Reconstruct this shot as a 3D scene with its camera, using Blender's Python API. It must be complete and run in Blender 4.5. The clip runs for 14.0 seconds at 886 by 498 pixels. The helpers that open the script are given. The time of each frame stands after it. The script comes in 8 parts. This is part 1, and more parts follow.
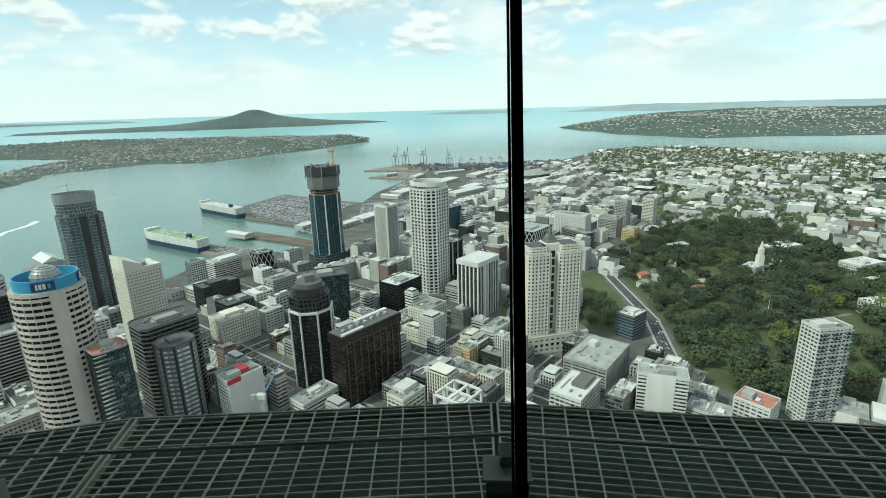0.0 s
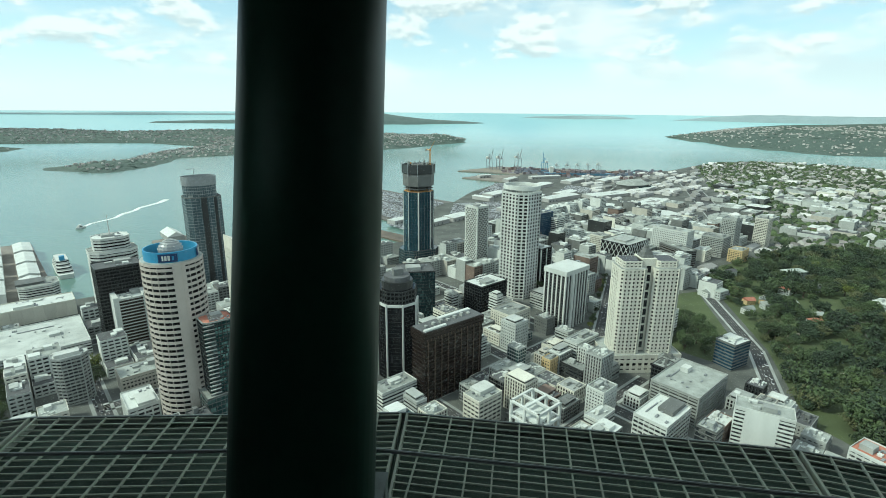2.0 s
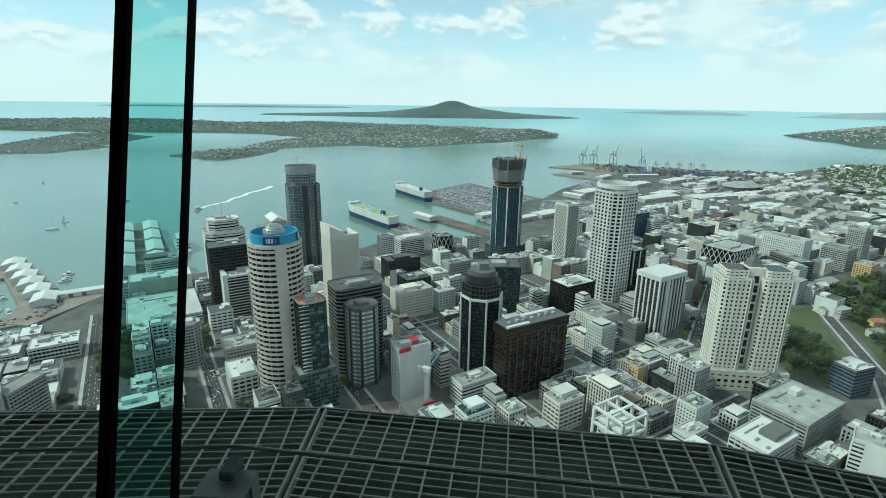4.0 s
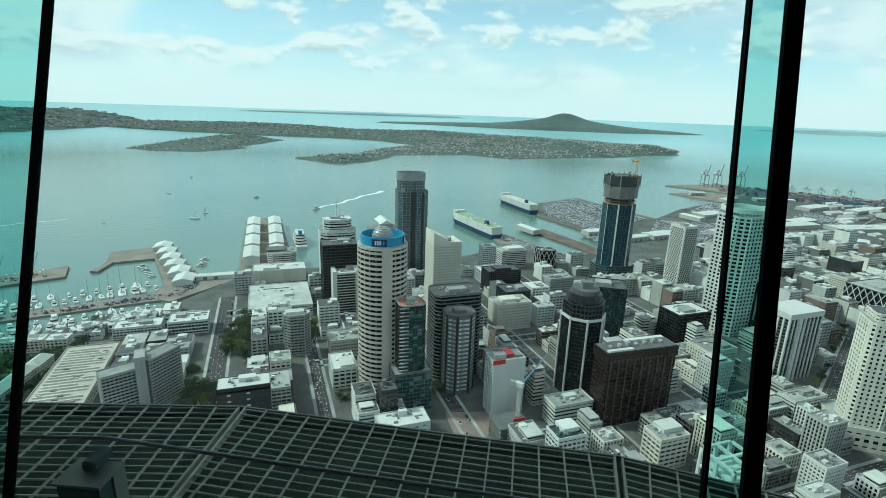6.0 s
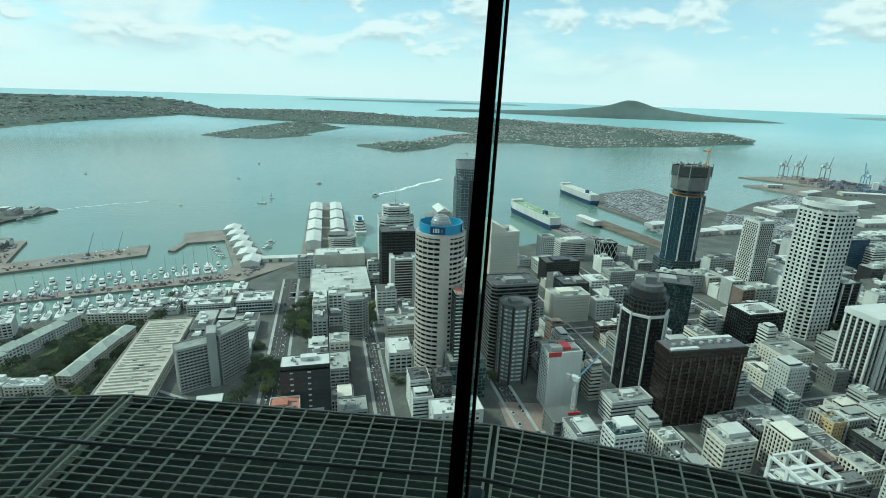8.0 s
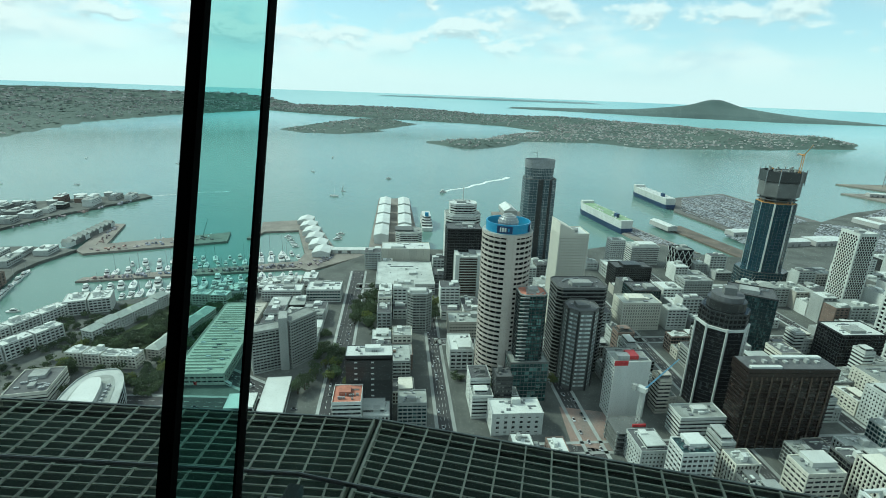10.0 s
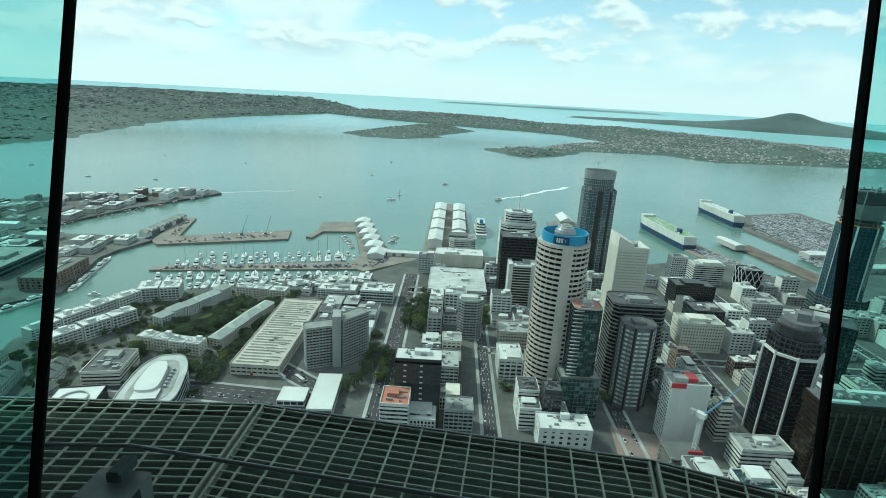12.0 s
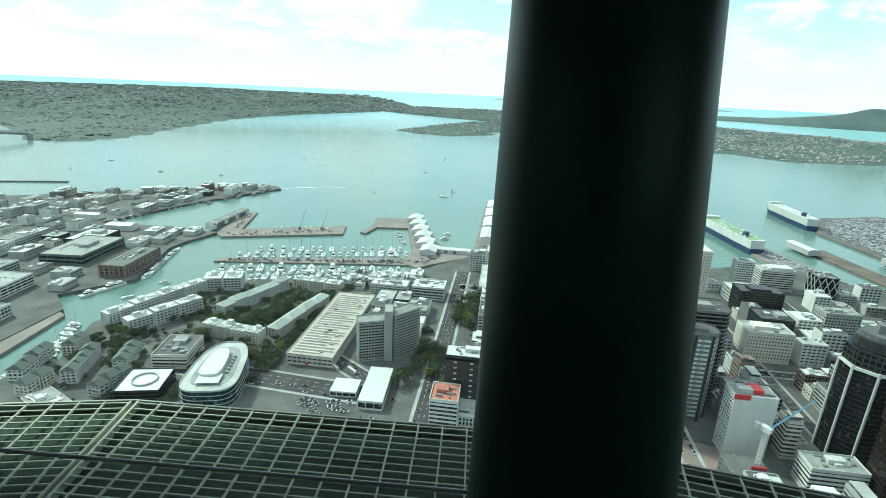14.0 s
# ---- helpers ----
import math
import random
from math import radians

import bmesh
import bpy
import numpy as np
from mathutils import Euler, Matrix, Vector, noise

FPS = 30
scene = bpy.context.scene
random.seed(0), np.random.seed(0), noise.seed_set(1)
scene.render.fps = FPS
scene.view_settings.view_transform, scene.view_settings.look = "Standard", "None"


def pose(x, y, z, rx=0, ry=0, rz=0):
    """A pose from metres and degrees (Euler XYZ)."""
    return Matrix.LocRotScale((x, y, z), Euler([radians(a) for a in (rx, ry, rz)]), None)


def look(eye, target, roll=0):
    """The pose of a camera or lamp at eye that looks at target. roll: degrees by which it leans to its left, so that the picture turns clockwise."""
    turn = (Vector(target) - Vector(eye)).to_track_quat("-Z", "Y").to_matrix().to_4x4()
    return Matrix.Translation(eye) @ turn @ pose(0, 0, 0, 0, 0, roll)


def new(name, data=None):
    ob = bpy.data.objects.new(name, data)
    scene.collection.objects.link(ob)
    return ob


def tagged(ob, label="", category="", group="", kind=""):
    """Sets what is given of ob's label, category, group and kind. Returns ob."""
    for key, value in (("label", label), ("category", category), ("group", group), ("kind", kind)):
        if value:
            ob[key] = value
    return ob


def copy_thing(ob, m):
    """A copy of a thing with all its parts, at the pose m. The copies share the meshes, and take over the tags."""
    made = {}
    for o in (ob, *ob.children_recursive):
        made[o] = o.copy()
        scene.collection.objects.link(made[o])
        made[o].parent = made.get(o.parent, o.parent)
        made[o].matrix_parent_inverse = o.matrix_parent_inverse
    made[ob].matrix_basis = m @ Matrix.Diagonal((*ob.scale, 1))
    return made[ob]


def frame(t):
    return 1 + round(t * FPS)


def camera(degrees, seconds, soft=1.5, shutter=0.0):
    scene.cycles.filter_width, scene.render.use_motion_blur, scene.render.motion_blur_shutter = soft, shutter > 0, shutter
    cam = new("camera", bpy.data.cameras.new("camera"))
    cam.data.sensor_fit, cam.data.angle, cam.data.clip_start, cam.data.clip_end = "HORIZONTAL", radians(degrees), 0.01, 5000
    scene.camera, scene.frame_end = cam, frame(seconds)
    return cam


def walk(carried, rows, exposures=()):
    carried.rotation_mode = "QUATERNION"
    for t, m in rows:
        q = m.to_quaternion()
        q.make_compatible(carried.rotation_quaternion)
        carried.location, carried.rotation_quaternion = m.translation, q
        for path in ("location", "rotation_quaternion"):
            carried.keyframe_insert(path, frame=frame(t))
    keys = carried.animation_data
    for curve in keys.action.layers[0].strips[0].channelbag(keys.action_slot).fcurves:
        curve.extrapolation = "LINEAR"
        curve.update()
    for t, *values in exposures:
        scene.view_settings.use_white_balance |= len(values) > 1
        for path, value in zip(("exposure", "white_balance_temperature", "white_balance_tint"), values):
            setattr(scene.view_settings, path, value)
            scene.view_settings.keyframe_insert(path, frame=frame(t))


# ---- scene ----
# the picture brightens a little when the dark column fills it
EXPOSURES = [(0.0, 0.40, 6150, 8), (1.2, 0.36, 6000, 7), (2.2, 0.46, 5980, 5), (3.2, 0.36, 5800, 3), (5.0, 0.24, 5680, 0), (6.5, 0.24, 5600, -3), (9.0, 0.28, 5620, -3), (12.5, 0.36, 5620, -2), (13.3, 0.68, 5680, 0), (14.0, 0.76, 5740, 1)]
cam = camera(82.28, 14.0, soft=0.9)
walk(cam, [
    (0, pose(0.496, 11.629, 250.007, 74.21, 1.47, 0.01)),
    (0.5, pose(0.147, 11.649, 250.000, 74.06, 0.89, 3.92)),
    (1, pose(-0.225, 11.758, 250.000, 74.68, -0.16, 9.08)),
    (1.5, pose(-0.594, 11.693, 250.015, 75.12, 0.54, 8.63)),
    (2, pose(-1.048, 11.709, 250.016, 74.51, -0.49, 10.70)),
    (2.5, pose(-1.460, 11.759, 250.001, 74.78, -1.10, 15.47)),
    (5, pose(-3.449, 11.433, 249.983, 73.35, -0.59, 24.12)),
    (5.5, pose(-3.796, 11.358, 249.998, 74.09, -1.07, 28.78)),
    (6, pose(-4.171, 11.211, 250.000, 74.68, -1.94, 32.85)),
    (6.5, pose(-4.533, 11.014, 249.980, 73.75, -1.06, 31.98)),
    (7, pose(-4.974, 10.941, 249.999, 73.70, -0.93, 35.11)),
    (7.5, pose(-5.335, 10.879, 249.988, 73.47, -1.91, 38.70)),
    (8, pose(-5.651, 10.606, 250.003, 73.17, -1.70, 39.33)),
    (8.5, pose(-5.971, 10.375, 250.002, 72.90, -1.85, 40.78)),
    (9, pose(-6.370, 10.222, 250.000, 72.62, -2.38, 45.68)),
    (11.5, pose(-7.966, 9.164, 250.004, 72.74, -1.71, 48.32)),
    (12, pose(-8.260, 8.822, 250.001, 73.10, -3.02, 53.48)),
    (12.5, pose(-8.552, 8.501, 250.000, 72.49, -2.22, 53.73)),
    (13, pose(-8.797, 8.189, 249.998, 71.78, -2.35, 54.97)),
    (13.5, pose(-9.127, 7.973, 250.000, 71.74, -1.63, 58.28)),
    (14, pose(-9.368, 7.675, 250.003, 72.54, -2.58, 59.34)),
], exposures=EXPOSURES)

# ---- light ----
SUN_AZ, SUN_EL = 205.0, 44.0          # degrees in plan (from +x, anticlockwise) and above the horizon


def make_world():
    w = bpy.data.worlds.new("sky")
    scene.world = w
    w.use_nodes = True
    nt = w.node_tree
    nt.nodes.clear()
    N, L = nt.nodes.new, nt.links.new
    out, bg = N("ShaderNodeOutputWorld"), N("ShaderNodeBackground")
    sky = N("ShaderNodeTexSky")
    sky.sky_type, sky.sun_disc = "NISHITA", False
    sky.sun_elevation, sky.sun_rotation = radians(SUN_EL), radians(90 - SUN_AZ)
    sky.altitude, sky.air_density, sky.dust_density, sky.ozone_density = 200, 1.0, 0.6, 1.0
    co, sep = N("ShaderNodeTexCoord"), N("ShaderNodeSeparateXYZ")
    L(co.outputs["Generated"], sep.inputs[0])

    def mth(op, a, c=None, clamp=False):
        m = N("ShaderNodeMath")
        m.operation, m.use_clamp = op, clamp
        for i, v in enumerate((a, c)):
            if v is None:
                continue
            if isinstance(v, (int, float)):
                m.inputs[i].default_value = v
            else:
                L(v, m.inputs[i])
        return m.outputs[0]

    def stretched(x, y, z, lift=0.0):
        m, a = N("ShaderNodeVectorMath"), N("ShaderNodeVectorMath")
        m.operation, a.operation = "MULTIPLY", "ADD"
        m.inputs[1].default_value, a.inputs[1].default_value = (x, y, z), (0, 0, lift)
        L(co.outputs["Generated"], m.inputs[0])
        L(m.outputs[0], a.inputs[0])
        return a.outputs[0]

    def cloud_noise(src, scale, detail=9.0, rough=0.56):
        n = N("ShaderNodeTexNoise")
        n.inputs["Scale"].default_value, n.inputs["Detail"].default_value, n.inputs["Roughness"].default_value = scale, detail, rough
        L(src, n.inputs["Vector"])
        return n.outputs["Fac"]

    def ramp(v, lo, hi, t0=0.0, t1=1.0):
        r = N("ShaderNodeMapRange")
        r.interpolation_type = "SMOOTHSTEP"
        for key, x in (("From Min", lo), ("From Max", hi), ("To Min", t0), ("To Max", t1)):
            r.inputs[key].default_value = x
        L(v, r.inputs["Value"])
        return r.outputs[0]

    def blend(a, c, f):
        m = N("ShaderNodeMix")
        m.data_type = "RGBA"
        for key, v in (("A", a), ("B", c), ("Factor", f)):
            if isinstance(v, (tuple, float)):
                m.inputs[key].default_value = v
            else:
                L(v, m.inputs[key])
        return m.outputs["Result"]

    # a clear stretch to the north, closed sheets to the east and west
    clear = N("ShaderNodeVectorMath")
    clear.operation = "DOT_PRODUCT"
    clear.inputs[1].default_value = (-0.52, 0.854, 0.0)
    L(co.outputs["Generated"], clear.inputs[0])
    shut = ramp(clear.outputs["Value"], 0.95, 0.68, 0.0, 0.12)
    thick = mth("ADD", cloud_noise(stretched(3.0, 3.0, 10.0), 1.0), shut)
    sheets = mth("MULTIPLY", ramp(thick, 0.50, 0.66), ramp(sep.outputs[2], 0.0, 0.08))
    p0 = cloud_noise(stretched(7.5, 7.5, 17.0), 1.0)
    p1 = cloud_noise(stretched(7.5, 7.5, 17.0, 0.16), 1.0)
    belt = mth("MULTIPLY", ramp(sep.outputs[2], 0.04, 0.09), ramp(sep.outputs[2], 0.34, 0.20))
    puffs = mth("MULTIPLY", ramp(p0, 0.495, 0.59), belt)
    bank = mth("MULTIPLY", ramp(cloud_noise(stretched(5.0, 5.0, 13.0, 3.3), 1.0), 0.43, 0.56), ramp(sep.outputs[2], 0.17, 0.25))
    under = ramp(mth("SUBTRACT", p1, p0), -0.03, 0.07)      # thicker above: the shaded underside
    sheet_shade = ramp(cloud_noise(stretched(7.0, 7.0, 20.0, 1.7), 1.0), 0.42, 0.60)
    white_cloud, grey_cloud = (7.9, 7.6, 7.2, 1.0), (5.3, 5.7, 5.7, 1.0)
    tinted = N("ShaderNodeMix")
    tinted.data_type, tinted.blend_type = "RGBA", "MULTIPLY"
    tinted.inputs["Factor"].default_value = 1.0
    tinted.inputs["B"].default_value = (0.95, 1.03, 0.95, 1)
    L(sky.outputs[0], tinted.inputs["A"])
    air = blend(tinted.outputs["Result"], (6.2, 7.5, 7.9, 1.0), ramp(sep.outputs[2], 0.36, 0.04, 0.05, 0.62))
    air = blend(air, (7.3, 7.5, 7.25, 1.0), ramp(sep.outputs[2], 0.11, 0.0, 0.0, 0.75))
    air = blend(air, blend((7.8, 7.6, 7.2, 1.0), (5.9, 6.35, 6.45, 1.0), sheet_shade), mth("MULTIPLY", sheets, 0.82))
    lumps = mth("MAXIMUM", puffs, bank, True)
    air = blend(air, blend(white_cloud, grey_cloud, under), mth("MULTIPLY", lumps, 0.88))
    L(air, bg.inputs["Color"])
    bg.inputs["Strength"].default_value = 0.11
    L(bg.outputs[0], out.inputs[0])


make_world()
sun_data = bpy.data.lights.new("sun", "SUN")
sun_data.energy, sun_data.angle, sun_data.color = 2.9, radians(6), (1.0, 0.93, 0.76)
sun_dir = Vector((math.cos(radians(SUN_AZ)) * math.cos(radians(SUN_EL)), math.sin(radians(SUN_AZ)) * math.cos(radians(SUN_EL)), math.sin(radians(SUN_EL))))
new("sun", sun_data).matrix_world = look(sun_dir * 400 + Vector((0, 0, 300)), (0, 0, 300))


# ---- materials ----
def mat(name, col, rough=0.8, metal=0.0, scale=0.3, vary=0.18, fine=6.0, bump=0.0, rnd=0.0, island=False, col2=None, spec=0.5, stretch=(1, 1, 1)):
    """A surface: its colour at two scales of grain and stain, its gloss, a fine relief, and a chance shift from piece to piece."""
    m = bpy.data.materials.new(name)
    m.use_nodes = True
    nt = m.node_tree
    N, L = nt.nodes.new, nt.links.new
    bs = nt.nodes["Principled BSDF"]
    bs.inputs["Roughness"].default_value, bs.inputs["Metallic"].default_value = rough, metal
    bs.inputs["Specular IOR Level"].default_value = spec
    co, mp = N("ShaderNodeTexCoord"), N("ShaderNodeMapping")
    mp.inputs["Scale"].default_value = stretch
    L(co.outputs["Object"], mp.inputs[0])
    n1, n2 = N("ShaderNodeTexNoise"), N("ShaderNodeTexNoise")
    n1.inputs["Scale"].default_value, n1.inputs["Detail"].default_value = scale, 5
    n2.inputs["Scale"].default_value, n2.inputs["Detail"].default_value = fine, 3
    L(mp.outputs[0], n1.inputs["Vector"])
    L(mp.outputs[0], n2.inputs["Vector"])
    r1 = N("ShaderNodeMapRange")
    r1.inputs["From Min"].default_value, r1.inputs["From Max"].default_value = 0.32, 0.68
    L(n1.outputs["Fac"], r1.inputs["Value"])
    c = N("ShaderNodeMix")
    c.data_type = "RGBA"
    c.inputs["A"].default_value = (*col, 1)
    c.inputs["B"].default_value = (*(col2 or [v * (1 - vary) for v in col]), 1)
    L(r1.outputs[0], c.inputs["Factor"])
    h = N("ShaderNodeHueSaturation")
    v = N("ShaderNodeMath")
    v.operation = "MULTIPLY_ADD"
    v.inputs[1].default_value, v.inputs[2].default_value = vary, 1 - vary / 2
    L(n2.outputs["Fac"], v.inputs[0])
    val = v.outputs[0]
    if rnd:
        s = N("ShaderNodeNewGeometry" if island else "ShaderNodeObjectInfo")
        a = N("ShaderNodeMath")
        a.operation = "MULTIPLY_ADD"
        a.inputs[1].default_value, a.inputs[2].default_value = 2 * rnd, 1 - rnd
        L(s.outputs["Random Per Island" if island else "Random"], a.inputs[0])
        k = N("ShaderNodeMath")
        k.operation = "MULTIPLY"
        L(val, k.inputs[0])
        L(a.outputs[0], k.inputs[1])
        val = k.outputs[0]
    L(val, h.inputs["Value"])
    L(c.outputs["Result"], h.inputs["Color"])
    L(h.outputs[0], bs.inputs["Base Color"])
    if bump:
        bp = N("ShaderNodeBump")
        bp.inputs["Strength"].default_value = bump
        L(n2.outputs["Fac"], bp.inputs["Height"])
        L(bp.outputs[0], bs.inputs["Normal"])
    return m


def glass_wall(name, col, col2, pane=(1.5, 1.5, 3.6), rough=0.1, blinds=0.3, spec=0.28):
    """Window glass of a building: dark rooms behind, here and there a pale blind, pane by pane."""
    m = mat(name, col, rough, scale=0.05, vary=0.3, fine=0.4, spec=spec)
    nt = m.node_tree
    N, L = nt.nodes.new, nt.links.new
    bs = nt.nodes["Principled BSDF"]
    old = bs.inputs["Base Color"].links[0].from_socket
    co, sn, wn = N("ShaderNodeTexCoord"), N("ShaderNodeVectorMath"), N("ShaderNodeTexWhiteNoise")
    sn.operation = "SNAP"
    sn.inputs[1].default_value = pane
    L(co.outputs["Object"], sn.inputs[0])
    L(sn.outputs[0], wn.inputs["Vector"])
    r = N("ShaderNodeMapRange")
    r.inputs["From Min"].default_value, r.inputs["From Max"].default_value = 1 - blinds, 1.0
    L(wn.outputs["Value"], r.inputs["Value"])
    c = N("ShaderNodeMix")
    c.data_type = "RGBA"
    c.inputs["B"].default_value = (*col2, 1)
    L(old, c.inputs["A"])
    L(r.outputs[0], c.inputs["Factor"])
    L(c.outputs["Result"], bs.inputs["Base Color"])
    return m


def clear_glass(name, tint, gloss=0.05, veil=0.0):
    """A sheet of clear glass, tinted by its thickness, with a reflection that grows at a slant and an added pale veil
    in place of glare.
    """
    m = bpy.data.materials.new(name)
    m.use_nodes = True
    nt = m.node_tree
    nt.nodes.clear()
    N, L = nt.nodes.new, nt.links.new
    out, tr, gl, mx, fr = N("ShaderNodeOutputMaterial"), N("ShaderNodeBsdfTransparent"), N("ShaderNodeBsdfGlossy"), N("ShaderNodeMixShader"), N("ShaderNodeFresnel")
    tr.inputs[0].default_value = (*tint, 1)
    gl.inputs["Roughness"].default_value = 0.02
    fr.inputs["IOR"].default_value = 1.0 + gloss * 6
    L(fr.outputs[0], mx.inputs[0])
    L(tr.outputs[0], mx.inputs[1])
    L(gl.outputs[0], mx.inputs[2])
    last = mx.outputs[0]
    # pale scatter mixed in to imitate veiling glare
    if veil:
        tl, ad, co, nz, rg = N("ShaderNodeBsdfTranslucent"), N("ShaderNodeMixShader"), N("ShaderNodeTexCoord"), N("ShaderNodeTexNoise"), N("ShaderNodeMapRange")
        tl.inputs[0].default_value = (0.62, 0.66, 0.6, 1)
        nz.inputs["Scale"].default_value, nz.inputs["Detail"].default_value = 1.1, 5
        rg.inputs["To Min"].default_value, rg.inputs["To Max"].default_value = veil * 0.4, veil * 1.6
        L(co.outputs["Object"], nz.inputs["Vector"])
        L(nz.outputs["Fac"], rg.inputs["Value"])
        L(rg.outputs[0], ad.inputs[0])
        L(last, ad.inputs[1])
        L(tl.outputs[0], ad.inputs[2])
        last = ad.outputs[0]
    L(last, out.inputs[0])
    return m


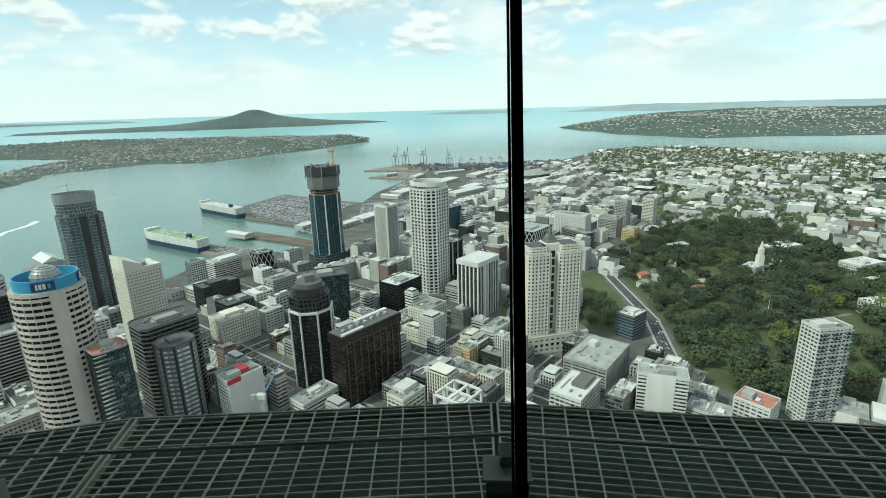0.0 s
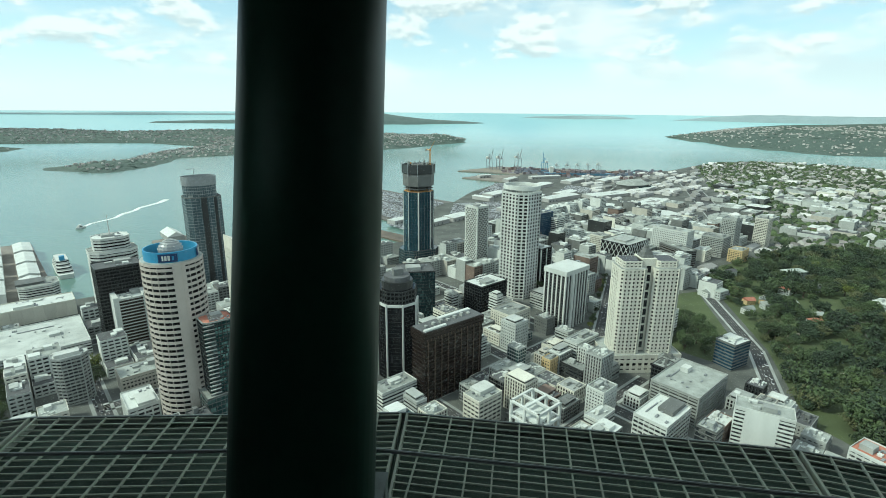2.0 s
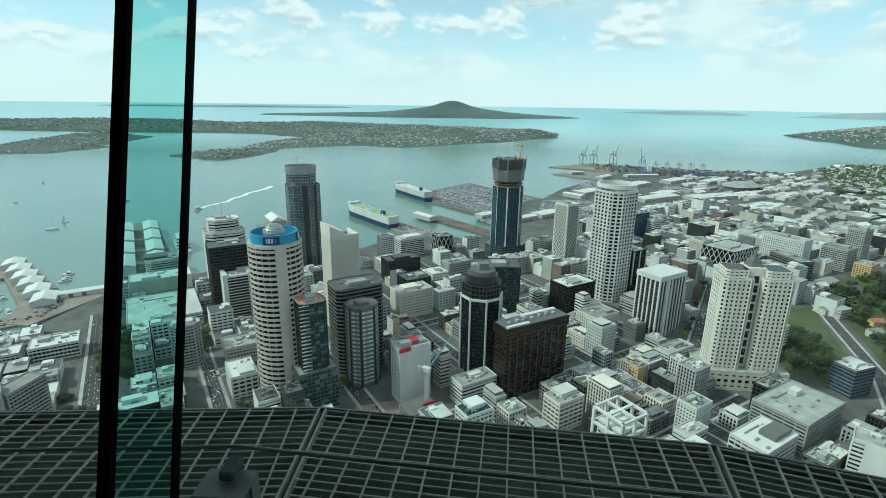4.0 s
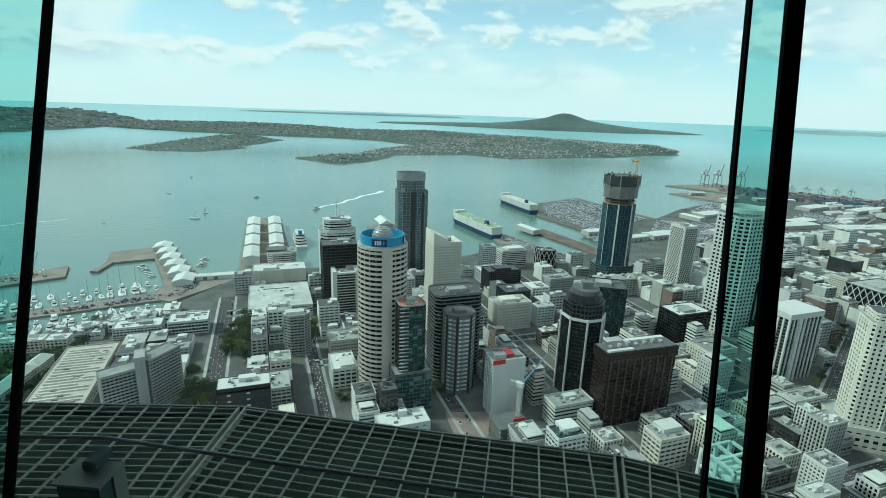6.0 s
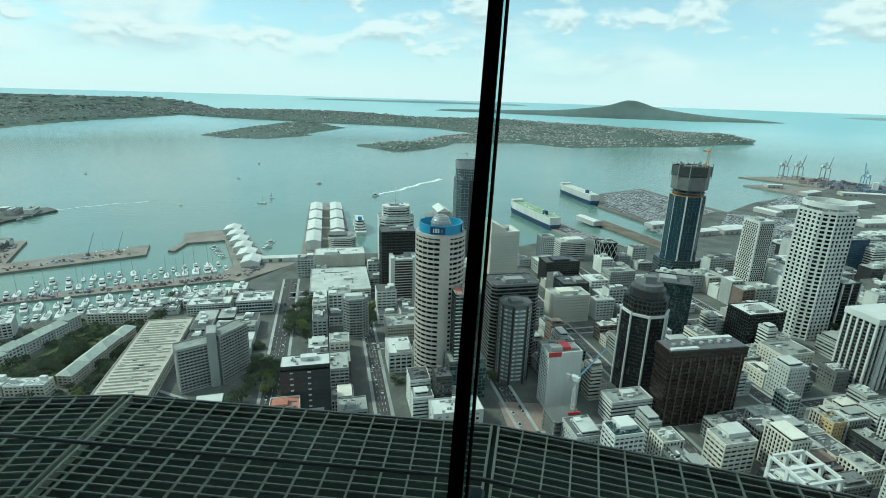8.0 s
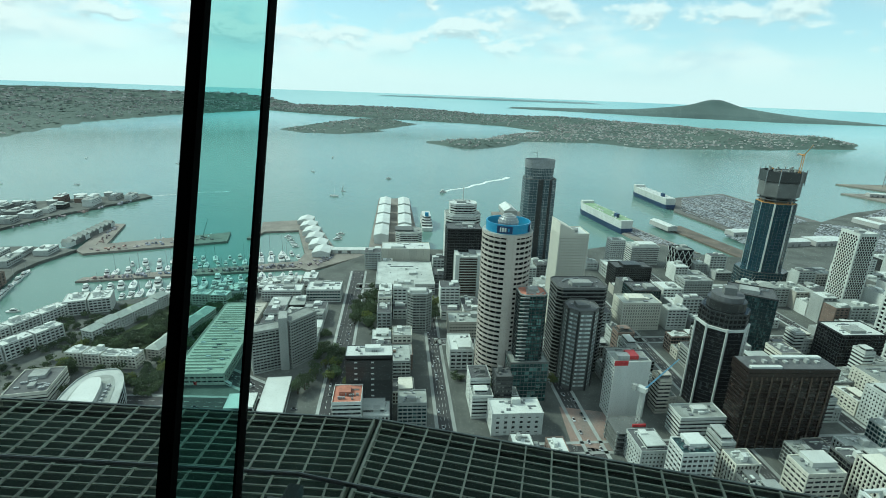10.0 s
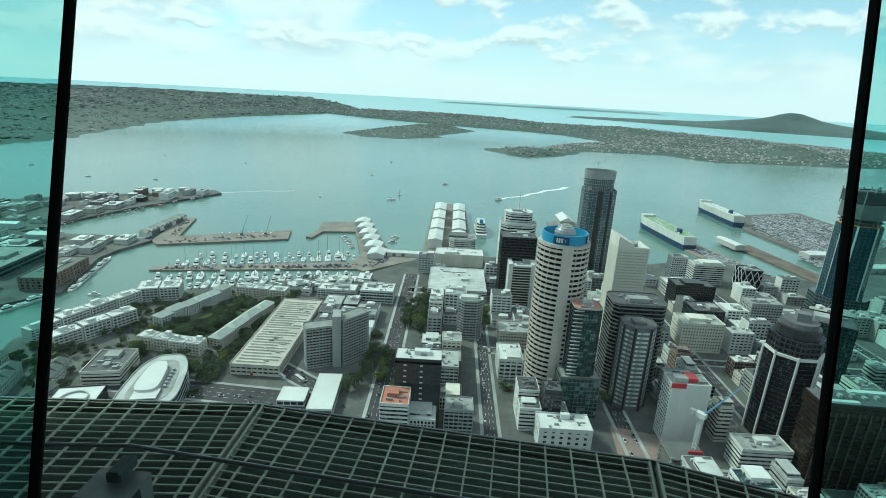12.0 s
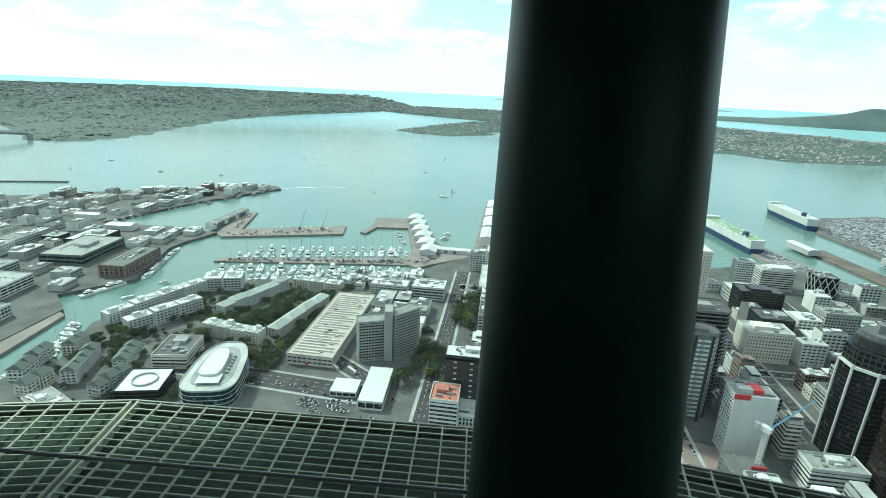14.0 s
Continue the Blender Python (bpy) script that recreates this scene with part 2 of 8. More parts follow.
M = {
    "white": mat("white_render", (0.545, 0.57, 0.545), 0.7, scale=0.08, vary=0.2, fine=1.2, rnd=0.1, stretch=(1, 1, 0.3)),
    "cream": mat("cream_render", (0.60, 0.59, 0.515), 0.75, scale=0.08, vary=0.18, fine=1.2, rnd=0.1, stretch=(1, 1, 0.3)),
    "beige": mat("beige_precast", (0.46, 0.44, 0.385), 0.75, scale=0.08, vary=0.2, fine=1.2, rnd=0.1, stretch=(1, 1, 0.3)),
    "pinkish": mat("pink_granite", (0.475, 0.43, 0.385), 0.6, scale=0.1, vary=0.15, fine=1.5, rnd=0.05),
    "grey": mat("grey_concrete", (0.335, 0.355, 0.34), 0.8, scale=0.07, vary=0.3, fine=1.0, rnd=0.15, stretch=(1, 1, 0.3)),
    "dgrey": mat("dark_grey_cladding", (0.135, 0.142, 0.138), 0.6, scale=0.1, vary=0.3, fine=1.0, rnd=0.2),
    "lgrey": mat("pale_grey_render", (0.445, 0.475, 0.455), 0.75, scale=0.08, vary=0.28, fine=1.1, rnd=0.14, stretch=(1, 1, 0.3)),
    "black": mat("black_cladding", (0.030, 0.033, 0.034), 0.3, scale=0.1, vary=0.3, fine=1.0, rnd=0.2),
    "brown": mat("brown_metal", (0.028, 0.018, 0.015), 0.3, metal=0.3, scale=0.12, vary=0.4, fine=0.9),
    "bronze": mat("bronze_fin", (0.16, 0.115, 0.09), 0.35, metal=0.5, scale=0.3, vary=0.3),
    "brick": mat("red_brick", (0.20, 0.145, 0.12), 0.85, scale=0.2, vary=0.3, fine=4, rnd=0.15),
    "tan": mat("tan_render", (0.55, 0.42, 0.22), 0.8, scale=0.1, vary=0.2, rnd=0.05),
    "roof": mat("roof_membrane", (0.305, 0.33, 0.31), 0.85, scale=0.12, vary=0.35, fine=0.8, rnd=0.25),
    "wroof": mat("white_roof_sheet", (0.56, 0.59, 0.565), 0.55, scale=0.06, vary=0.16, fine=0.9, rnd=0.06),
    "droof": mat("dark_roof", (0.10, 0.105, 0.11), 0.8, scale=0.12, vary=0.35, rnd=0.25),
    "groof": mat("green_slate_roof", (0.10, 0.125, 0.11), 0.7, scale=0.3, vary=0.3, rnd=0.1),
    "proof": mat("pale_green_roof", (0.40, 0.45, 0.41), 0.6, scale=0.2, vary=0.2, rnd=0.15),
    "timber": mat("old_wharf_timber", (0.085, 0.075, 0.066), 0.95, scale=0.05, vary=0.4, fine=0.5, col2=(0.16, 0.13, 0.105)),
    "redroof": mat("red_tile_roof", (0.40, 0.16, 0.11), 0.8, scale=0.3, vary=0.3, rnd=0.15),
    "red": mat("red_paint", (0.42, 0.03, 0.035), 0.5, vary=0.15),
    "blue": mat("blue_sign", (0.035, 0.24, 0.42), 0.4, vary=0.1),
    "dblue": mat("dark_blue_panel", (0.006, 0.035, 0.11), 0.4, vary=0.1),
    "navy": mat("navy_hull", (0.02, 0.05, 0.12), 0.45, scale=0.05, vary=0.3),
    "green": mat("green_deck", (0.25, 0.36, 0.22), 0.8, scale=0.05, vary=0.3),
    "steel": mat("painted_steel", (0.30, 0.32, 0.33), 0.45, metal=0.4, vary=0.25, rnd=0.1),
    "orange": mat("orange_steel", (0.52, 0.26, 0.07), 0.5, vary=0.2),
    "cblue": mat("crane_blue", (0.10, 0.24, 0.36), 0.5, vary=0.2),
    "asphalt": mat("asphalt", (0.055, 0.056, 0.058), 0.9, scale=0.03, vary=0.4, fine=0.5),
    "paving": mat("city_ground", (0.115, 0.122, 0.113), 0.9, scale=0.03, vary=0.6, fine=0.25, col2=(0.055, 0.06, 0.055)),
    "quay": mat("wharf_deck", (0.24, 0.22, 0.195), 0.9, scale=0.04, vary=0.35, fine=0.4),
    "yard": mat("port_yard", (0.15, 0.145, 0.135), 0.9, scale=0.01, vary=0.4, fine=0.1),
    "apron": mat("port_apron", (0.27, 0.24, 0.19), 0.9, scale=0.006, vary=0.35, fine=0.06, col2=(0.16, 0.15, 0.135)),
    "clay": mat("bare_site_ground", (0.26, 0.18, 0.15), 0.95, scale=0.06, vary=0.4, fine=0.4, col2=(0.16, 0.15, 0.14)),
    "grass": mat("lawn", (0.075, 0.1, 0.04), 0.95, scale=0.03, vary=0.35, fine=0.4),
    "line": mat("road_paint", (0.6, 0.6, 0.57), 0.8, vary=0.3, fine=0.5),
    "leaf": mat("tree_leaves", (0.060, 0.092, 0.034), 0.75, scale=0.25, vary=0.5, fine=1.2, rnd=0.35, col2=(0.028, 0.046, 0.018)),
    "canopy": mat("closed_canopy", (0.066, 0.098, 0.036), 0.8, scale=0.05, vary=0.5, fine=0.3, rnd=0.35, island=True, col2=(0.02, 0.036, 0.017)),
    "suburb": mat("garden_ground", (0.05, 0.066, 0.04), 0.95, scale=0.012, vary=0.5, fine=0.08, col2=(0.12, 0.12, 0.112)),
    "lime": mat("yellow_green_leaves", (0.13, 0.16, 0.03), 0.75, scale=0.25, vary=0.5, fine=1.2, rnd=0.2),
    # farleaf, farland, bush and hill: distance haze is mixed into the base colour
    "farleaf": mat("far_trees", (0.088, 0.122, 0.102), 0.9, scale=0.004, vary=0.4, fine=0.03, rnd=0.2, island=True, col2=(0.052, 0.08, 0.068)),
    "bark": mat("bark", (0.09, 0.07, 0.05), 0.95, vary=0.4),
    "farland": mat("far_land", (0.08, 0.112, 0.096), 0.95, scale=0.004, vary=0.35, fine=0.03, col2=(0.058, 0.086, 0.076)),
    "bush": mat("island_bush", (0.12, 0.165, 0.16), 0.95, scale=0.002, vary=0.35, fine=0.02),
    "hill": mat("hazy_far_hills", (0.27, 0.36, 0.385), 0.95, scale=0.001, vary=0.25, fine=0.01),
    "house": mat("house_walls", (0.44, 0.44, 0.42), 0.85, scale=0.01, vary=0.2, rnd=0.35, island=True),
    "hroof": mat("house_roofs", (0.29, 0.27, 0.26), 0.85, scale=0.01, vary=0.3, rnd=0.5, island=True),
    "shed": mat("pale_sheds", (0.48, 0.48, 0.465), 0.8, scale=0.01, vary=0.3, rnd=0.55, island=True),
    "cargo": mat("cargo_boxes", (0.26, 0.16, 0.13), 0.7, scale=0.01, vary=0.2, rnd=0.6, island=True, col2=(0.13, 0.19, 0.26)),
    "carpaint": mat("car_paint", (0.34, 0.35, 0.37), 0.3, scale=0.02, vary=0.2, rnd=0.8, island=True),
    "carpaint1": mat("car_body", (0.42, 0.43, 0.45), 0.3, scale=0.2, vary=0.2, rnd=0.8),
    "carglass": mat("car_glass", (0.02, 0.022, 0.025), 0.1, vary=0.1),
    "gelcoat": mat("boat_gelcoat", (0.60, 0.62, 0.60), 0.35, scale=0.3, vary=0.12, rnd=0.08),
    "foam": mat("foam", (0.75, 0.80, 0.78), 0.8, scale=0.05, vary=0.3),
    "column": mat("dark_green_column_paint", (0.028, 0.10, 0.07), 0.45, scale=2.0, vary=0.35, fine=25, bump=0.08),
    "trim": mat("black_gasket", (0.003, 0.004, 0.004), 0.9, vary=0.2, spec=0.08),
    "gbar": mat("galvanised_bar", (0.57, 0.62, 0.50), 0.8, scale=1.5, vary=0.3, fine=14, rnd=0.12),
    "gdark": mat("dark_deck", (0.085, 0.13, 0.102), 1.0, scale=1.2, vary=0.5, fine=9, spec=0.0),
    "post": mat("green_black_steel", (0.022, 0.066, 0.06), 0.6, scale=2, vary=0.3, fine=20),
    "plate": mat("grey_plate", (0.24, 0.28, 0.26), 0.5, metal=0.2, scale=3, vary=0.3, fine=25),
    "inner": mat("deck_lining", (0.02, 0.022, 0.022), 0.85, scale=0.5, vary=0.3),
    "glass": glass_wall("office_glass", (0.022, 0.026, 0.029), (0.16, 0.16, 0.15)),
    "dglass": glass_wall("black_glass", (0.008, 0.009, 0.011), (0.04, 0.042, 0.045), blinds=0.15, rough=0.12, spec=0.16),
    "bglass": glass_wall("blue_glass", (0.014, 0.05, 0.085), (0.05, 0.10, 0.14), rough=0.06),
    "hglass": glass_wall("hotel_glass", (0.018, 0.055, 0.055), (0.15, 0.27, 0.25), pane=(3.5, 3.5, 3.2), rough=0.08, blinds=0.4),
    # strip: pale blinds, and base colours lightened in place of reflected sky
    "strip": glass_wall("bright_strip_glass", (0.20, 0.24, 0.24), (0.56, 0.62, 0.60), pane=(2.6, 2.6, 3.9), rough=0.1, blinds=0.9, spec=0.5),
    "wglass": glass_wall("grey_mirror_glass", (0.075, 0.118, 0.135), (0.13, 0.18, 0.195), rough=0.05, blinds=0.2, spec=0.8),
    "cglass": glass_wall("deep_teal_glass", (0.010, 0.042, 0.056), (0.022, 0.07, 0.085), rough=0.06, blinds=0.25, spec=0.35),
    "olive": mat("olive_canopy", (0.095, 0.105, 0.045), 0.8, scale=0.05, vary=0.5, fine=0.3, rnd=0.3, island=True, col2=(0.05, 0.06, 0.026)),
    "deep": mat("deep_green_canopy", (0.03, 0.052, 0.024), 0.8, scale=0.05, vary=0.5, fine=0.3, rnd=0.35, island=True, col2=(0.012, 0.024, 0.012)),
    "tglass": glass_wall("teal_glass", (0.012, 0.032, 0.036), (0.07, 0.13, 0.13), rough=0.06),
    "brglass": glass_wall("bronze_glass", (0.014, 0.010, 0.009), (0.05, 0.036, 0.03), rough=0.09, blinds=0.12),
    "pane": clear_glass("window_pane", (0.865, 0.965, 0.925), 0.022, 0.026),
    "fin": clear_glass("glass_fin", (0.47, 0.77, 0.73), 0.003),
}


def water_material():
    m = mat("harbour_water", (0.105, 0.188, 0.16), 0.16, scale=0.0012, vary=0.25, fine=0.006, col2=(0.125, 0.215, 0.188), spec=0.6)
    nt = m.node_tree
    bs = nt.nodes["Principled BSDF"]
    co, n, bp = nt.nodes.new("ShaderNodeTexCoord"), nt.nodes.new("ShaderNodeTexNoise"), nt.nodes.new("ShaderNodeBump")
    n.inputs["Scale"].default_value, n.inputs["Detail"].default_value = 0.09, 6
    nt.links.new(co.outputs["Object"], n.inputs["Vector"])
    nt.links.new(n.outputs["Fac"], bp.inputs["Height"])
    bp.inputs["Strength"].default_value, bp.inputs["Distance"].default_value = 0.35, 1.5
    nt.links.new(bp.outputs[0], bs.inputs["Normal"])
    # the open gulf's paler, bluer base colour stands in for sky reflection and haze
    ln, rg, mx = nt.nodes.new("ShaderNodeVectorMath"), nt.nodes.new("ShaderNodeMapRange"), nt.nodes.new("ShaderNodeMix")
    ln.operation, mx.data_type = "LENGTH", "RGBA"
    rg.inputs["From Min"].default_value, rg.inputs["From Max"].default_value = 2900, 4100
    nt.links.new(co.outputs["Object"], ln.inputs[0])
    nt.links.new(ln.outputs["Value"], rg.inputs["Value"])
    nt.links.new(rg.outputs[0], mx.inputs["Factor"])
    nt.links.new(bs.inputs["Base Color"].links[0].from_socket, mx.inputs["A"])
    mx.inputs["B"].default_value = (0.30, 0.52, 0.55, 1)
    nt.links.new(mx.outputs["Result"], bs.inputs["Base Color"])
    return m


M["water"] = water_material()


# ---- building blocks ----
def mesh_of(name, bm, material):
    me = bpy.data.meshes.new(name)
    bm.to_mesh(me)
    bm.free()
    for mt in material if isinstance(material, (list, tuple)) else [material]:
        me.materials.append(mt)
    return me


def part(name, bm, material, parent=None, label=""):
    """One bmesh as ONE mesh object, under a thing or a part."""
    ob = new(name, mesh_of(name, bm, material))
    ob.parent = parent
    return tagged(ob, label)


def piece(name, me, parent, m=None):
    """One more object on a mesh that others share."""
    ob = new(name, me)
    ob.parent = parent
    if m is not None:
        ob.matrix_basis = m
    return ob


def thing(name, m, label, category, group=""):
    ob = new(name)
    ob.empty_display_size = 1
    ob.matrix_basis = m
    return tagged(ob, label, category, group)


def setting(name, bm, material, label):
    return tagged(part(name, bm, material), label, kind="structure")


def bx(bm, x0, x1, y0, y1, z0, z1, mi=0, taper=0.0):
    t = taper
    v = [bm.verts.new(p) for p in ((x0, y0, z0), (x1, y0, z0), (x1, y1, z0), (x0, y1, z0), (x0 + t, y0 + t, z1), (x1 - t, y0 + t, z1), (x1 - t, y1 - t, z1), (x0 + t, y1 - t, z1))]
    for q in ((3, 2, 1, 0), (4, 5, 6, 7), (0, 1, 5, 4), (1, 2, 6, 5), (2, 3, 7, 6), (3, 0, 4, 7)):
        bm.faces.new([v[i] for i in q]).material_index = mi
    return v


def one_box(*a, **k):
    bm = bmesh.new()
    bx(bm, *a, **k)
    return bm


def prism(bm, pts, z0, z1, top=1.0, mi=0):
    lo = [bm.verts.new((x, y, z0)) for x, y in pts]
    hi = [bm.verts.new((x * top, y * top, z1)) for x, y in pts]
    n = len(pts)
    bm.faces.new(hi).material_index = mi
    bm.faces.new(lo[::-1]).material_index = mi
    for i in range(n):
        bm.faces.new((lo[i], lo[(i + 1) % n], hi[(i + 1) % n], hi[i])).material_index = mi


def solid(*a, **k):
    bm = bmesh.new()
    prism(bm, *a, **k)
    return bm


def inset(pts, d):
    """The outline moved inwards by d (convex, anticlockwise)."""
    n, res = len(pts), []
    for i in range(n):
        p, q, r = (Vector(pts[j % n]) for j in (i - 1, i, i + 1))
        e, f = (q - p).normalized(), (r - q).normalized()
        a, c = Vector((-e.y, e.x)), Vector((-f.y, f.x))
        s = a + c
        s *= d / max(0.2, s.dot(a))
        res.append((q.x + s.x, q.y + s.y))
    return res


def ring(bm, pts, d, z0, z1, mi=0):
    """A band of thickness d round an outline."""
    inn, n = inset(pts, d), len(pts)
    v = [[bm.verts.new((*p, z)) for p in o] for o, z in ((pts, z0), (pts, z1), (inn, z1), (inn, z0))]
    for k in range(4):
        a, c = v[k], v[(k + 1) % 4]
        for i in range(n):
            j = (i + 1) % n
            bm.faces.new((a[i], a[j], c[j], c[i])).material_index = mi


def rect(w, d):
    return [(-w / 2, -d / 2), (w / 2, -d / 2), (w / 2, d / 2), (-w / 2, d / 2)]


def chamfer(w, d, c):
    x, y = w / 2, d / 2
    return [(-x + c, -y), (x - c, -y), (x, -y + c), (x, y - c), (x - c, y), (-x + c, y), (-x, y - c), (-x, -y + c)]


def oval(rx, ry, n=24):
    return [(rx * math.cos(math.tau * i / n), ry * math.sin(math.tau * i / n)) for i in range(n)]


def tube(bm, p, q, r, n=6, r2=None):
    p, q = Vector(p), Vector(q)
    t = (q - p).to_track_quat("Z", "Y").to_matrix()
    a = [[bm.verts.new(o + t @ Vector((s * math.cos(math.tau * i / n), s * math.sin(math.tau * i / n), 0))) for i in range(n)] for o, s in ((p, r), (q, r if r2 is None else r2))]
    bm.faces.new(a[0][::-1])
    bm.faces.new(a[1])
    for i in range(n):
        bm.faces.new((a[0][i], a[0][(i + 1) % n], a[1][(i + 1) % n], a[1][i]))

# ---- the viewing deck ----
EYE = 250.0
BAY, PHASE = 10.631, 86.825              # degrees of one bay, and of the first fin
LEAN = 0.31                              # the glazing leans outwards, metres for each metre up
FIN_OUT, FIN_IN = 13.80, 13.41           # radii at eye height


def spoke(k):
    return radians(PHASE + k * BAY)


def polar(r, a, z):
    return Vector((r * math.cos(a), r * math.sin(a), z))


def radial_pose(a, z=EYE):
    """x outwards along the spoke, y along the glazing, z up."""
    return Matrix.Translation((0, 0, z)) @ Matrix.Rotation(a, 4, "Z")


def deck_ring(r0, r1, z0, z1):
    bm = bmesh.new()
    n = 34
    v = [[bm.verts.new(polar(r, math.tau * i / n, z)) for i in range(n)] for r, z in ((r1, z0), (r1, z1), (r0, z1), (r0, z0))]
    for s in range(4):
        for i in range(n):
            j = (i + 1) % n
            bm.faces.new((v[s][i], v[s][j], v[(s + 1) % 4][j], v[(s + 1) % 4][i]))
    return bm


setting("floor", deck_ring(5.0, 13.20, EYE - 1.90, EYE - 1.62), M["inner"], "dark carpeted floor ring of the viewing deck")
setting("ceiling", deck_ring(5.0, 14.9, EYE + 1.80, EYE + 1.95), M["inner"], "dark lining of the deck ceiling")
# unseen overhang, sized to keep direct sun off the grating
setting("shade_overhang", deck_ring(5.0, 17.8, EYE + 1.96, EYE + 4.2), M["inner"], "dark unseen overhang added to shade the grating")
setting("wall_core", deck_ring(4.7, 5.0, EYE - 1.62, EYE + 1.80), M["inner"], "dark round core wall of the tower")
# unseen walls, added to keep sky behind out of the pane reflections
for a in (PHASE - 5.5 * BAY, PHASE + 12.5 * BAY):
    setting("wall_partition", one_box(5.0, 13.3, -0.1, 0.1, EYE - 1.62, EYE + 1.80), M["inner"], "dark unseen wall added to stop sky reflections").matrix_basis = pose(0, 0, 0, 0, 0, a)
setting("sill", deck_ring(13.02, 13.28, EYE - 1.62, EYE - 1.50), M["trim"], "black sill under the leaning glazing")
setting("tower_shaft", solid(oval(6.0, 6.0, 32), 4, EYE - 3.2), M["grey"], "round concrete shaft of the tower below the deck")
setting("lower_roof", deck_ring(5.9, 15.21, EYE - 2.60, EYE - 2.345), M["gdark"], "dark roof deck under the steel grating")


def window_pane(k):
    """One sheet of glass between two fins, leaning outwards, with black joints."""
    zs = (-1.50, 1.80)
    bm = bmesh.new()
    q = [polar(FIN_OUT + LEAN * z + 0.012, spoke(j), EYE + z) for j, z in ((k, zs[0]), (k + 1, zs[0]), (k + 1, zs[1]), (k, zs[1]))]
    bm.faces.new([bm.verts.new(p) for p in q])
    ob = setting("window_pane", bm, M["pane"], "tall greenish window pane leaning outwards")
    ob.visible_shadow = False
    return ob


def glass_fin(k, column=False):
    t = thing("glass_fin", radial_pose(spoke(k)), "green-tinted glass fin with black edge gaskets", "window fin", "fins along the deck glazing")
    z0, z1 = -1.50, 1.80
    bm = bmesh.new()
    v = [bm.verts.new(p) for p in ((FIN_IN + LEAN * z0, 0, z0), (FIN_OUT + LEAN * z0, 0, z0), (FIN_OUT + LEAN * z1, 0, z1), (FIN_IN + LEAN * z1, 0, z1))]
    bm.faces.new(v)
    g = part("sheet", bm, M["fin"], t)
    g.visible_shadow = False

    def strip(name, r, half, deep):
        bm = bmesh.new()
        lo = [bm.verts.new((r + LEAN * z0 + dx, dy, z0)) for dx, dy in ((-deep, -half), (deep, -half), (deep, half), (-deep, half))]
        hi = [bm.verts.new((r + LEAN * z1 + dx, dy, z1)) for dx, dy in ((-deep, -half), (deep, -half), (deep, half), (-deep, half))]
        bm.faces.new(lo[::-1]), bm.faces.new(hi)
        for i in range(4):
            bm.faces.new((lo[i], lo[(i + 1) % 4], hi[(i + 1) % 4], hi[i]))
        part(name, bm, M["trim"], t)

    if not column:
        strip("inner_edge", FIN_IN, 0.019, 0.014)
    strip("outer_joint", FIN_OUT, 0.0045, 0.024)


def round_column(k):
    """A thick steel tube that leans with the glazing."""
    t = thing("column", radial_pose(spoke(k) + radians(-0.14 if k == 1 else 0.0)), "thick round dark green-black painted steel column", "column", "columns of the deck")
    bm = bmesh.new()
    n, r = 48, 0.2
    rows = []
    for z in (-1.62, 1.80):
        rows.append([bm.verts.new((13.19 + LEAN * 0.9 * z + r * math.cos(math.tau * i / n), r * math.sin(math.tau * i / n), z)) for i in range(n)])
    for i in range(n):
        f = bm.faces.new((rows[0][i], rows[0][(i + 1) % n], rows[1][(i + 1) % n], rows[1][i]))
        f.smooth = True
    bm.faces.new(rows[1]), bm.faces.new(rows[0][::-1])
    part("shaft", bm, M["column"], t)
    bm = bmesh.new()
    for z0, z1, rr in ((-1.62, -1.58, 0.26),):
        prism(bm, [(13.19 - 0.45 + x, y) for x, y in oval(rr, rr, 24)], z0, z1)
    part("base_plate", bm, M["post"], t)


for k in range(-5, 12):
    window_pane(k)
for k in range(-5, 12):
    glass_fin(k, column=k % 4 == 1)
for k in (-3, 1, 5, 9):
    round_column(k)

# open steel grating outside: one panel for each bay
R_OUT, R_INN, Z_G = 15.20, 13.55, -2.28


def grating_panel():
    t = thing("grating_panel", radial_pose(spoke(0) + radians(BAY / 2)), "galvanised steel bar grating over a dark deck", "grating", "grating panels round the tower")
    h = radians(BAY / 2)
    c, s = math.cos(h), math.sin(h)
    # long flat bars along the edge
    for i in range(25):
        r = R_OUT - 0.02 - i * 0.0665
        half = r * s - 0.03
        bm = one_box(r * c - 0.0045, r * c + 0.0045, -half, half, Z_G - 0.009, Z_G)
        part("bearing_bar", bm, M["gbar"], t)
    # cross bars, evenly spaced along the outer edge
    me = mesh_of("cross_bar", one_box(R_INN * c, R_OUT * c, -0.0055, 0.0055, Z_G - 0.012, Z_G + 0.005), M["gbar"])
    wide = R_OUT * s - 0.03
    for i in range(1, 16):
        y = -wide + 2 * wide * i / 16
        x0 = abs(y) / s * c + 0.03
        if x0 <= R_INN * c:
            piece("cross_bar", me, t, pose(0, y, 0))
        else:
            part("cross_bar", one_box(x0, R_OUT * c, y - 0.0055, y + 0.0055, Z_G - 0.012, Z_G + 0.005), M["gbar"], t)
    for sg in (-1, 1):
        bm = one_box(R_INN, R_OUT, -0.008, 0.008, Z_G - 0.05, Z_G + 0.006)
        ob = part("edge_beam", bm, M["gbar"], t)
        ob.matrix_basis = Matrix.Rotation(sg * (h - 0.0017), 4, "Z")
    bm = one_box(R_OUT * c - 0.006, R_OUT * c + 0.008, -R_OUT * s, R_OUT * s, Z_G - 0.09, Z_G + 0.008)
    part("edge_strip", bm, M["plate"], t)
    return t


panel = grating_panel()
for k in range(-5, 11):
    if k:
        copy_thing(panel, radial_pose(spoke(k) + radians(BAY / 2)))


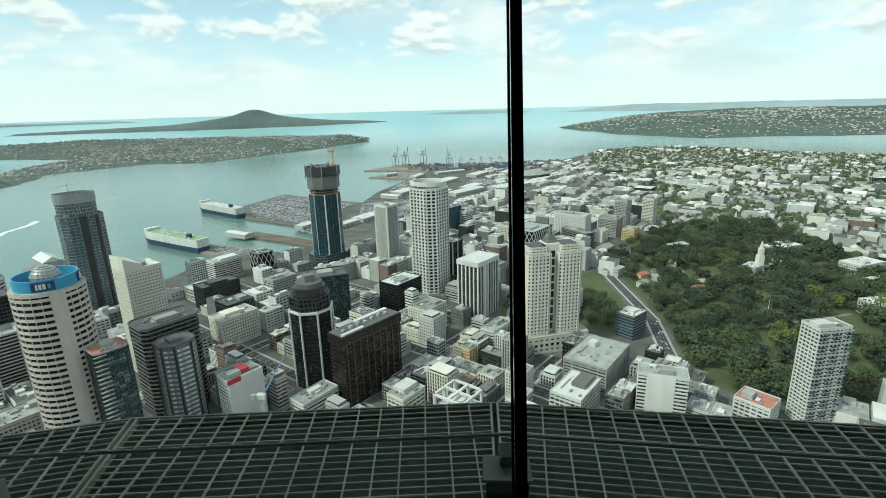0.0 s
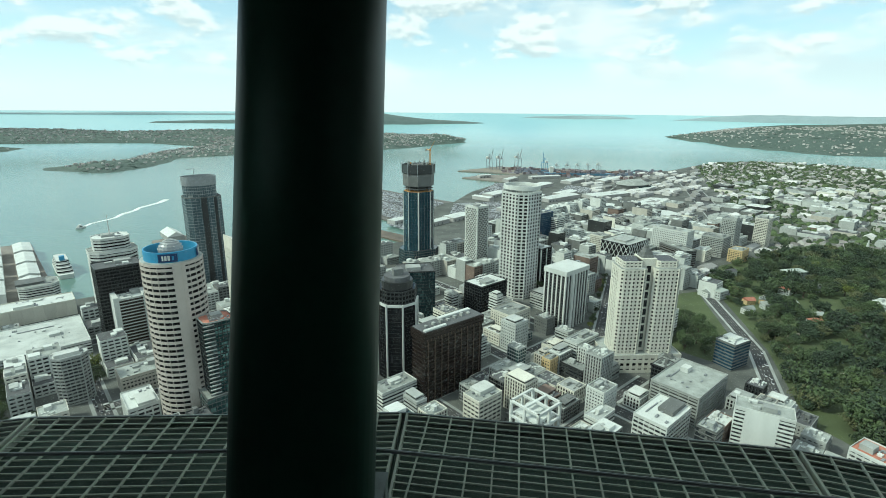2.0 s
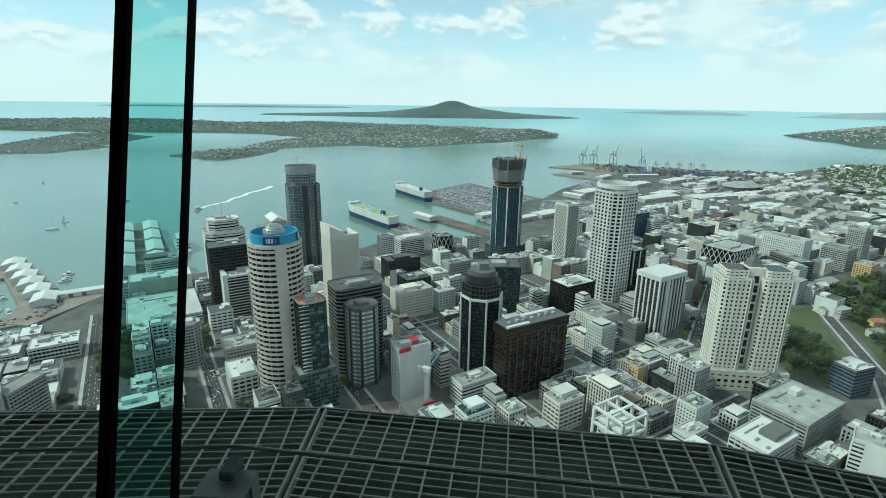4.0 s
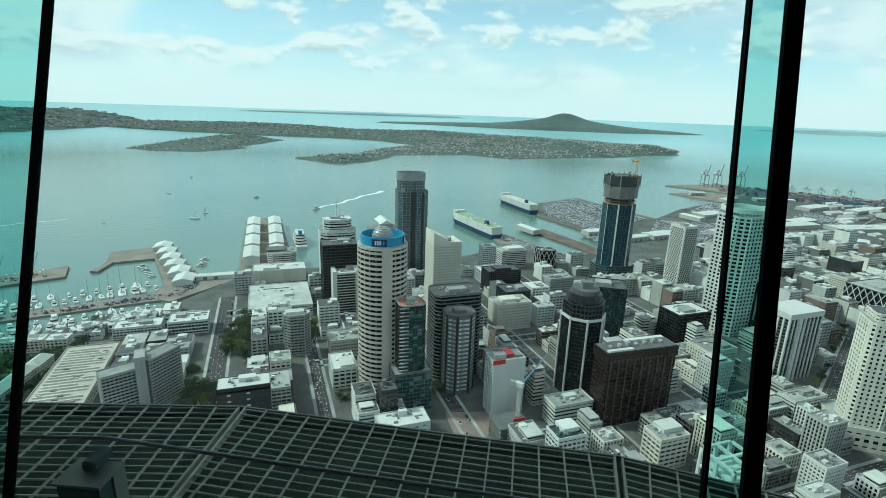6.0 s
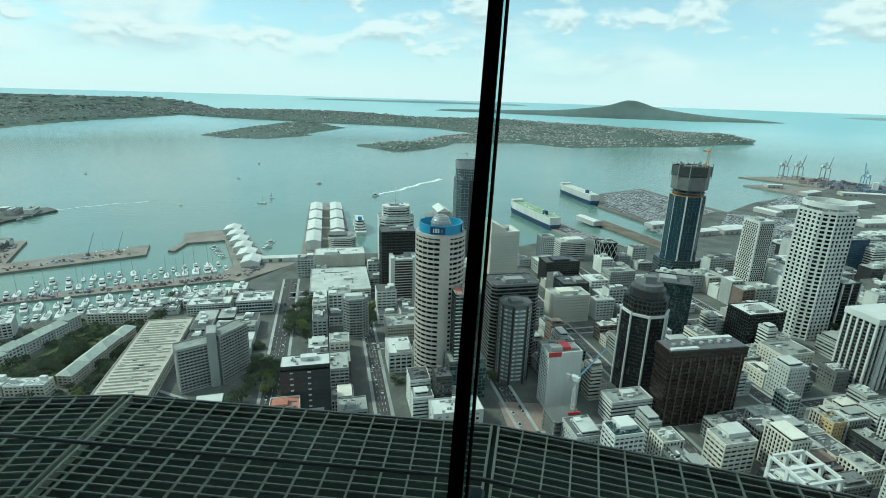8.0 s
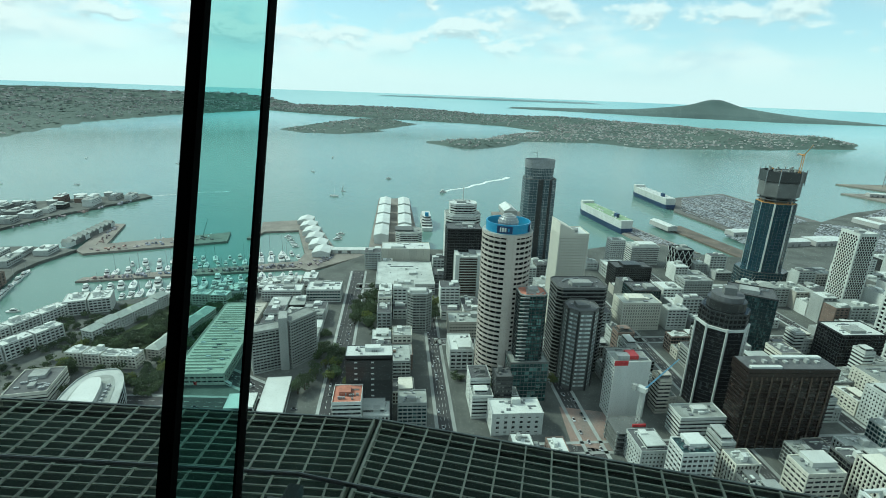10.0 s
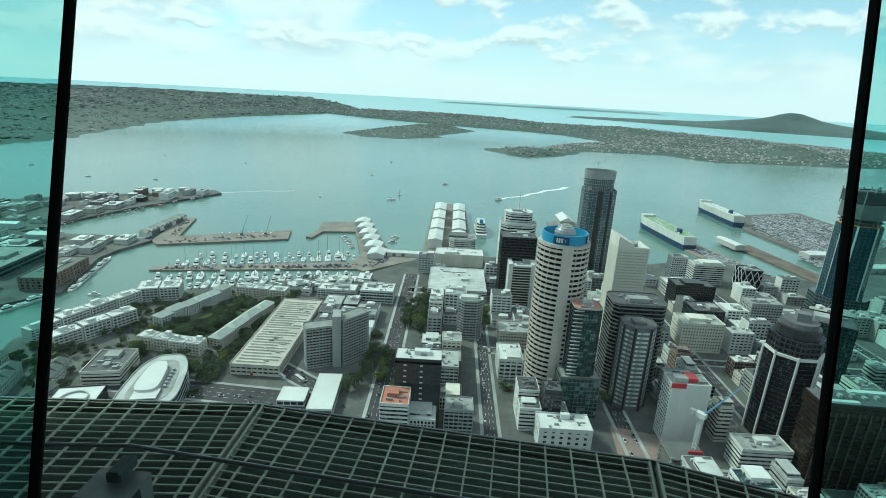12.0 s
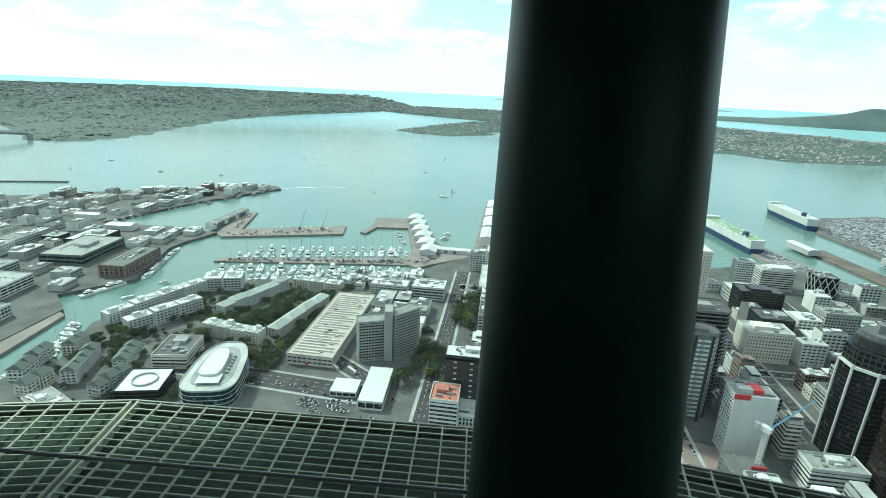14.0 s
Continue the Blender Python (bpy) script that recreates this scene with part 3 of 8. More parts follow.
def rail_post(k):
    """A bracket outside each fin: a box post, a capping plate, and a block that holds the cable rail."""
    t = thing("rail_post", radial_pose(spoke(k)), "dark green steel post with a grey capping plate outside the glass", "bracket", "posts of the cable rail")
    part("post", one_box(13.64, 13.72, -0.10, 0.10, -2.5, -1.69), M["post"], t)
    part("capping", one_box(13.625, 13.80, -0.115, 0.115, -1.69, -1.678), M["plate"], t, "grey steel plate")
    part("flange", one_box(13.72, 13.80, -0.112, -0.09, -2.5, -1.69), M["plate"], t)
    bm = one_box(13.71, 13.84, -0.034, 0.034, -1.678, -1.625)
    bmesh.ops.bevel(bm, geom=bm.edges[:], offset=0.01, segments=1, affect="EDGES")
    part("block", bm, M["post"], t)
    bm = bmesh.new()
    tube(bm, (13.83, 0.0, -1.65), (13.845, 0.0, -1.65), 0.01, 8)
    part("bolt", bm, M["plate"], t)


for k in range(-6, 12):
    rail_post(k)
for k in range(-6, 11):
    bm = bmesh.new()
    tube(bm, polar(13.85, spoke(k), EYE - 1.59), polar(13.85, spoke(k + 1), EYE - 1.59), 0.0095, 8)
    tagged(part("cable_rail", bm, M["steel"]), "thin grey steel rail outside the glazing", "rail", "rails round the tower")

# ---- water, land and distance ----
GRID = 52.0                              # the streets' direction in degrees
E1 = Vector((math.cos(radians(GRID)), math.sin(radians(GRID)), 0))
E2 = Vector((-E1.y, E1.x, 0))
LAND = 4.0
NEAR_R, SPAN = 2900.0, 2050.0


def ab(a, c, z=LAND):
    """A point from its two distances along and across the street grid."""
    p = E1 * a + E2 * c
    return Vector((p.x, p.y, z))


def drawn_in(P):
    """What lies beyond 2.9 km is drawn nearer along its line of sight, so that the horizon, 30 km off, stays in reach."""
    P = np.asarray(P, float)
    rel = P - np.array((0, 0, EYE))
    D = np.hypot(rel[:, 0], rel[:, 1])
    x = np.maximum(D - NEAR_R, 0) / SPAN
    f = np.where(D > NEAR_R, NEAR_R + SPAN * x / (1 + x), D)
    return rel * (f / np.maximum(D, 1e-6))[:, None] + np.array((0, 0, EYE))


def from_np(name, V, F, material, kind="", label="", category="", bend=True):
    me = bpy.data.meshes.new(name)
    V = drawn_in(V) if bend else np.asarray(V)
    me.from_pydata(V.tolist(), [], F)
    me.materials.append(material)
    return tagged(new(name, me), label, category, kind=kind)


def water_sheet():
    radii = [60 * 1.12 ** i for i in range(34)]
    radii += list(np.geomspace(radii[-1] * 1.04, 31000, 70))
    n = 240
    V, F = [], []
    for r in radii:
        for i in range(n):
            a = math.tau * i / n
            V.append((r * math.cos(a), r * math.sin(a), 0.0))
    for j in range(len(radii) - 1):
        for i in range(n):
            k = (i + 1) % n
            F.append((j * n + i, (j + 1) * n + i, (j + 1) * n + k, j * n + k))
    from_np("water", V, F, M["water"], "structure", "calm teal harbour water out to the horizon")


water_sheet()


def slab(name, pts, z0, z1, material, label):
    """Land or a wharf: a flat top with upright quay walls."""
    bm = bmesh.new()
    area = sum(p[0] * q[1] - q[0] * p[1] for p, q in zip(pts, pts[1:] + pts[:1]))
    prism(bm, pts if area > 0 else pts[::-1], z0, z1)
    bm.normal_update()
    bmesh.ops.triangulate(bm, faces=[f for f in bm.faces if len(f.verts) > 4])
    return setting(name, bm, material, label)


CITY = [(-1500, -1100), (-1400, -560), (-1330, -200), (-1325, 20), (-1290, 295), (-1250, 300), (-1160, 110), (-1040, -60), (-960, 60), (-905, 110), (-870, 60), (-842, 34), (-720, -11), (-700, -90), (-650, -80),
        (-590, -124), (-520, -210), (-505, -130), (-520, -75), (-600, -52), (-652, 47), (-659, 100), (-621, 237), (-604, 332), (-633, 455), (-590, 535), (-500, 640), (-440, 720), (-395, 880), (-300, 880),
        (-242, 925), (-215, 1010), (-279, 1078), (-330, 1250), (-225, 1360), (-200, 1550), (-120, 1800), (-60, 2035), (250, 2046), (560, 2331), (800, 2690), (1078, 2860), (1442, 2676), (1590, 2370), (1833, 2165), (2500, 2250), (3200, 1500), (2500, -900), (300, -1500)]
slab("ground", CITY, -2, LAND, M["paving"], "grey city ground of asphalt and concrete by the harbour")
slab("wharf_finger", [(-905, 108), (-1045, 180), (-1030, 200), (-915, 150), (-872, 325), (-822, 300), (-880, 112)], -2, 3.2, M["quay"], "long bent concrete wharf arm")
slab("wharf_square", [(-905, 398), (-873, 474), (-800, 452), (-842, 372), (-812, 338), (-822, 332), (-856, 372)], -2, 3.3, M["quay"], "square concrete wharf with a short breakwater arm")
slab("wharf_arm", [(-862, 482), (-880, 452), (-690, 368), (-650, 328), (-618, 335), (-628, 442), (-668, 412)], -2, 3.25, M["quay"], "wharf arm under white pavilions")
slab("wharf_marina", [(-770, 95), (-760, 85), (-640, 320), (-625, 345), (-660, 355)], -2, 2.5, M["quay"], "marina pier between two rows of yachts")
slab("wharf_long", [(-640, 450), (-960, 705), (-922, 765), (-600, 525)], -2, 3.3, M["quay"], "long wharf with white sheds and a hotel")
slab("wharf_ferry", [(-500, 640), (-715, 825), (-680, 880), (-445, 715)], -2, 3.3, M["quay"], "ferry wharf behind the office towers")
slab("wharf_ships", [(-395, 870), (-590, 985), (-570, 1015), (-300, 890)], -2, 3.3, M["quay"], "port wharf beside the docked ship")
slab("wharf_brown", [(-430, 1026), (-242, 920), (-222, 950), (-405, 1058)], -2, 3.0, M["timber"], "old brown timber wharf")
slab("wharf_cars", [(-279, 1070), (-475, 1190), (-545, 1352), (-490, 1540), (-360, 1445), (-225, 1365)], -2, 3.4, M["yard"], "port wharf covered with parked imported cars")
slab("wharf_mid", [(-120, 1800), (-280, 1880), (-205, 1975), (-60, 2030)], -2, 3.2, M["quay"], "port wharf spit")
slab("wharf_boxes", [(-60, 2030), (-330, 2088), (-172, 2290), (318, 2255), (250, 2040)], -2, 3.4, M["apron"], "container terminal apron")
slab("pier_hotel_west", [(-590, -124), (-660, -88), (-634, -78), (-560, -120)], -2, 3.1, M["quay"], "brown timber pier on the viaduct channel")
slab("breakwater", [(-1545, -280), (-1492, -138), (-1486, -141), (-1535, -280)], -2, 3.0, M["dgrey"], "dark rock breakwater")


def signed_distance(X, Y, poly):
    """Metres inside an outline (negative outside)."""
    P = np.array(poly, float)
    Q = np.roll(P, -1, 0)
    best, inside = np.full(X.shape, 1e9), np.zeros(X.shape, bool)
    for (x0, y0), (x1, y1) in zip(P, Q):
        dx, dy = x1 - x0, y1 - y0
        t = np.clip(((X - x0) * dx + (Y - y0) * dy) / (dx * dx + dy * dy), 0, 1)
        best = np.minimum(best, np.hypot(X - x0 - t * dx, Y - y0 - t * dy))
        if y0 != y1:
            inside ^= ((y0 > Y) != (y1 > Y)) & (X < (x1 - x0) * (Y - y0) / (y1 - y0) + x0)
    return np.where(inside, best, -best)


def wobble(x, y, s, seed=0.0):
    return noise.noise(Vector((x / s, y / s, seed)))


class Land:
    """A piece of far country with a shore, a gentle swell and hills."""

    def __init__(self, name, poly, cell, flat, hills, material, label, swell=10.0, slope=0.12):
        self.poly, self.flat, self.hills, self.swell, self.slope = poly, flat, hills, swell, slope
        P = np.array(poly, float)
        xs = np.arange(P[:, 0].min() - cell * 2, P[:, 0].max() + cell * 2, cell)
        ys = np.arange(P[:, 1].min() - cell * 2, P[:, 1].max() + cell * 2, cell)
        X, Y = np.meshgrid(xs, ys)
        Z, sd = self.height(X, Y)
        idx, V, F = -np.ones(X.shape, int), [], []
        keep = sd > -cell * 1.6
        for j, i in zip(*np.nonzero(keep)):
            idx[j, i] = len(V)
            V.append((X[j, i], Y[j, i], Z[j, i]))
        for j in range(X.shape[0] - 1):
            for i in range(X.shape[1] - 1):
                q = (idx[j, i], idx[j, i + 1], idx[j + 1, i + 1], idx[j + 1, i])
                if min(q) >= 0:
                    F.append(tuple(int(k) for k in q))
        ob = from_np(name, V, F, material, "structure", label)
        for p in ob.data.polygons:
            p.use_smooth = True

    def height(self, X, Y):
        sd = signed_distance(X, Y, self.poly)
        W = np.vectorize(lambda x, y: wobble(x, y, 260) + 0.5 * wobble(x, y, 90, 3.0))(X, Y)
        sd = sd + 28 * W
        Z = np.minimum(sd * self.slope, self.flat + self.swell * np.maximum(W, -0.6))
        Z = np.where(sd < 0, np.maximum(sd * 0.08, -6), np.maximum(Z, 0.6))
        for hx, hy, hz, r in self.hills:
            Z = Z + np.where(sd > 0, hz * np.exp(-((X - hx) ** 2 + (Y - hy) ** 2) / (r * r)), 0)
        return Z, sd


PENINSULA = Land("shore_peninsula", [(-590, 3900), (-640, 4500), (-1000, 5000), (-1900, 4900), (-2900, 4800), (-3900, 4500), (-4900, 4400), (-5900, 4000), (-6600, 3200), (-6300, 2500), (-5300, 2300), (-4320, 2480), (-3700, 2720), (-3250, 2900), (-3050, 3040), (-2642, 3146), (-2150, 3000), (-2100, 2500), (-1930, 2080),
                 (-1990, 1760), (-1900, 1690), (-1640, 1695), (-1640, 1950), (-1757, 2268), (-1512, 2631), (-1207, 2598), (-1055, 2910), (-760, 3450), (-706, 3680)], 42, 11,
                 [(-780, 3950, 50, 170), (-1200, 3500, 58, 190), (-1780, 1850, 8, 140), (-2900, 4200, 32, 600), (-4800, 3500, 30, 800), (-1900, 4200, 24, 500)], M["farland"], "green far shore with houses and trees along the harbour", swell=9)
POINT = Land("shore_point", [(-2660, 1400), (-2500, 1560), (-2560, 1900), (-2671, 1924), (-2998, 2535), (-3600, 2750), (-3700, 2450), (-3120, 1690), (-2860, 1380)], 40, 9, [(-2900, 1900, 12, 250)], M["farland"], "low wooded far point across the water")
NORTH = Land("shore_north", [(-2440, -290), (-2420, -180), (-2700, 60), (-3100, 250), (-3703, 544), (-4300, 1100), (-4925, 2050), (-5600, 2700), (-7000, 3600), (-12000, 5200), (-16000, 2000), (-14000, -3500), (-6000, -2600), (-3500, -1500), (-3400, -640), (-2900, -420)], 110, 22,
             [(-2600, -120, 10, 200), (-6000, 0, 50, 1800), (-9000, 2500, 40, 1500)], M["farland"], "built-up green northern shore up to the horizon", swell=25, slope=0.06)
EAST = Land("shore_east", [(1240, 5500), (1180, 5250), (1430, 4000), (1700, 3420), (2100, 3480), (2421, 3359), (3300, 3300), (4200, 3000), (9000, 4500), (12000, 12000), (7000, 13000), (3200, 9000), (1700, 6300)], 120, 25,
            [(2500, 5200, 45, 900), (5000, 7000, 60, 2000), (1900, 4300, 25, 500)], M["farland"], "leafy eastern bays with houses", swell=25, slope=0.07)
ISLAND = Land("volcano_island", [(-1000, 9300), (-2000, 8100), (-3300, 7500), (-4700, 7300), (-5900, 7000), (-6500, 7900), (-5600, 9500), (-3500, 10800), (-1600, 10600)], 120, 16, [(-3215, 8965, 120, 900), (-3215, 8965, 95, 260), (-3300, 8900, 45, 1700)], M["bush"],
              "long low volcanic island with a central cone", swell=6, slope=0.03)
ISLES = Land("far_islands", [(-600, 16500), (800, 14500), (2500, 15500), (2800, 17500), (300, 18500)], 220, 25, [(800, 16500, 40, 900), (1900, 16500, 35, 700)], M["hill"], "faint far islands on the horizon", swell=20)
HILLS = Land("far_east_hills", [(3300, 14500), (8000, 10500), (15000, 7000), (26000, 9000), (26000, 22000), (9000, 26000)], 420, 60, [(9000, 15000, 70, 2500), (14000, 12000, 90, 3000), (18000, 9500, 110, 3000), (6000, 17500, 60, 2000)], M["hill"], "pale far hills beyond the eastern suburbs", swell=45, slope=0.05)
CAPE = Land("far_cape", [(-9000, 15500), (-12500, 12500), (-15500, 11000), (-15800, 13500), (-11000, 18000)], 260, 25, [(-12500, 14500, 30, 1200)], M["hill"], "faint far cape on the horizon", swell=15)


def gable_house(V, F, Fr, x, y, z, w, d, h, rot):
    """Walls and a pitched roof: the wall faces go to F, the roof faces to Fr."""
    c, s, o = math.cos(rot), math.sin(rot), len(V)
    for px, py, pz in ((-w, -d, 0), (w, -d, 0), (w, d, 0), (-w, d, 0), (-w, -d, h), (w, -d, h), (w, d, h), (-w, d, h), (-w, 0, h * 1.6), (w, 0, h * 1.6)):
        V.append((x + px * c - py * s, y + px * s + py * c, z + pz))
    F += [(o, o + 1, o + 5, o + 4), (o + 2, o + 3, o + 7, o + 6), (o + 1, o + 2, o + 6, o + 9, o + 5), (o + 3, o, o + 4, o + 8, o + 7)]
    Fr += [(o + 4, o + 5, o + 9, o + 8), (o + 6, o + 7, o + 8, o + 9)]


def clump(V, F, x, y, z, r, h, rng):
    """A low bushy crown of a far tree: a dented dome."""
    o, n = len(V), 6
    a0 = rng.random() * 6.28
    for lvl, (rr, zz) in enumerate(((1.15, 0.0), (1.0, 0.45), (0.6, 0.85))):
        for i in range(n):
            a = a0 + math.tau * (i + 0.5 * lvl) / n
            k = r * rr * (0.7 + 0.6 * rng.random())
            V.append((x + k * math.cos(a), y + k * math.sin(a), z + h * zz * (0.85 + 0.3 * rng.random())))
    V.append((x + r * 0.2 * (rng.random() - 0.5), y, z + h))
    for lvl in (0, 1):
        for i in range(n):
            p, q = o + lvl * n + i, o + lvl * n + (i + 1) % n
            F += [(p, q, p + n), (q, q + n, p + n)]
    for i in range(n):
        F.append((o + 2 * n + i, o + 2 * n + (i + 1) % n, o + 3 * n))


def settle(land, n_house, n_tree, box, seed, spread, name):
    """Scatter houses and trees over a far land, thicker in some patches."""
    rng = random.Random(seed)
    hv, hf, hr, tv, tf = [], [], [], [], []
    x0, x1, y0, y1 = box
    X = np.array([x0 + (x1 - x0) * rng.random() for _ in range((n_house + n_tree) * 3)])
    Y = np.array([y0 + (y1 - y0) * rng.random() for _ in range((n_house + n_tree) * 3)])
    Z, sd = land.height(X, Y)
    nh = nt = 0
    for x, y, z, s in zip(X, Y, Z, sd):
        if s < 12:
            continue
        D = math.hypot(x, y)
        k = max(1.0, D / 4500) * spread
        w = wobble(x, y, 420, 9.0)
        if nh < n_house and rng.random() < 0.42 + 0.5 * w and s > 25:
            gable_house(hv, hf, hr, x, y, z - 0.5, (4 + 4 * rng.random() ** 2) * k, (3 + 2 * rng.random()) * k, (3.0 + 2.2 * rng.random()) * k, rng.random() * 3.14)
            nh += 1
        elif nt < n_tree:
            clump(tv, tf, x, y, z - 1.5, (5 + 7 * rng.random()) * k, (1.7 + 1.8 * rng.random()) * k ** 0.6, rng)
            nt += 1
    ob = from_np(name + "_houses", hv, hf + hr, M["house"], "stuff", "pale walls and grey and red roofs of far houses", "houses")
    ob.data.materials.append(M["hroof"])
    for p in ob.data.polygons[len(hf):]:
        p.material_index = 1
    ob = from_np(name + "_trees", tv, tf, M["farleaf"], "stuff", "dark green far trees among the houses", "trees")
    ob.data.polygons.foreach_set("use_smooth", [True] * len(tf))


settle(PENINSULA, 2600, 4200, (-2400, -560, 1690, 4900), 1, 1.0, "peninsula")
settle(PENINSULA, 1600, 2600, (-6500, -1900, 2300, 4900), 2, 1.2, "inland")
settle(POINT, 140, 900, (-3700, -2500, 1380, 2750), 3, 1.0, "point")
settle(NORTH, 2000, 4500, (-6500, -2420, -1500, 3000), 4, 1.15, "north")
settle(NORTH, 500, 1400, (-12000, -5000, -2500, 5000), 5, 1.8, "far_north")
settle(EAST, 2200, 4000, (1180, 5200, 3000, 7500), 6, 1.1, "east")


# ---- roads ----
def road(name, p, q, w, label="dark asphalt street with cars", dashes=True):
    p, q = Vector((*p, 0)), Vector((*q, 0))
    d = q - p
    m = Matrix.Translation((p.x, p.y, LAND)) @ Matrix.Rotation(math.atan2(d.y, d.x), 4, "Z")
    ob = setting(name, one_box(0, d.length, -w / 2, w / 2, -0.3, 0.03), M["asphalt"], label)
    ob.matrix_basis = m
    if dashes:
        bm = bmesh.new()
        for lane in (-w / 4, 0, w / 4):
            for i in range(int(d.length // 9)):
                bx(bm, i * 9, i * 9 + 4, lane - 0.12, lane + 0.12, 0.031, 0.045)
        ln = tagged(part("lane_marks", bm, M["line"]), "white dashed lane marks", kind="structure")
        ln.matrix_basis = m
    for sg in (-1, 1):
        kb = setting("kerb", one_box(0, d.length, sg * w / 2 - 0.2 if sg > 0 else -w / 2 - 2.6, w / 2 + 2.6 if sg > 0 else -w / 2 + 0.2, -0.2, 0.16), M["grey"], "concrete pavement with a kerb")
        kb.matrix_basis = m


def abroad(name, a0, b0, a1, b1, w):
    p, q = ab(a0, b0), ab(a1, b1)
    road(name, (p.x, p.y), (q.x, q.y), w)


STREETS_A = ((-47, 330, 690, 17), (43, 150, 700, 11), (150, 100, 700, 12), (262, 60, 720, 10), (372, 80, 720, 13), (466, 230, 560, 11))
for a, b0, b1, w in STREETS_A:
    abroad("street", a, b0, a, b1, w)
STREETS_B = ((312, -46, 470, 9), (478, 44, 470, 10), (632, -46, 560, 14), (205, 150, 440, 9))
for c, a0, a1, w in STREETS_B:
    abroad("cross_street", a0, c, a1, c, w)
road("fan_street", (-352, 150), (-470, 20), 24)
road("fan_street_north", (-372, 160), (-470, 130), 16)
road("park_street", (205, 395), (238, 560), 12)
road("park_street_north", (238, 560), (238, 760), 11)
road("valley_street", (73, 535), (119, 779), 15)
road("rail_yard", (420, 1250), (560, 2250), 46, "pale railway yard and motorway strip", False)
road("port_road", (60, 1100), (330, 2000), 16)
road("motorway", (520, 1160), (1100, 950), 22)

# ---- the city's main buildings ----
TAKEN = []                               # footprints, to keep the small blocks clear of them
SHARED = {}


def corner_pose(N, L, R, rot=GRID, z=LAND):
    """The pose of a block's base from its corner N, its length R along rot and L square to it."""
    a = radians(rot)
    e, f = Vector((math.cos(a), math.sin(a))), Vector((-math.sin(a), math.cos(a)))
    c = Vector(N) + e * (R / 2) + f * (L / 2)
    TAKEN.append((c.x, c.y, R / 2, L / 2, a))
    return pose(c.x, c.y, z, 0, 0, rot)


def facade(t, pts, z0, z1, fh=3.6, bay=4.0, wall="white", glass="glass", sp=0.45, pw=0.8, proud=0.35, joined=False, pier="", band_name="spandrel"):
    """Glazing set back behind a band at each storey and piers between the windows."""
    W, P = M[wall], M[pier or wall]
    core = inset(pts, proud)
    part("glazing", solid(core, z0 + 0.02, z1 - 0.05), M[glass], t)
    n = max(1, round((z1 - z0) / fh))
    fh = (z1 - z0) / n
    jb = bmesh.new() if joined else None
    if sp > 0:
        key = ("band", tuple(pts), proud, fh, sp, wall)
        if not joined and key not in SHARED:
            bm = bmesh.new()
            ring(bm, pts, proud + 0.1, 0, fh * sp)
            SHARED[key] = mesh_of(band_name, bm, W)
        for i in range(n + 1):
            z = min(z0 + i * fh - fh * sp / 2, z1 - fh * sp)
            z = max(z, z0)
            if joined:
                ring(jb, pts, proud + 0.1, z, z + fh * sp)
            else:
                piece(band_name, SHARED[key], t, pose(0, 0, z))
    dense = not joined and 0 < bay < 3.3
    gb = bmesh.new() if dense else jb
    if pw > 0 and bay > 0:
        key = ("pier", pw, proud, round(z1 - z0, 2), pier or wall)
        if not joined and not dense and key not in SHARED:
            SHARED[key] = mesh_of("pier", one_box(-pw / 2, pw / 2, -0.06, proud + 0.08, 0, z1 - z0 + 0.05), P)
        m = len(pts)
        for e in range(m):
            p, q = Vector(pts[e]), Vector(pts[(e + 1) % m])
            k = max(1, round((q - p).length / bay))
            ang = math.atan2(q.y - p.y, q.x - p.x)
            for i in range(k if m > 4 else k + 1):
                c = p.lerp(q, i / k)
                if m <= 4:
                    c = p.lerp(q, (pw / 2 + ((q - p).length - pw) * i / k) / (q - p).length)
                mm = Matrix.Translation((c.x, c.y, z0)) @ Matrix.Rotation(ang, 4, "Z")
                if joined or dense:
                    v = bx(gb, -pw / 2, pw / 2, -0.06, proud + 0.08, 0, z1 - z0 + 0.05)
                    for u in v:
                        u.co = mm @ u.co
                else:
                    piece("pier", SHARED[key], t, mm)
    if dense:
        part("pier_grid", gb, P, t)
    if joined:
        part("walls", jb, W, t)


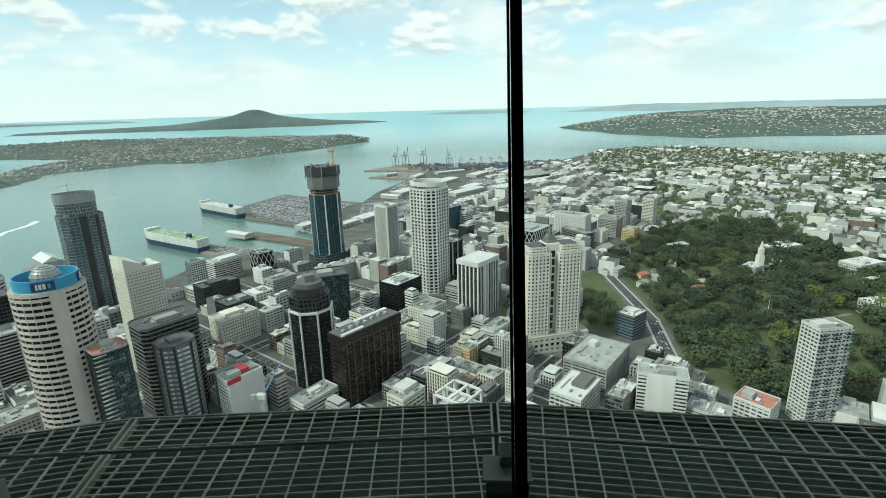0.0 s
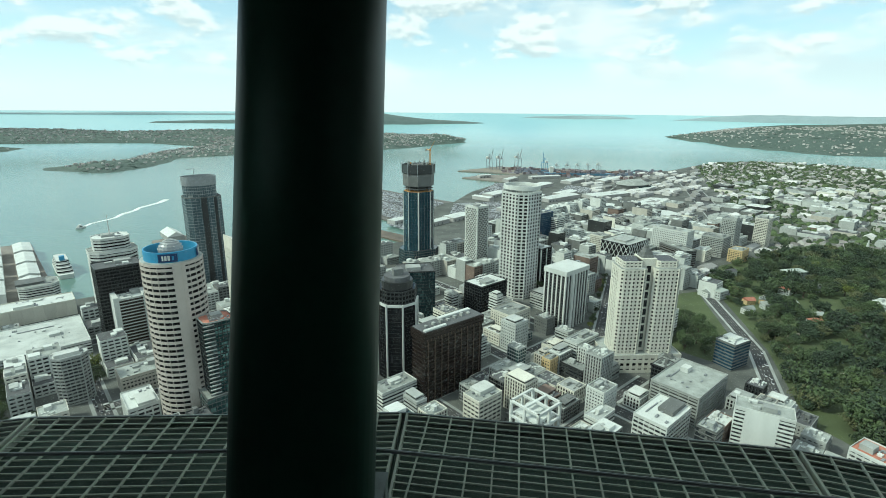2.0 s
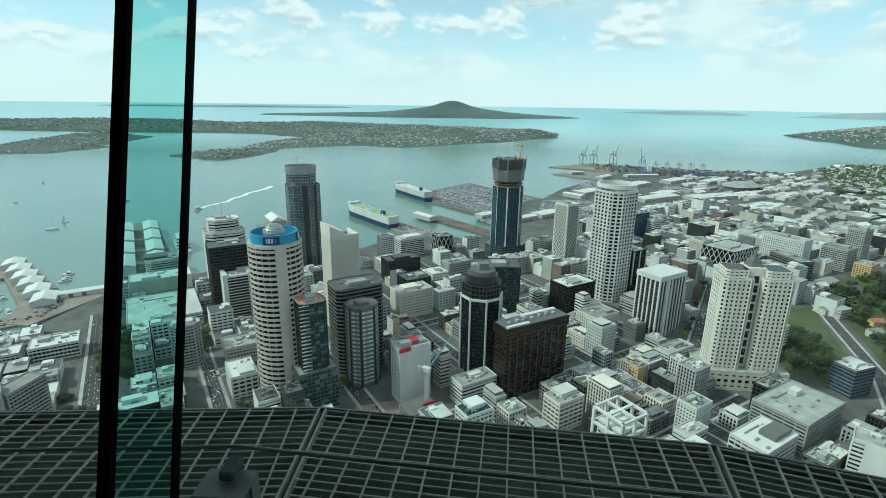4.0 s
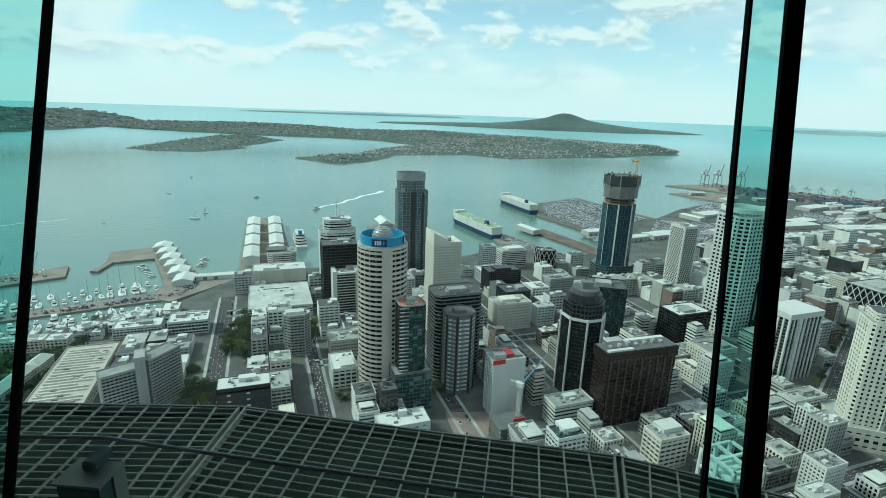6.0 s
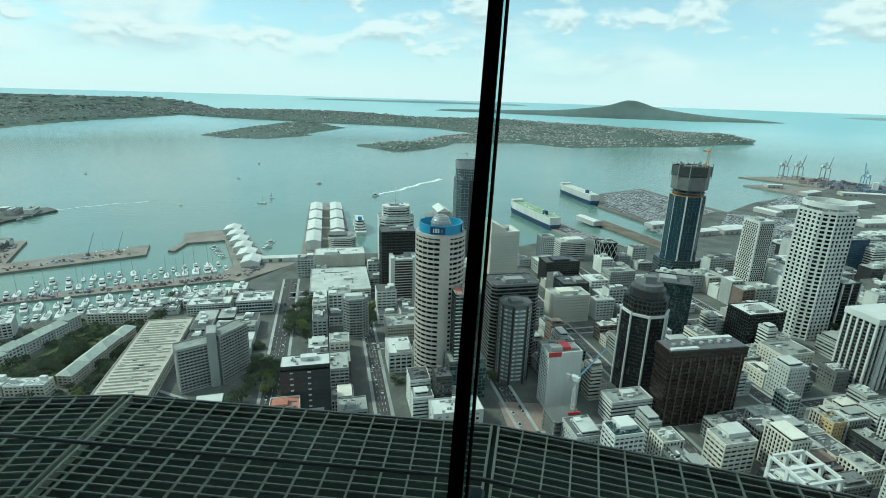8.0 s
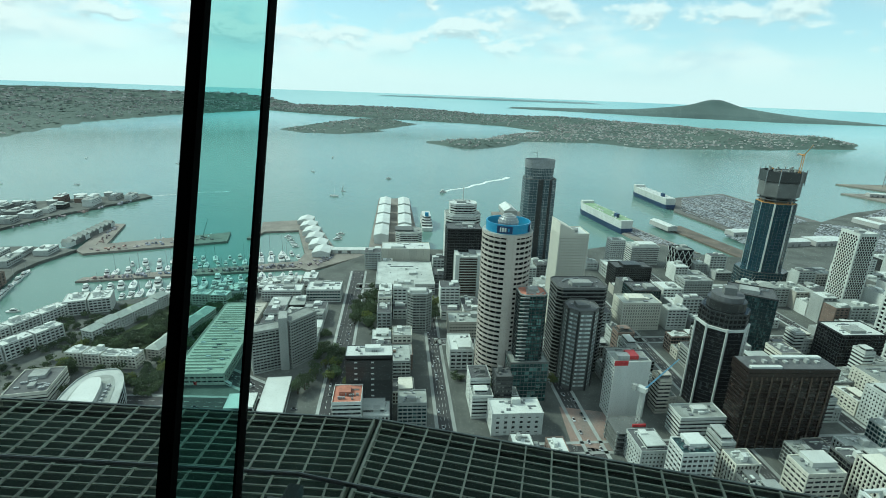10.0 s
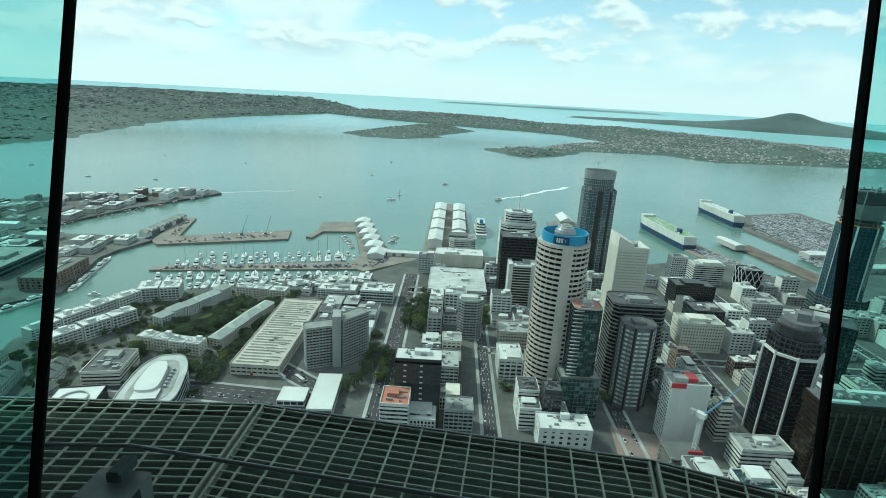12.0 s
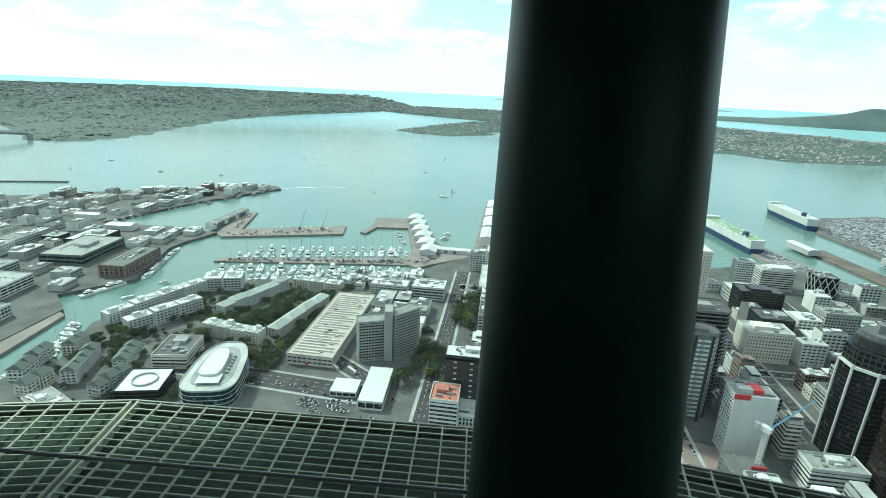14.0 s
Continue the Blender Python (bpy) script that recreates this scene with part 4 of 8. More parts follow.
def roof_top(t, pts, z, wall="white", roof="roof", plant=2, seed=0, par=1.1, plant_mat="grey", big=0.3, joined=False):
    """A roof slab, its parapet, and the plant rooms and ducts on it."""
    part("roof", solid(inset(pts, 0.25), z - 0.3, z + 0.12), M[roof], t)
    bm = bmesh.new()
    ring(bm, [(x * 1.003, y * 1.003) for x, y in pts], 0.4, z - 0.2, z + par)
    part("parapet", bm, M[wall], t)
    rng = random.Random(seed * 7 + int(z * 10) + len(pts))
    x0, x1, y0, y1 = min(p[0] for p in pts), max(p[0] for p in pts), min(p[1] for p in pts), max(p[1] for p in pts)
    mx, my, X, Y = (x0 + x1) / 2, (y0 + y1) / 2, (x1 - x0) / 2, (y1 - y0) / 2
    jb = bmesh.new()
    for i in range(plant):
        s = big if i == 0 else big * 0.4
        w, d, h = X * s * (0.8 + 0.6 * rng.random()), Y * s * (0.8 + 0.6 * rng.random()), (3.4 if i == 0 else 1.6) * (0.8 + 0.5 * rng.random())
        cx, cy = mx + (rng.random() - 0.5) * X * 0.9, my + (rng.random() - 0.5) * Y * 0.9
        if joined:
            bx(jb, cx - w, cx + w, cy - d, cy + d, z + 0.1 - 0.01 * i, z + h)
            continue
        bm = one_box(cx - w, cx + w, cy - d, cy + d, z + 0.1 - 0.01 * i, z + h)
        part("plant_room", bm, M[plant_mat if i % 2 == 0 else "wroof"], t)
    # ducts, vents and cooling units in short rows
    for i in range(9 if plant else 0):
        cx, cy = mx + (rng.random() - 0.5) * X * 1.5, my + (rng.random() - 0.5) * Y * 1.5
        k, a, c, up = rng.choice((1, 1, 2, 3)), rng.uniform(0.4, 1.0), rng.uniform(0.4, 0.9), rng.uniform(0.7, 1.9)
        for n in range(k):
            if abs(cx + n * 2.4 * a - mx) < X - a - 0.6 and abs(cy - my) < Y - c - 0.6:
                bx(jb, cx + n * 2.4 * a - a, cx + n * 2.4 * a + a, cy - c, cy + c, z + 0.1, z + up)
    if plant:
        l = X * rng.uniform(0.3, 0.6)
        bx(jb, mx - l, mx + l * 0.6, my + Y * 0.55, my + Y * 0.55 + 0.9, z + 0.1, z + 1.0)
    if len(jb.verts):
        part("roof_plant", jb, M[plant_mat if joined else "steel"], t)
    else:
        jb.free()


def tower(name, label, N, L, R, z, wall="white", glass="glass", rot=GRID, fh=3.6, bay=4.0, sp=0.45, pw=0.8, proud=0.35, roof="roof", plant=3, cat="office tower", pts=None, pier="", par=1.1, joined=False, plant_mat="grey", big=0.3):
    t = thing(name, corner_pose(N, L, R, rot), label, cat)
    pts = pts or rect(R, L)
    facade(t, pts, 0, z - LAND, fh, bay, wall, glass, sp, pw, proud, joined, pier)
    roof_top(t, pts, z - LAND, wall, roof, plant, int(abs(N[0])), par, plant_mat, big)
    return t


# round banded tower with a blue sign band and a mesh dome
def round_tower():
    t = thing("round_office_tower", corner_pose((-268, 300), 42, 42, 40), "round pinkish banded office tower with a blue roof sign", "office tower")
    h = 142 - LAND
    o = oval(21, 21, 24)
    facade(t, o, 0, h, 4.3, 5.4, "pinkish", "dglass", 0.47, 0.3, 0.6)
    for a0, a1 in ((268, 292), (20, 60), (120, 160)):           # blank stretch between the strips of windows
        bm = bmesh.new()
        n = 5
        ptsb = [(20.9 * math.cos(radians(a0 + (a1 - a0) * i / n)), 20.9 * math.sin(radians(a0 + (a1 - a0) * i / n))) for i in range(n + 1)]
        ptsb += [(19.4 * math.cos(radians(a1 + (a0 - a1) * i / n)), 19.4 * math.sin(radians(a1 + (a0 - a1) * i / n))) for i in range(n + 1)]
        prism(bm, ptsb, 0, h)
        part("blank_wall", bm, M["pinkish"], t)
    part("roof", solid(oval(20.6, 20.6, 40), h - 0.5, h + 0.5), M["roof"], t)
    bm = bmesh.new()
    ring(bm, oval(18.2, 18.2, 40), 1.0, h + 0.4, h + 8.0)
    sign = part("sign_band", bm, M["blue"], t, "bright blue sign band")
    for a0 in (262, 352):                                                    # a dark panel with plain white bars
        for deg, half, r, z0, z1, mt, nm in [(a0, 6.2, 18.1, 1.2, 7.0, "dblue", "sign_panel")] + [(a0 - 11 + 6.4 * i, 0.75, 18.5, 2.4, 5.8, "white", "sign_bar") for i in range(3)] + [(a0 + 12, 1.3, 18.5, 2.6, 5.4, "blue", "sign_bar")]:
            bm = one_box(r - 0.5, r + 0.35, -half, half, h + z0, h + z1)
            part(nm, bm, M[mt], sign).matrix_basis = pose(0, 0, 0, 0, 0, deg)
    bm = bmesh.new()
    bmesh.ops.create_uvsphere(bm, u_segments=20, v_segments=12, radius=8.5)
    bmesh.ops.delete(bm, geom=[v for v in bm.verts if v.co.z < -0.5], context="VERTS")
    bmesh.ops.translate(bm, vec=(0, 0, h + 5.0), verts=bm.verts)
    part("dome", bm, M["steel"], t, "grey faceted dome")
    bm = bmesh.new()
    for i in range(20):
        for j in range(1, 6):
            a, e = math.tau * i / 20, radians(15 * j)
            p = Vector((8.6 * math.cos(a) * math.cos(e), 8.6 * math.sin(a) * math.cos(e), h + 5 + 8.6 * math.sin(e)))
            v = bx(bm, -0.45, 0.45, -0.45, 0.45, -0.2, 0.2)
            for u in v:
                u.co = u.co + p
    part("dome_lattice", bm, M["white"], t)


round_tower()
tower("cream_hotel_tower", "tall cream tower with small square windows and a sloped top", (-292, 448), 30, 32, 112, "cream", fh=3.1, bay=2.7, sp=0.55, pw=1.5, roof="wroof", plant=2)
bm = bmesh.new()
v = bx(bm, -16, 0, -15, 15, 108, 108.5)
for u in v:
    if u.co.z > 108.2:
        u.co.z = 120 if u.co.x < -8 else 112
part("sloped_top", bm, M["cream"], bpy.data.objects["cream_hotel_tower"])
tower("black_sign_tower", "slim black glass tower with a small roof sign", (-433, 423), 30, 42, 90, "black", "dglass", bay=3, pw=0.3, sp=0.3, roof="droof")
t = tower("ribbed_tower", "white banded tower with stepped roof and a spire", (-502, 486), 40, 50, 84, "white", "dglass", fh=4.0, bay=0, pw=0, sp=0.5, proud=1.2, pts=chamfer(50, 40, 9), plant=0)
facade(t, chamfer(38, 30, 7), 80, 95, 4.0, 0, "white", "dglass", 0.5, 0, 0.8)
roof_top(t, chamfer(38, 30, 7), 95, "white", "wroof", 2, 3)
bm = bmesh.new()
tube(bm, (0, 0, 95), (0, 0, 121), 0.9, 8, 0.25)
part("spire", bm, M["white"], t)
t = tower("white_framed_tower", "white tower with a brown window strip", (-411, 417), 28, 34, 61, "white", "brglass", fh=3.3, bay=2.2, pw=0.35, sp=0.3, roof="wroof", pier="bronze")
for x0, x1 in ((-17.3, -12.5), (9, 17.3)):
    part("side_wall", one_box(x0, x1, -14.4, 14.4, 0, 60), M["white"], t)

# green glass hotel with balconies on a podium
t = thing("glass_hotel", corner_pose((-232, 305), 26, 32), "glass hotel tower with stepped balconies on a glazed podium", "hotel")
facade(t, rect(32, 26), 0, 36, 3.6, 3.2, "dgrey", "hglass", 0.12, 0.25, 0.3)
roof_top(t, rect(32, 26), 36, "dgrey", "roof", 2, 4)
facade(t, chamfer(22, 19, 3), 36, 94, 3.2, 3.5, "black", "hglass", 0.2, 0.35, 0.5)
roof_top(t, chamfer(22, 19, 3), 94, "grey", "redroof", 3, 5)
for i in range(18):
    part("balcony", one_box(-11.6, -4, -10.6, -9.3, 38 + i * 3.2, 38.6 + i * 3.2), M["grey"], t)
# two joined dark octagonal towers
t = tower("dark_stepped_tower", "dark grey-brown stepped office tower", (-236, 370), 30, 46, 88, "dgrey", "dglass", bay=0, pw=0, sp=0.3, roof="droof", pts=chamfer(46, 30, 4), plant=5)
t = thing("dark_octagon_tower", corner_pose((-212, 355), 26, 27), "dark octagonal office tower with bright window strips", "office tower")
OCT = chamfer(27, 26, 7)
part("walls", solid(OCT, 0, 75), M["dgrey"], t)
roof_top(t, OCT, 75, "dgrey", "droof", 3, 6, plant_mat="dgrey")
bm = bmesh.new()
for i in range(8):                                       # one strip on each side of a storey
    p, q = Vector(OCT[i]), Vector(OCT[(i + 1) % 8])
    l, mid = (q - p).length, (p + q) / 2
    v = bx(bm, -l * 0.36, l * 0.36, -0.12, 0.3, 0, 1.75)
    m4 = Matrix.Translation((mid.x, mid.y, 0)) @ Matrix.Rotation(math.atan2(q.y - p.y, q.x - p.x), 4, "Z")
    for u in v:
        u.co = m4 @ u.co
me = mesh_of("window_row", bm, M["strip"])
for r in range(18):
    piece("window_row", me, t, pose(0, 0, 4 + r * 3.9))
for x, y in OCT:
    part("corner_shaft", solid([(x * 0.99 + u, y * 0.99 + v) for u, v in oval(1.0, 1.0, 8)], 0, 75.5), M["black"], t)
t = tower("white_blank_hotel", "white hotel slab with a blank end wall and red roof edge", (-166, 350), 16, 29, 54, "white", "glass", fh=3.0, bay=3.2, pw=0.5, sp=0.5, roof="roof", cat="hotel", plant=2)
part("end_wall", one_box(-14.4, 14.6, -8.45, -7.6, 0, 51), M["white"], t)
for nm, b in (("red_trim", (-14.9, -4, -8.5, -7.9, 47.5, 51.5)), ("red_trim", (-2, 6, -4, 6, 50, 53.5))):
    part(nm, one_box(*b), M["red"], t, "bright red painted band")

# black octagonal tower with white corner ribs and a dark drum on top
t = thing("black_octagon_tower", corner_pose((-130, 414), 36, 36, 30), "black glass octagonal tower with white corner ribs", "office tower")
o = oval(19.5, 19.5, 8)
facade(t, o, 0, 74, 3.7, 0, "black", "dglass", 0.05, 0, 0.12)
for x, y in o:
    bm = bmesh.new()
    tube(bm, (x, y, 0), (x, y, 76), 0.95, 6)
    part("rib", bm, M["white"], t, "white concrete rib")
bm = bmesh.new()
ring(bm, oval(20.2, 20.2, 8), 1.6, 73.4, 75.4)
part("top_band", bm, M["white"], t)
facade(t, oval(18.5, 18.5, 8), 75, 88, 4.3, 4, "black", "dglass", 0.3, 0.8, 0.4)
part("drum", solid(oval(14.5, 14.5, 16), 88, 95), M["black"], t)
part("roof", solid(oval(12, 12, 16), 95, 99), M["droof"], t)
part("lift_tower", one_box(-4, 5, -4, 4, 98, 105), M["dgrey"], t)

# brown ribbed slab
t = thing("brown_tower", corner_pose((-86, 388), 18, 66, 50), "dark brown office slab with thin bronze ribs", "office tower")
facade(t, rect(66, 18), 0, 58, 3.7, 0, "brown", "brglass", 0.3, 0, 0.2)
for i in range(9):
    for y in (-9.3, 9.3):
        part("rib", one_box(-29.6 + i * 7.4 - 0.35, -29.6 + i * 7.4 + 0.35, y - 0.45, y + 0.45, 0, 60.5), M["bronze"], t)
facade(t, rect(67.6, 19.6), 58.0, 66.5, 4.2, 3.7, "brown", "brglass", 0.55, 0.5, 0.3, pier="brown")
for i in range(17):                                      # small bronze boxes along the crown
    part("crown_bracket", one_box(-31 + i * 3.7, -30.2 + i * 3.7, -10.3, -9.7, 58.4, 60.4), M["bronze"], t)
part("roof", one_box(-33, 33, -9, 9, 66.2, 66.9), M["droof"], t)
part("roof_duct", one_box(-32, -9, -8.8, -5.8, 66.9, 68.3), M["wroof"], t, "white roof strip")
part("roof_duct", one_box(-7, 30, 4.5, 8.2, 66.9, 68.6), M["wroof"], t)
for i in range(7):
    part("roof_vent", one_box(-26 + i * 8, -23.6 + i * 8, -1.6, 1.4, 66.9, 68.4 + i % 3 * 0.7), M["grey"], t)
tower("teal_glass_block", "dark teal glass office block", (-150, 538), 34, 42, 70, "black", "tglass", rot=21, bay=3.4, pw=0.16, sp=0.1, proud=0.12, roof="droof")

# tall glass tower still being built, with a crane
t = thing("tower_under_construction", corner_pose((-187, 752), 42, 42, 40), "tall blue-glass tower still being built, with open top floors", "office tower")
o = chamfer(44, 40, 11)
facade(t, o, 30, 122, 4.2, 5.2, "navy", "cglass", 0.08, 0.16, 0.2, pier="dgrey")
for x, y in o:
    bm = bmesh.new()
    tube(bm, (x, y, 30), (x, y, 122), 0.5, 6)
    part("corner_line", bm, M["white"], t, "white corner trim")
facade(t, chamfer(60, 44, 11), 0, 30, 4.2, 4, "dgrey", "cglass", 0.2, 0.4, 0.3)
for i in range(9):
    part("open_floor", solid(chamfer(43, 39, 11), 122 + i * 4.1, 122.7 + i * 4.1), M["dgrey" if i else "orange"], t)
for x, y in chamfer(36, 32, 9):
    part("bare_column", solid([(x + u, y + v) for u, v in rect(1.4, 1.4)], 122, 160), M["dgrey"], t)
part("lift_core", one_box(-9, 9, -8, 8, 122, 163), M["dgrey"], t)
bm = bmesh.new()
ring(bm, chamfer(46.5, 42.5, 11), 0.4, 150, 163)
part("site_screen", bm, M["black"], t, "black netting round the top floors")
bm = bmesh.new()
ring(bm, chamfer(44.6, 40.6, 11), 0.3, 131, 149)
part("site_screen", bm, M["dgrey"], t, "grey netting below the top floors")
for x, y in chamfer(46.8, 42.8, 11):
    part("screen_mast", solid([(x + u, y + v) for u, v in rect(0.9, 0.9)], 146, 167), M["steel"], t)
for i in range(12):
    a = math.tau * i / 12
    part("formwork", one_box(-1.3, 1.3, -0.8, 0.8, 163, 165 + (i * 7) % 4), M["orange" if i % 4 == 0 else "grey"], t).matrix_basis = pose(16 * math.cos(a), 14 * math.sin(a), 0, 0, 0, 30 * i)
for sx in (-1, 1):
    bm = bmesh.new()
    tube(bm, (sx * 10, -20.4, 30), (sx * 10, -20.4, 122), 0.7, 6)
    tube(bm, (sx * 10, -20.4, 34), (sx * 24, -22.4, 6), 0.7, 6)
    part("diagonal_brace", bm, M["white"], t, "white steel brace")
cr = thing("roof_crane", pose(-165, 775, 167), "orange tower crane on the unfinished tower", "crane")
bm = bmesh.new()
for sx, sy in ((-1, -1), (1, -1), (1, 1), (-1, 1)):
    tube(bm, (sx, sy, -6), (sx, sy, 24), 0.25, 4)
part("mast", bm, M["orange"], cr)
bm = bmesh.new()
tube(bm, (0, 0, 22), (8, -4, 36), 0.6, 4, 0.3)
tube(bm, (0, 0, 22), (-7, 3, 23), 0.9, 4)
part("jib", bm, M["orange"], cr)
part("counterweight", one_box(-8, -5, 1, 4, 20, 23.5), M["grey"], cr)

# white tower behind a honeycomb of windows
t = thing("perforated_tower", corner_pose((-86, 742), 26, 24), "white tower with a honeycomb pattern of dark windows", "office tower")
part("walls", solid(rect(24, 26), 0, 106), M["white"], t)
roof_top(t, rect(24, 26), 106, "white", "wroof", 3, 8)
for odd in (0, 1):
    bm = bmesh.new()
    for w, d, turn in ((24, 26, 0), (26, 24, 90), (24, 26, 180), (26, 24, 270)):
        n = 7
        for i in range(n - odd):
            x = (i - (n - 1 - odd) / 2) * (w - 2) / n
            hexa = [(x + 1.2 * math.cos(math.tau * (k + 0.5) / 6), 1.5 * math.sin(math.tau * (k + 0.5) / 6)) for k in range(6)]
            m4 = pose(0, 0, 0, 0, 0, turn)
            f = [bm.verts.new(m4 @ Vector((px, -d / 2 - 0.06, pz))) for px, pz in hexa]
            g = [bm.verts.new(m4 @ Vector((px, -d / 2 + 0.2, pz))) for px, pz in hexa]
            bm.faces.new(f)
            for k in range(6):
                bm.faces.new((f[k], g[k], g[(k + 1) % 6], f[(k + 1) % 6]))
    me = mesh_of("window_row", bm, M["dglass"])
    for r in range(17):
        piece("window_row", me, t, pose(0, 0, 5 + r * 5.9 + 2.95 * odd))

# white gridded tower with a ring crown
t = thing("white_gridded_tower", corner_pose((-17, 652), 46, 44), "tall white tower with square windows and an oval ring crown", "office tower")
o = chamfer(44, 46, 9)
facade(t, o, 0, 142, 4.6, 5.2, "white", "dglass", 0.36, 2.1, 0.8)
roof_top(t, o, 142, "white", "roof", 3, 9)
bm = bmesh.new()
ring(bm, oval(23, 25, 36), 2.2, 146, 151)
part("crown_ring", bm, M["white"], t, "white oval crown ring")
for i in range(18):
    a = math.tau * i / 18
    bm = bmesh.new()
    tube(bm, (20.5 * math.cos(a), 22.5 * math.sin(a), 142), (22.2 * math.cos(a), 24.2 * math.sin(a), 147), 0.45, 5)
    part("crown_strut", bm, M["white"], t)
part("crown_drum", solid(oval(13, 14, 24), 142, 148), M["grey"], t)
for i in range(8):
    a = math.tau * i / 8
    bm = bmesh.new()
    tube(bm, (13 * math.cos(a), 14 * math.sin(a), 147), (22 * math.cos(a), 24 * math.sin(a), 148), 0.4, 4)
    part("crown_spoke", bm, M["white"], t)

tower("black_glass_cube", "short black glass office block", (-60, 582), 30, 45, 44, "black", "dglass", bay=3, pw=0.15, sp=0.1, proud=0.12, roof="wroof")
tower("beige_office", "beige office block with square windows", (-24, 540), 28, 37, 28, "cream", "glass", fh=3.6, bay=3.6, pw=1.5, sp=0.5)
t = tower("striped_tower", "white and black vertically striped tower with a flat white cap", (36, 565), 30, 44, 70, "dgrey", "dglass", fh=3.5, bay=5.5, pw=1.7, sp=0.2, proud=0.9, pier="white", roof="wroof")
part("cap", one_box(-22.6, 22.6, -15.6, 15.6, 66, 71.5), M["wroof"], t)
part("white_fin", one_box(-10, -7.2, -15.9, -15, 0, 66), M["white"], t)
part("white_fin", one_box(-3.5, -0.6, -15.9, -15, 0, 66), M["white"], t)

# twin-winged cream apartment tower with a stepped pyramid
t = thing("stepped_apartment_tower", corner_pose((74, 479), 34, 70, 14), "cream twin-winged apartment tower with a stepped pyramid top", "apartment tower")
facade(t, rect(74, 42), 0, 18, 5.5, 6, "cream", "dglass", 0.5, 2.4, 0.6)
roof_top(t, rect(74, 42), 18, "cream", "roof", 3, 2)
for sx in (-1, 1):
    wing = [(x + sx * 16.5, y - 4) for x, y in chamfer(25, 26, 3)]
    facade(t, wing, 18, 104, 3.7, 4.1, "cream", "dglass", 0.46, 2.0, 0.6)
    facade(t, [(x * 0.8 + sx * 3.5, y * 0.8) for x, y in wing], 104, 111, 3.4, 4, "cream", "dglass", 0.5, 1.4, 0.4)
    part("wing_roof", solid(inset(wing, 0.4), 103.9, 104.6), M["roof"], t)
part("link", one_box(-7.2, 7.2, -9, 9, 18, 112), M["cream"], t)
for i in range(10):
    part("link_window", one_box(-2.2, 2.2, -9.12, -8.9, 21 + i * 8.6, 27.5 + i * 8.6), M["glass"], t)
for i in range(4):
    part("pyramid_step", solid(chamfer(13 - 2.9 * i, 13 - 2.9 * i, 1.2), 111 + i * 2.9, 114.2 + i * 2.9, 0.88), M["dgrey"], t, "grey stepped pyramid")
bm = bmesh.new()
tube(bm, (0, 0, 122), (0, 0, 133), 0.5, 6, 0.1)
part("spire", bm, M["steel"], t)

# dark block behind a white diagonal lattice
def lattice_block(name, N, L, R, z, glass, label, step=7.5, rot=GRID, rad=0.55):
    t = thing(name, corner_pose(N, L, R, rot), label, "office block")
    h = z - LAND
    facade(t, rect(R, L), 0, h, 4.0, 0, "black", glass, 0.1, 0, 0.2)
    roof_top(t, rect(R, L), h, "black", "roof", 3, 1)
    for w, d, turn in ((R, L, 0), (L, R, 90), (R, L, 180), (L, R, 270)):
        n = max(2, round(w / step))
        for i in range(n):
            bm = bmesh.new()
            x0 = -w / 2 + i * w / n
            k = max(1, round(h / (2.1 * step)))
            for j in range(k):
                za, zb = h * j / k, h * (j + 1) / k
                tube(bm, (x0, -d / 2 - 0.4, za), (x0 + w / n, -d / 2 - 0.4, zb), rad, 4)
                tube(bm, (x0 + w / n, -d / 2 - 0.4, za), (x0, -d / 2 - 0.4, zb), rad, 4)
            ob = part("lattice_strip", bm, M["white"], t)
            ob.matrix_basis = pose(0, 0, 0, 0, 0, turn)


lattice_block("diamond_lattice_block", (141, 800), 48, 66, 50, "dglass", "dark glass block wrapped in a white diamond lattice")
lattice_block("small_lattice_tower", (-284, 745), 24, 26, 40, "dglass", "small black tower with white diagonal bracing", 8.5)
tower("blue_glass_tower", "blue glass office tower", (3, 930), 30, 44, 66, "navy", "bglass", bay=3, pw=0.15, sp=0.12, proud=0.15)
tower("white_slab_behind", "white banded office slab", (38, 952), 22, 24, 56, "white", "glass", bay=0, pw=0, sp=0.5)

# white open-framed block
t = thing("white_framed_block", corner_pose((8, 306), 23, 23), "white block wrapped in an open square frame", "office block")
facade(t, rect(19, 19), 0, 47, 3.6, 4, "white", "glass", 0.5, 1, 0.4)
part("roof", one_box(-9.4, 9.4, -9.4, 9.4, 46.6, 47.4), M["wroof"], t)
for i in range(4):
    for x in (-11.5, 0, 11.5):
        part("frame_post", one_box(x - 0.9, x + 0.9, -12.4, -10.9, 0, 56), M["white"], t).matrix_basis = pose(0, 0, 0, 0, 0, 90 * i)
    for z in (20, 32, 44, 55):
        part("frame_beam", one_box(-12.4, 12.4, -12.45, -10.95, z - 0.8, z + 0.8), M["white"], t).matrix_basis = pose(0, 0, 0, 0, 0, 90 * i)
for i in (0, 1):
    part("cross_beam", one_box(-12, 12, -0.9, 0.9, 54.3 - 0.01 * i, 55.9 - 0.01 * i), M["white"], t).matrix_basis = pose(0, 0, 0, 0, 0, 90 * i)
part("roof_house", solid(chamfer(12, 12, 3), 47, 52), M["wroof"], t)

